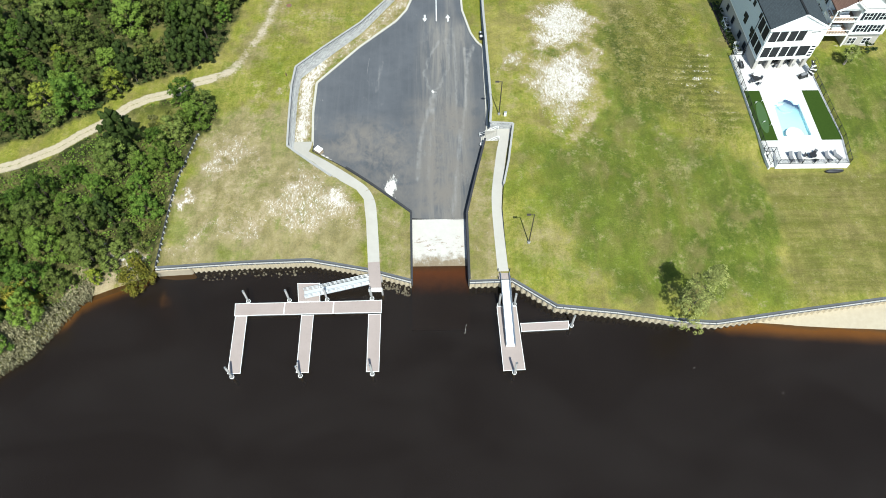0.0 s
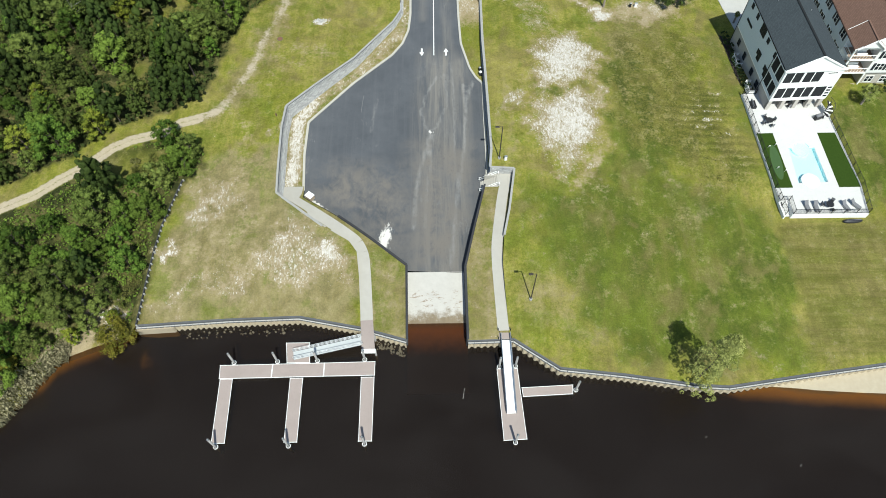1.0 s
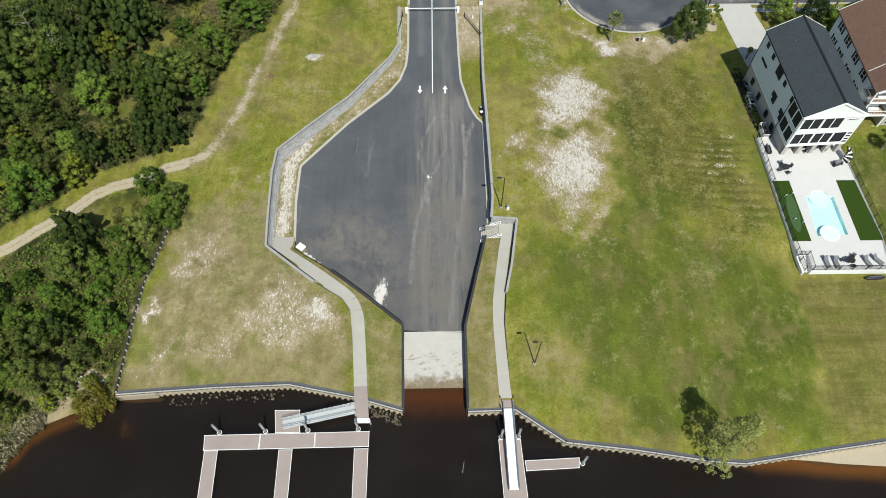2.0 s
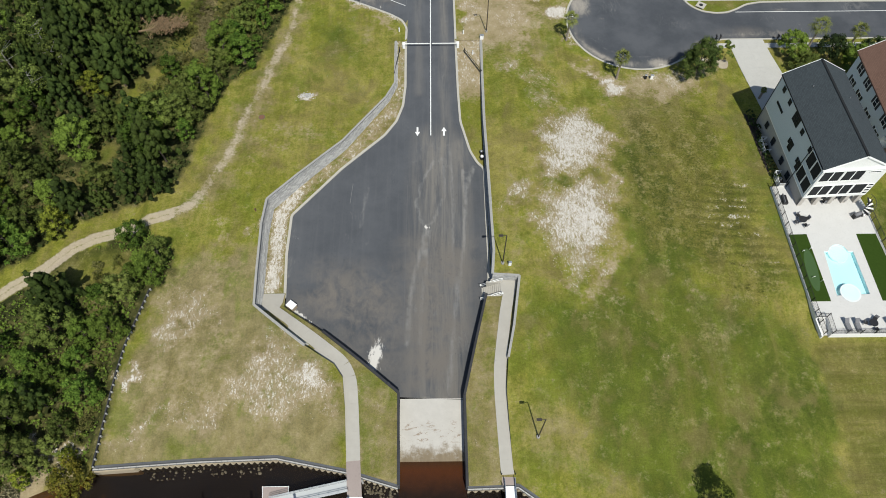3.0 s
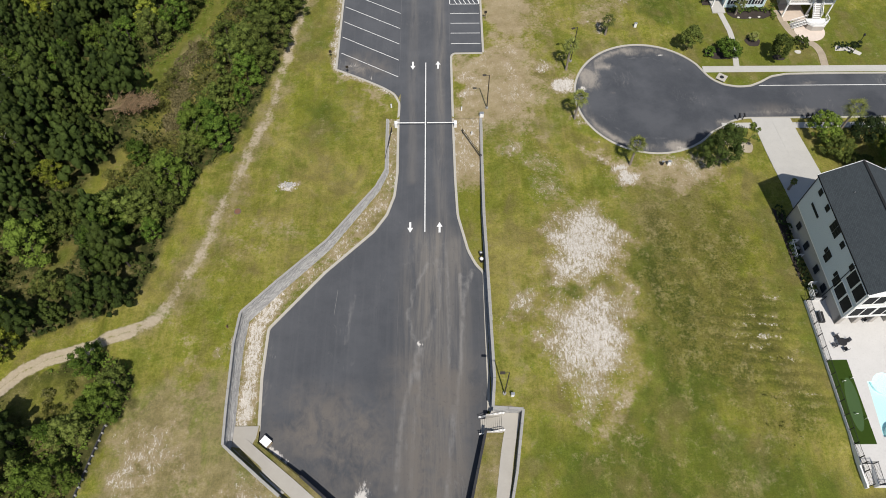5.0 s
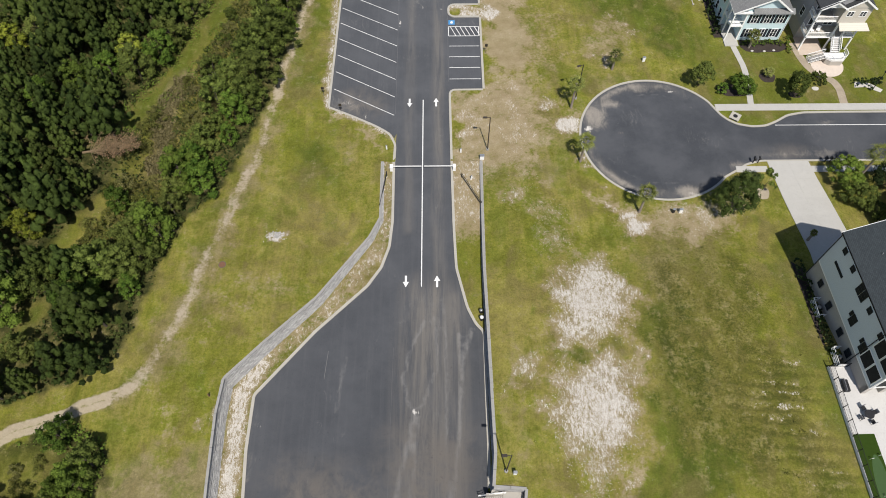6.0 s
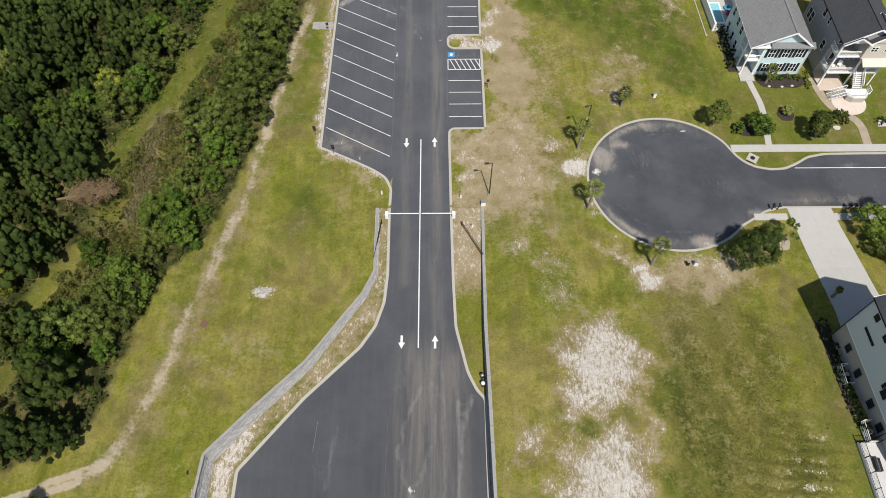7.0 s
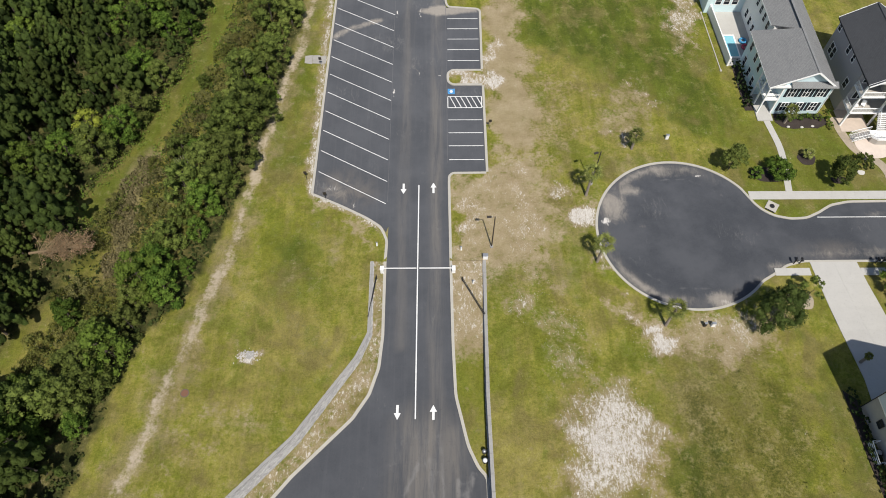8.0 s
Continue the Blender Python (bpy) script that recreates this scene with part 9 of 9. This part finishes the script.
def oval(cx, cy, rx, ry, wob=0.12, n=22):
    return [(cx + rx * math.cos(t) * (1 + wob * math.sin(3 * t)), cy + ry * math.sin(t) * (1 + wob * math.cos(2 * t))) for t in np.linspace(0, 6.283, n + 1)[:-1]]


bed("dark mulch bed on the front lawn", oval(54.8, 38.3, 3.0, 1.6), MULCH)
bed("dark round mulch bed on the front lawn", oval(61.4, 41.3, 1.4, 1.3), MULCH)
bed("dark round mulch bed on the front lawn", oval(65.3, 37.2, 1.2, 0.8), MULCH)
bed("dark mulch bed along the house front", [(58.3, 49.0), (59.2, 47.9), (61.0, 47.5), (63.0, 47.7), (65.0, 47.6), (66.6, 48.4), (66.9, 49.6), (66.2, 50.78), (58.3, 50.78)], MULCH)
bed("dark mulch bed along the house side", [(54.0, 51.5), (55.5, 51.5), (55.5, 62.5), (54.0, 62.5)], MULCH)
bed("dark mulch bed along the house side", [(54.7, -13.6), (56.3, -13.6), (56.3, 1.6), (54.7, 3.0)], MULCH)
STONE = plain("white_stone_bed", (0.50, 0.48, 0.44), 0.95, vary=0.15, scale=5)
bed("white stone bed beside the lawn tree", oval(69.2, 38.6, 0.6, 0.5), STONE)
bed("white stone bed with dark shrubs", [(76.2, 38.8), (78.2, 38.9), (80.4, 37.6), (81.0, 38.2), (79.2, 39.8), (76.6, 40.2)], STONE)
for x, y in ((60.2, 47.9), (62.4, 47.8), (64.2, 48.0), (53.2, 39.0), (55.4, 39.6)):
    ob = empty("garden_stone", "pale rounded garden stone in a mulch bed", "stone", "garden stones", at=(x, y, float(land_z(x, y)) + 0.05))
    bm = bmesh.new()
    bmesh.ops.create_icosphere(bm, subdivisions=2, radius=0.24, matrix=Matrix.LocRotScale((0, 0, 0.05), None, (1.2, 0.9, 0.6)))
    part("stone", bm, STONE, ob, "", True)
bed("bare sandy bed beside the driveway", oval(54.3, 16.2, 1.1, 1.3), plain("bare_sand", (0.36, 0.31, 0.23), 0.95, vary=0.25, scale=4))

# mailboxes, lantern post, hydrant-sized bits
for x in (54.2, 55.0, 66.0, 66.8, 67.6):
    ob = empty("mailbox", "dark metal mailbox on a post beside the street", "mailbox", "mailboxes", at=(x, 22.35, 0.15))
    part("post", boxm(-0.06, 0.06, -0.06, 0.06, 0, 1.1), BLACK, ob)
    bm = pole(bmesh.new(), (0, -0.28, 1.2), (0, 0.28, 1.2), 0.16, n=10)
    part("box", bm, BLACK, ob, "", True)
ob = empty("lantern_post", "dark garden lantern post in the white stone bed", "lamp post", at=(79.5, 38.6, 0.15))
part("shaft", pole(bmesh.new(), (0, 0, 0), (0, 0, 3.8), 0.07, 0.05, 8), BLACK, ob)
part("lantern", boxm(-0.16, 0.16, -0.16, 0.16, 3.8, 4.25, bevel=0.04), BLACK, ob)

# ropes, driftwood and flotsam
for x, y, L, r in ((3.7, -66.3, 1.6, 80), (37.0, -73.0, 0.3, 10), (49, -77, 0.3, 60)):
    ob = empty("driftwood", "pale stick floating on the dark water", "driftwood", at=(x, y, WATER_Z), rz=r)
    part("stick", pole(bmesh.new(), (-L / 2, 0, 0.0), (L / 2, 0, 0.03), 0.035, 0.02, 6), ROCK, ob)

# broken concrete pad beside the trailer stalls
PADMIX = concrete_material("broken_concrete", (0.22, 0.21, 0.19), (0.40, 0.38, 0.35))
pad = empty("concrete_pad", "cracked pale concrete pad in the grass beside the stalls", "pad", kind="structure")
for x0, x1 in ((-20.2, -18.9), (-18.86, -17.6), (-17.57, -16.5)):
    bm = bmesh.new()
    prism(bm, [(x0, 62.6 + random.uniform(-0.2, 0.2)), (x1, 62.5 + random.uniform(-0.2, 0.2)), (x1, 64.6 + random.uniform(-0.15, 0.15)), (x0, 64.6 + random.uniform(-0.2, 0.2))], 0.0, 0.19)
    part("slab", bm, PADMIX, pad)

# rough grass tufts in the mown ground and the clearing, too many to count
def tufts(name, label, poly, bounds, count, size, height, material, keep):
    scatter(name, label, "grass", poly, bounds, count, size, height, material, keep)


TUFT = leafy("grass_tuft", (0.050, 0.056, 0.010), (0.140, 0.136, 0.028), (0.11, 0.11, 0.02))
MEADOW = [(38, 7), (51, 6), (53, -28), (50, -37), (42, -36), (38.5, -12)]
tufts("grass_tufts", "dark uneven grass tufts in the rough lawn", MEADOW, (38, 54, -37, 8), 500, 0.2, 0.02, TUFT, lambda x, y: np.sin(x * 1.3 + 2 * np.sin(y * 0.5)) * np.sin(y * 1.1 + np.sin(x * 0.7)) > 0.1)

# pale stone chips lying in the bare patches, too many to count
CHIP = Nodes("stone_chip", 0.9, 0, 0.2)
CHIP = CHIP.done(CHIP.mix(CHIP.island(), (0.27, 0.235, 0.19), (0.46, 0.425, 0.37)))


def chips(label, ring, count, size, clump):
    """Small flat six-cornered chips strewn unevenly inside a ring."""
    xs, ys = zip(*ring)
    px, py = rng.uniform(min(xs), max(xs), count * 3), rng.uniform(min(ys), max(ys), count * 3)
    wave = np.sin(px * 0.9 + 1.7 * np.sin(py * 0.6)) + 0.8 * np.sin(py * 2.3 + 1.3 * np.sin(px * 1.7)) + 0.5 * np.sin(px * 4.1 + 2 * np.sin(py * 3.3)) + rng.normal(size=px.size) * 1.3
    ok = (zone(px, py, list(ring), 2.2) > rng.uniform(0.1, 0.9, px.size)) & (wave > clump)
    px, py = px[ok][:count], py[ok][:count]
    n = len(px)
    c = np.c_[px, py, land_z(px, py) + 0.01]
    s = size * rng.uniform(0.5, 1.5, n)[:, None]
    t = rng.uniform(0, 6.28, n)
    u, w = np.c_[np.cos(t), np.sin(t), np.zeros(n)] * s, np.c_[-np.sin(t), np.cos(t), np.zeros(n)] * s * rng.uniform(0.4, 0.9, n)[:, None]
    up = np.c_[np.zeros(n), np.zeros(n), np.full(n, 0.035)]
    v = np.stack([c - u, c + w, c + u, c - w, c + up + u * 0.2, c - up], 1).reshape(-1, 3)
    f = np.array([(0, 3, 4), (3, 2, 4), (2, 1, 4), (1, 0, 4)])
    f = (f[None] + 6 * np.arange(n)[:, None, None]).reshape(-1, 3)
    me = bpy.data.meshes.new("stone_chips")
    me.from_pydata(v.tolist(), [], f.tolist())
    me.materials.append(CHIP)
    tagged(new("stone_chips", me), label, "stones", kind="stuff")


chips("pale stone chips strewn over bare soil beside the turning circle", [(13.2, 43), (17.2, 43), (19.2, 30), (18.6, 16), (15.0, 16), (13.4, 27)], 420, 0.05, 0.6)
chips("pale stone chips strewn over thin grass", [(17, 15.5), (23, 15), (22.5, 4.5), (17.3, 4)], 260, 0.055, 0.6)
chips("white stone chips covering a bare patch of lawn", [(22.4, 3.5), (26.9, 3.1), (30.4, -2.4), (29.1, -7.3), (25.3, -10.2), (19.0, -9.8), (18.2, -6.5), (19.5, -0.9)], 1500, 0.07, -0.2)
chips("white stone chips covering a large bare patch of lawn", [(19.8, -12.7), (27.7, -12.8), (28.5, -19.0), (26.4, -25.0), (22.8, -30.0), (19.4, -27.0), (17.2, -22.0), (17.0, -15.2)], 2800, 0.07, -0.2)
chips("pale stone chips in the sandy lawn by the walkway", [(-23.9, -38.3), (-19.1, -39.0), (-12.9, -44.5), (-12.2, -50.2), (-23.7, -50.0), (-28.4, -48.8), (-38, -50.5), (-38, -48.5), (-28, -45)], 900, 0.05, 0.3)
chips("pale stone chips in sandy soil south of the turning circle", [(28.0, 15.0), (35.6, 14.0), (48.4, 14.0), (50.8, 15), (47.5, 8.5), (39.8, 7.2), (31.0, 8.1)], 420, 0.055, 0.5)

# twigs raked against the kerb
bm = bmesh.new()
for i in range(34):
    t, q = random.uniform(0, 6.28), (-7.0 + random.gauss(0, 0.8), 28.0 + random.gauss(0, 0.6))
    pole(bm, (*q, 0.06), (q[0] + math.cos(t) * 0.7, q[1] + math.sin(t) * 0.7, random.uniform(0.05, 0.22)), 0.025, 0.012, 4)
tagged(link("twigs", bm, DEAD), "dry brown twigs raked together beside the kerb", "twigs", kind="stuff")
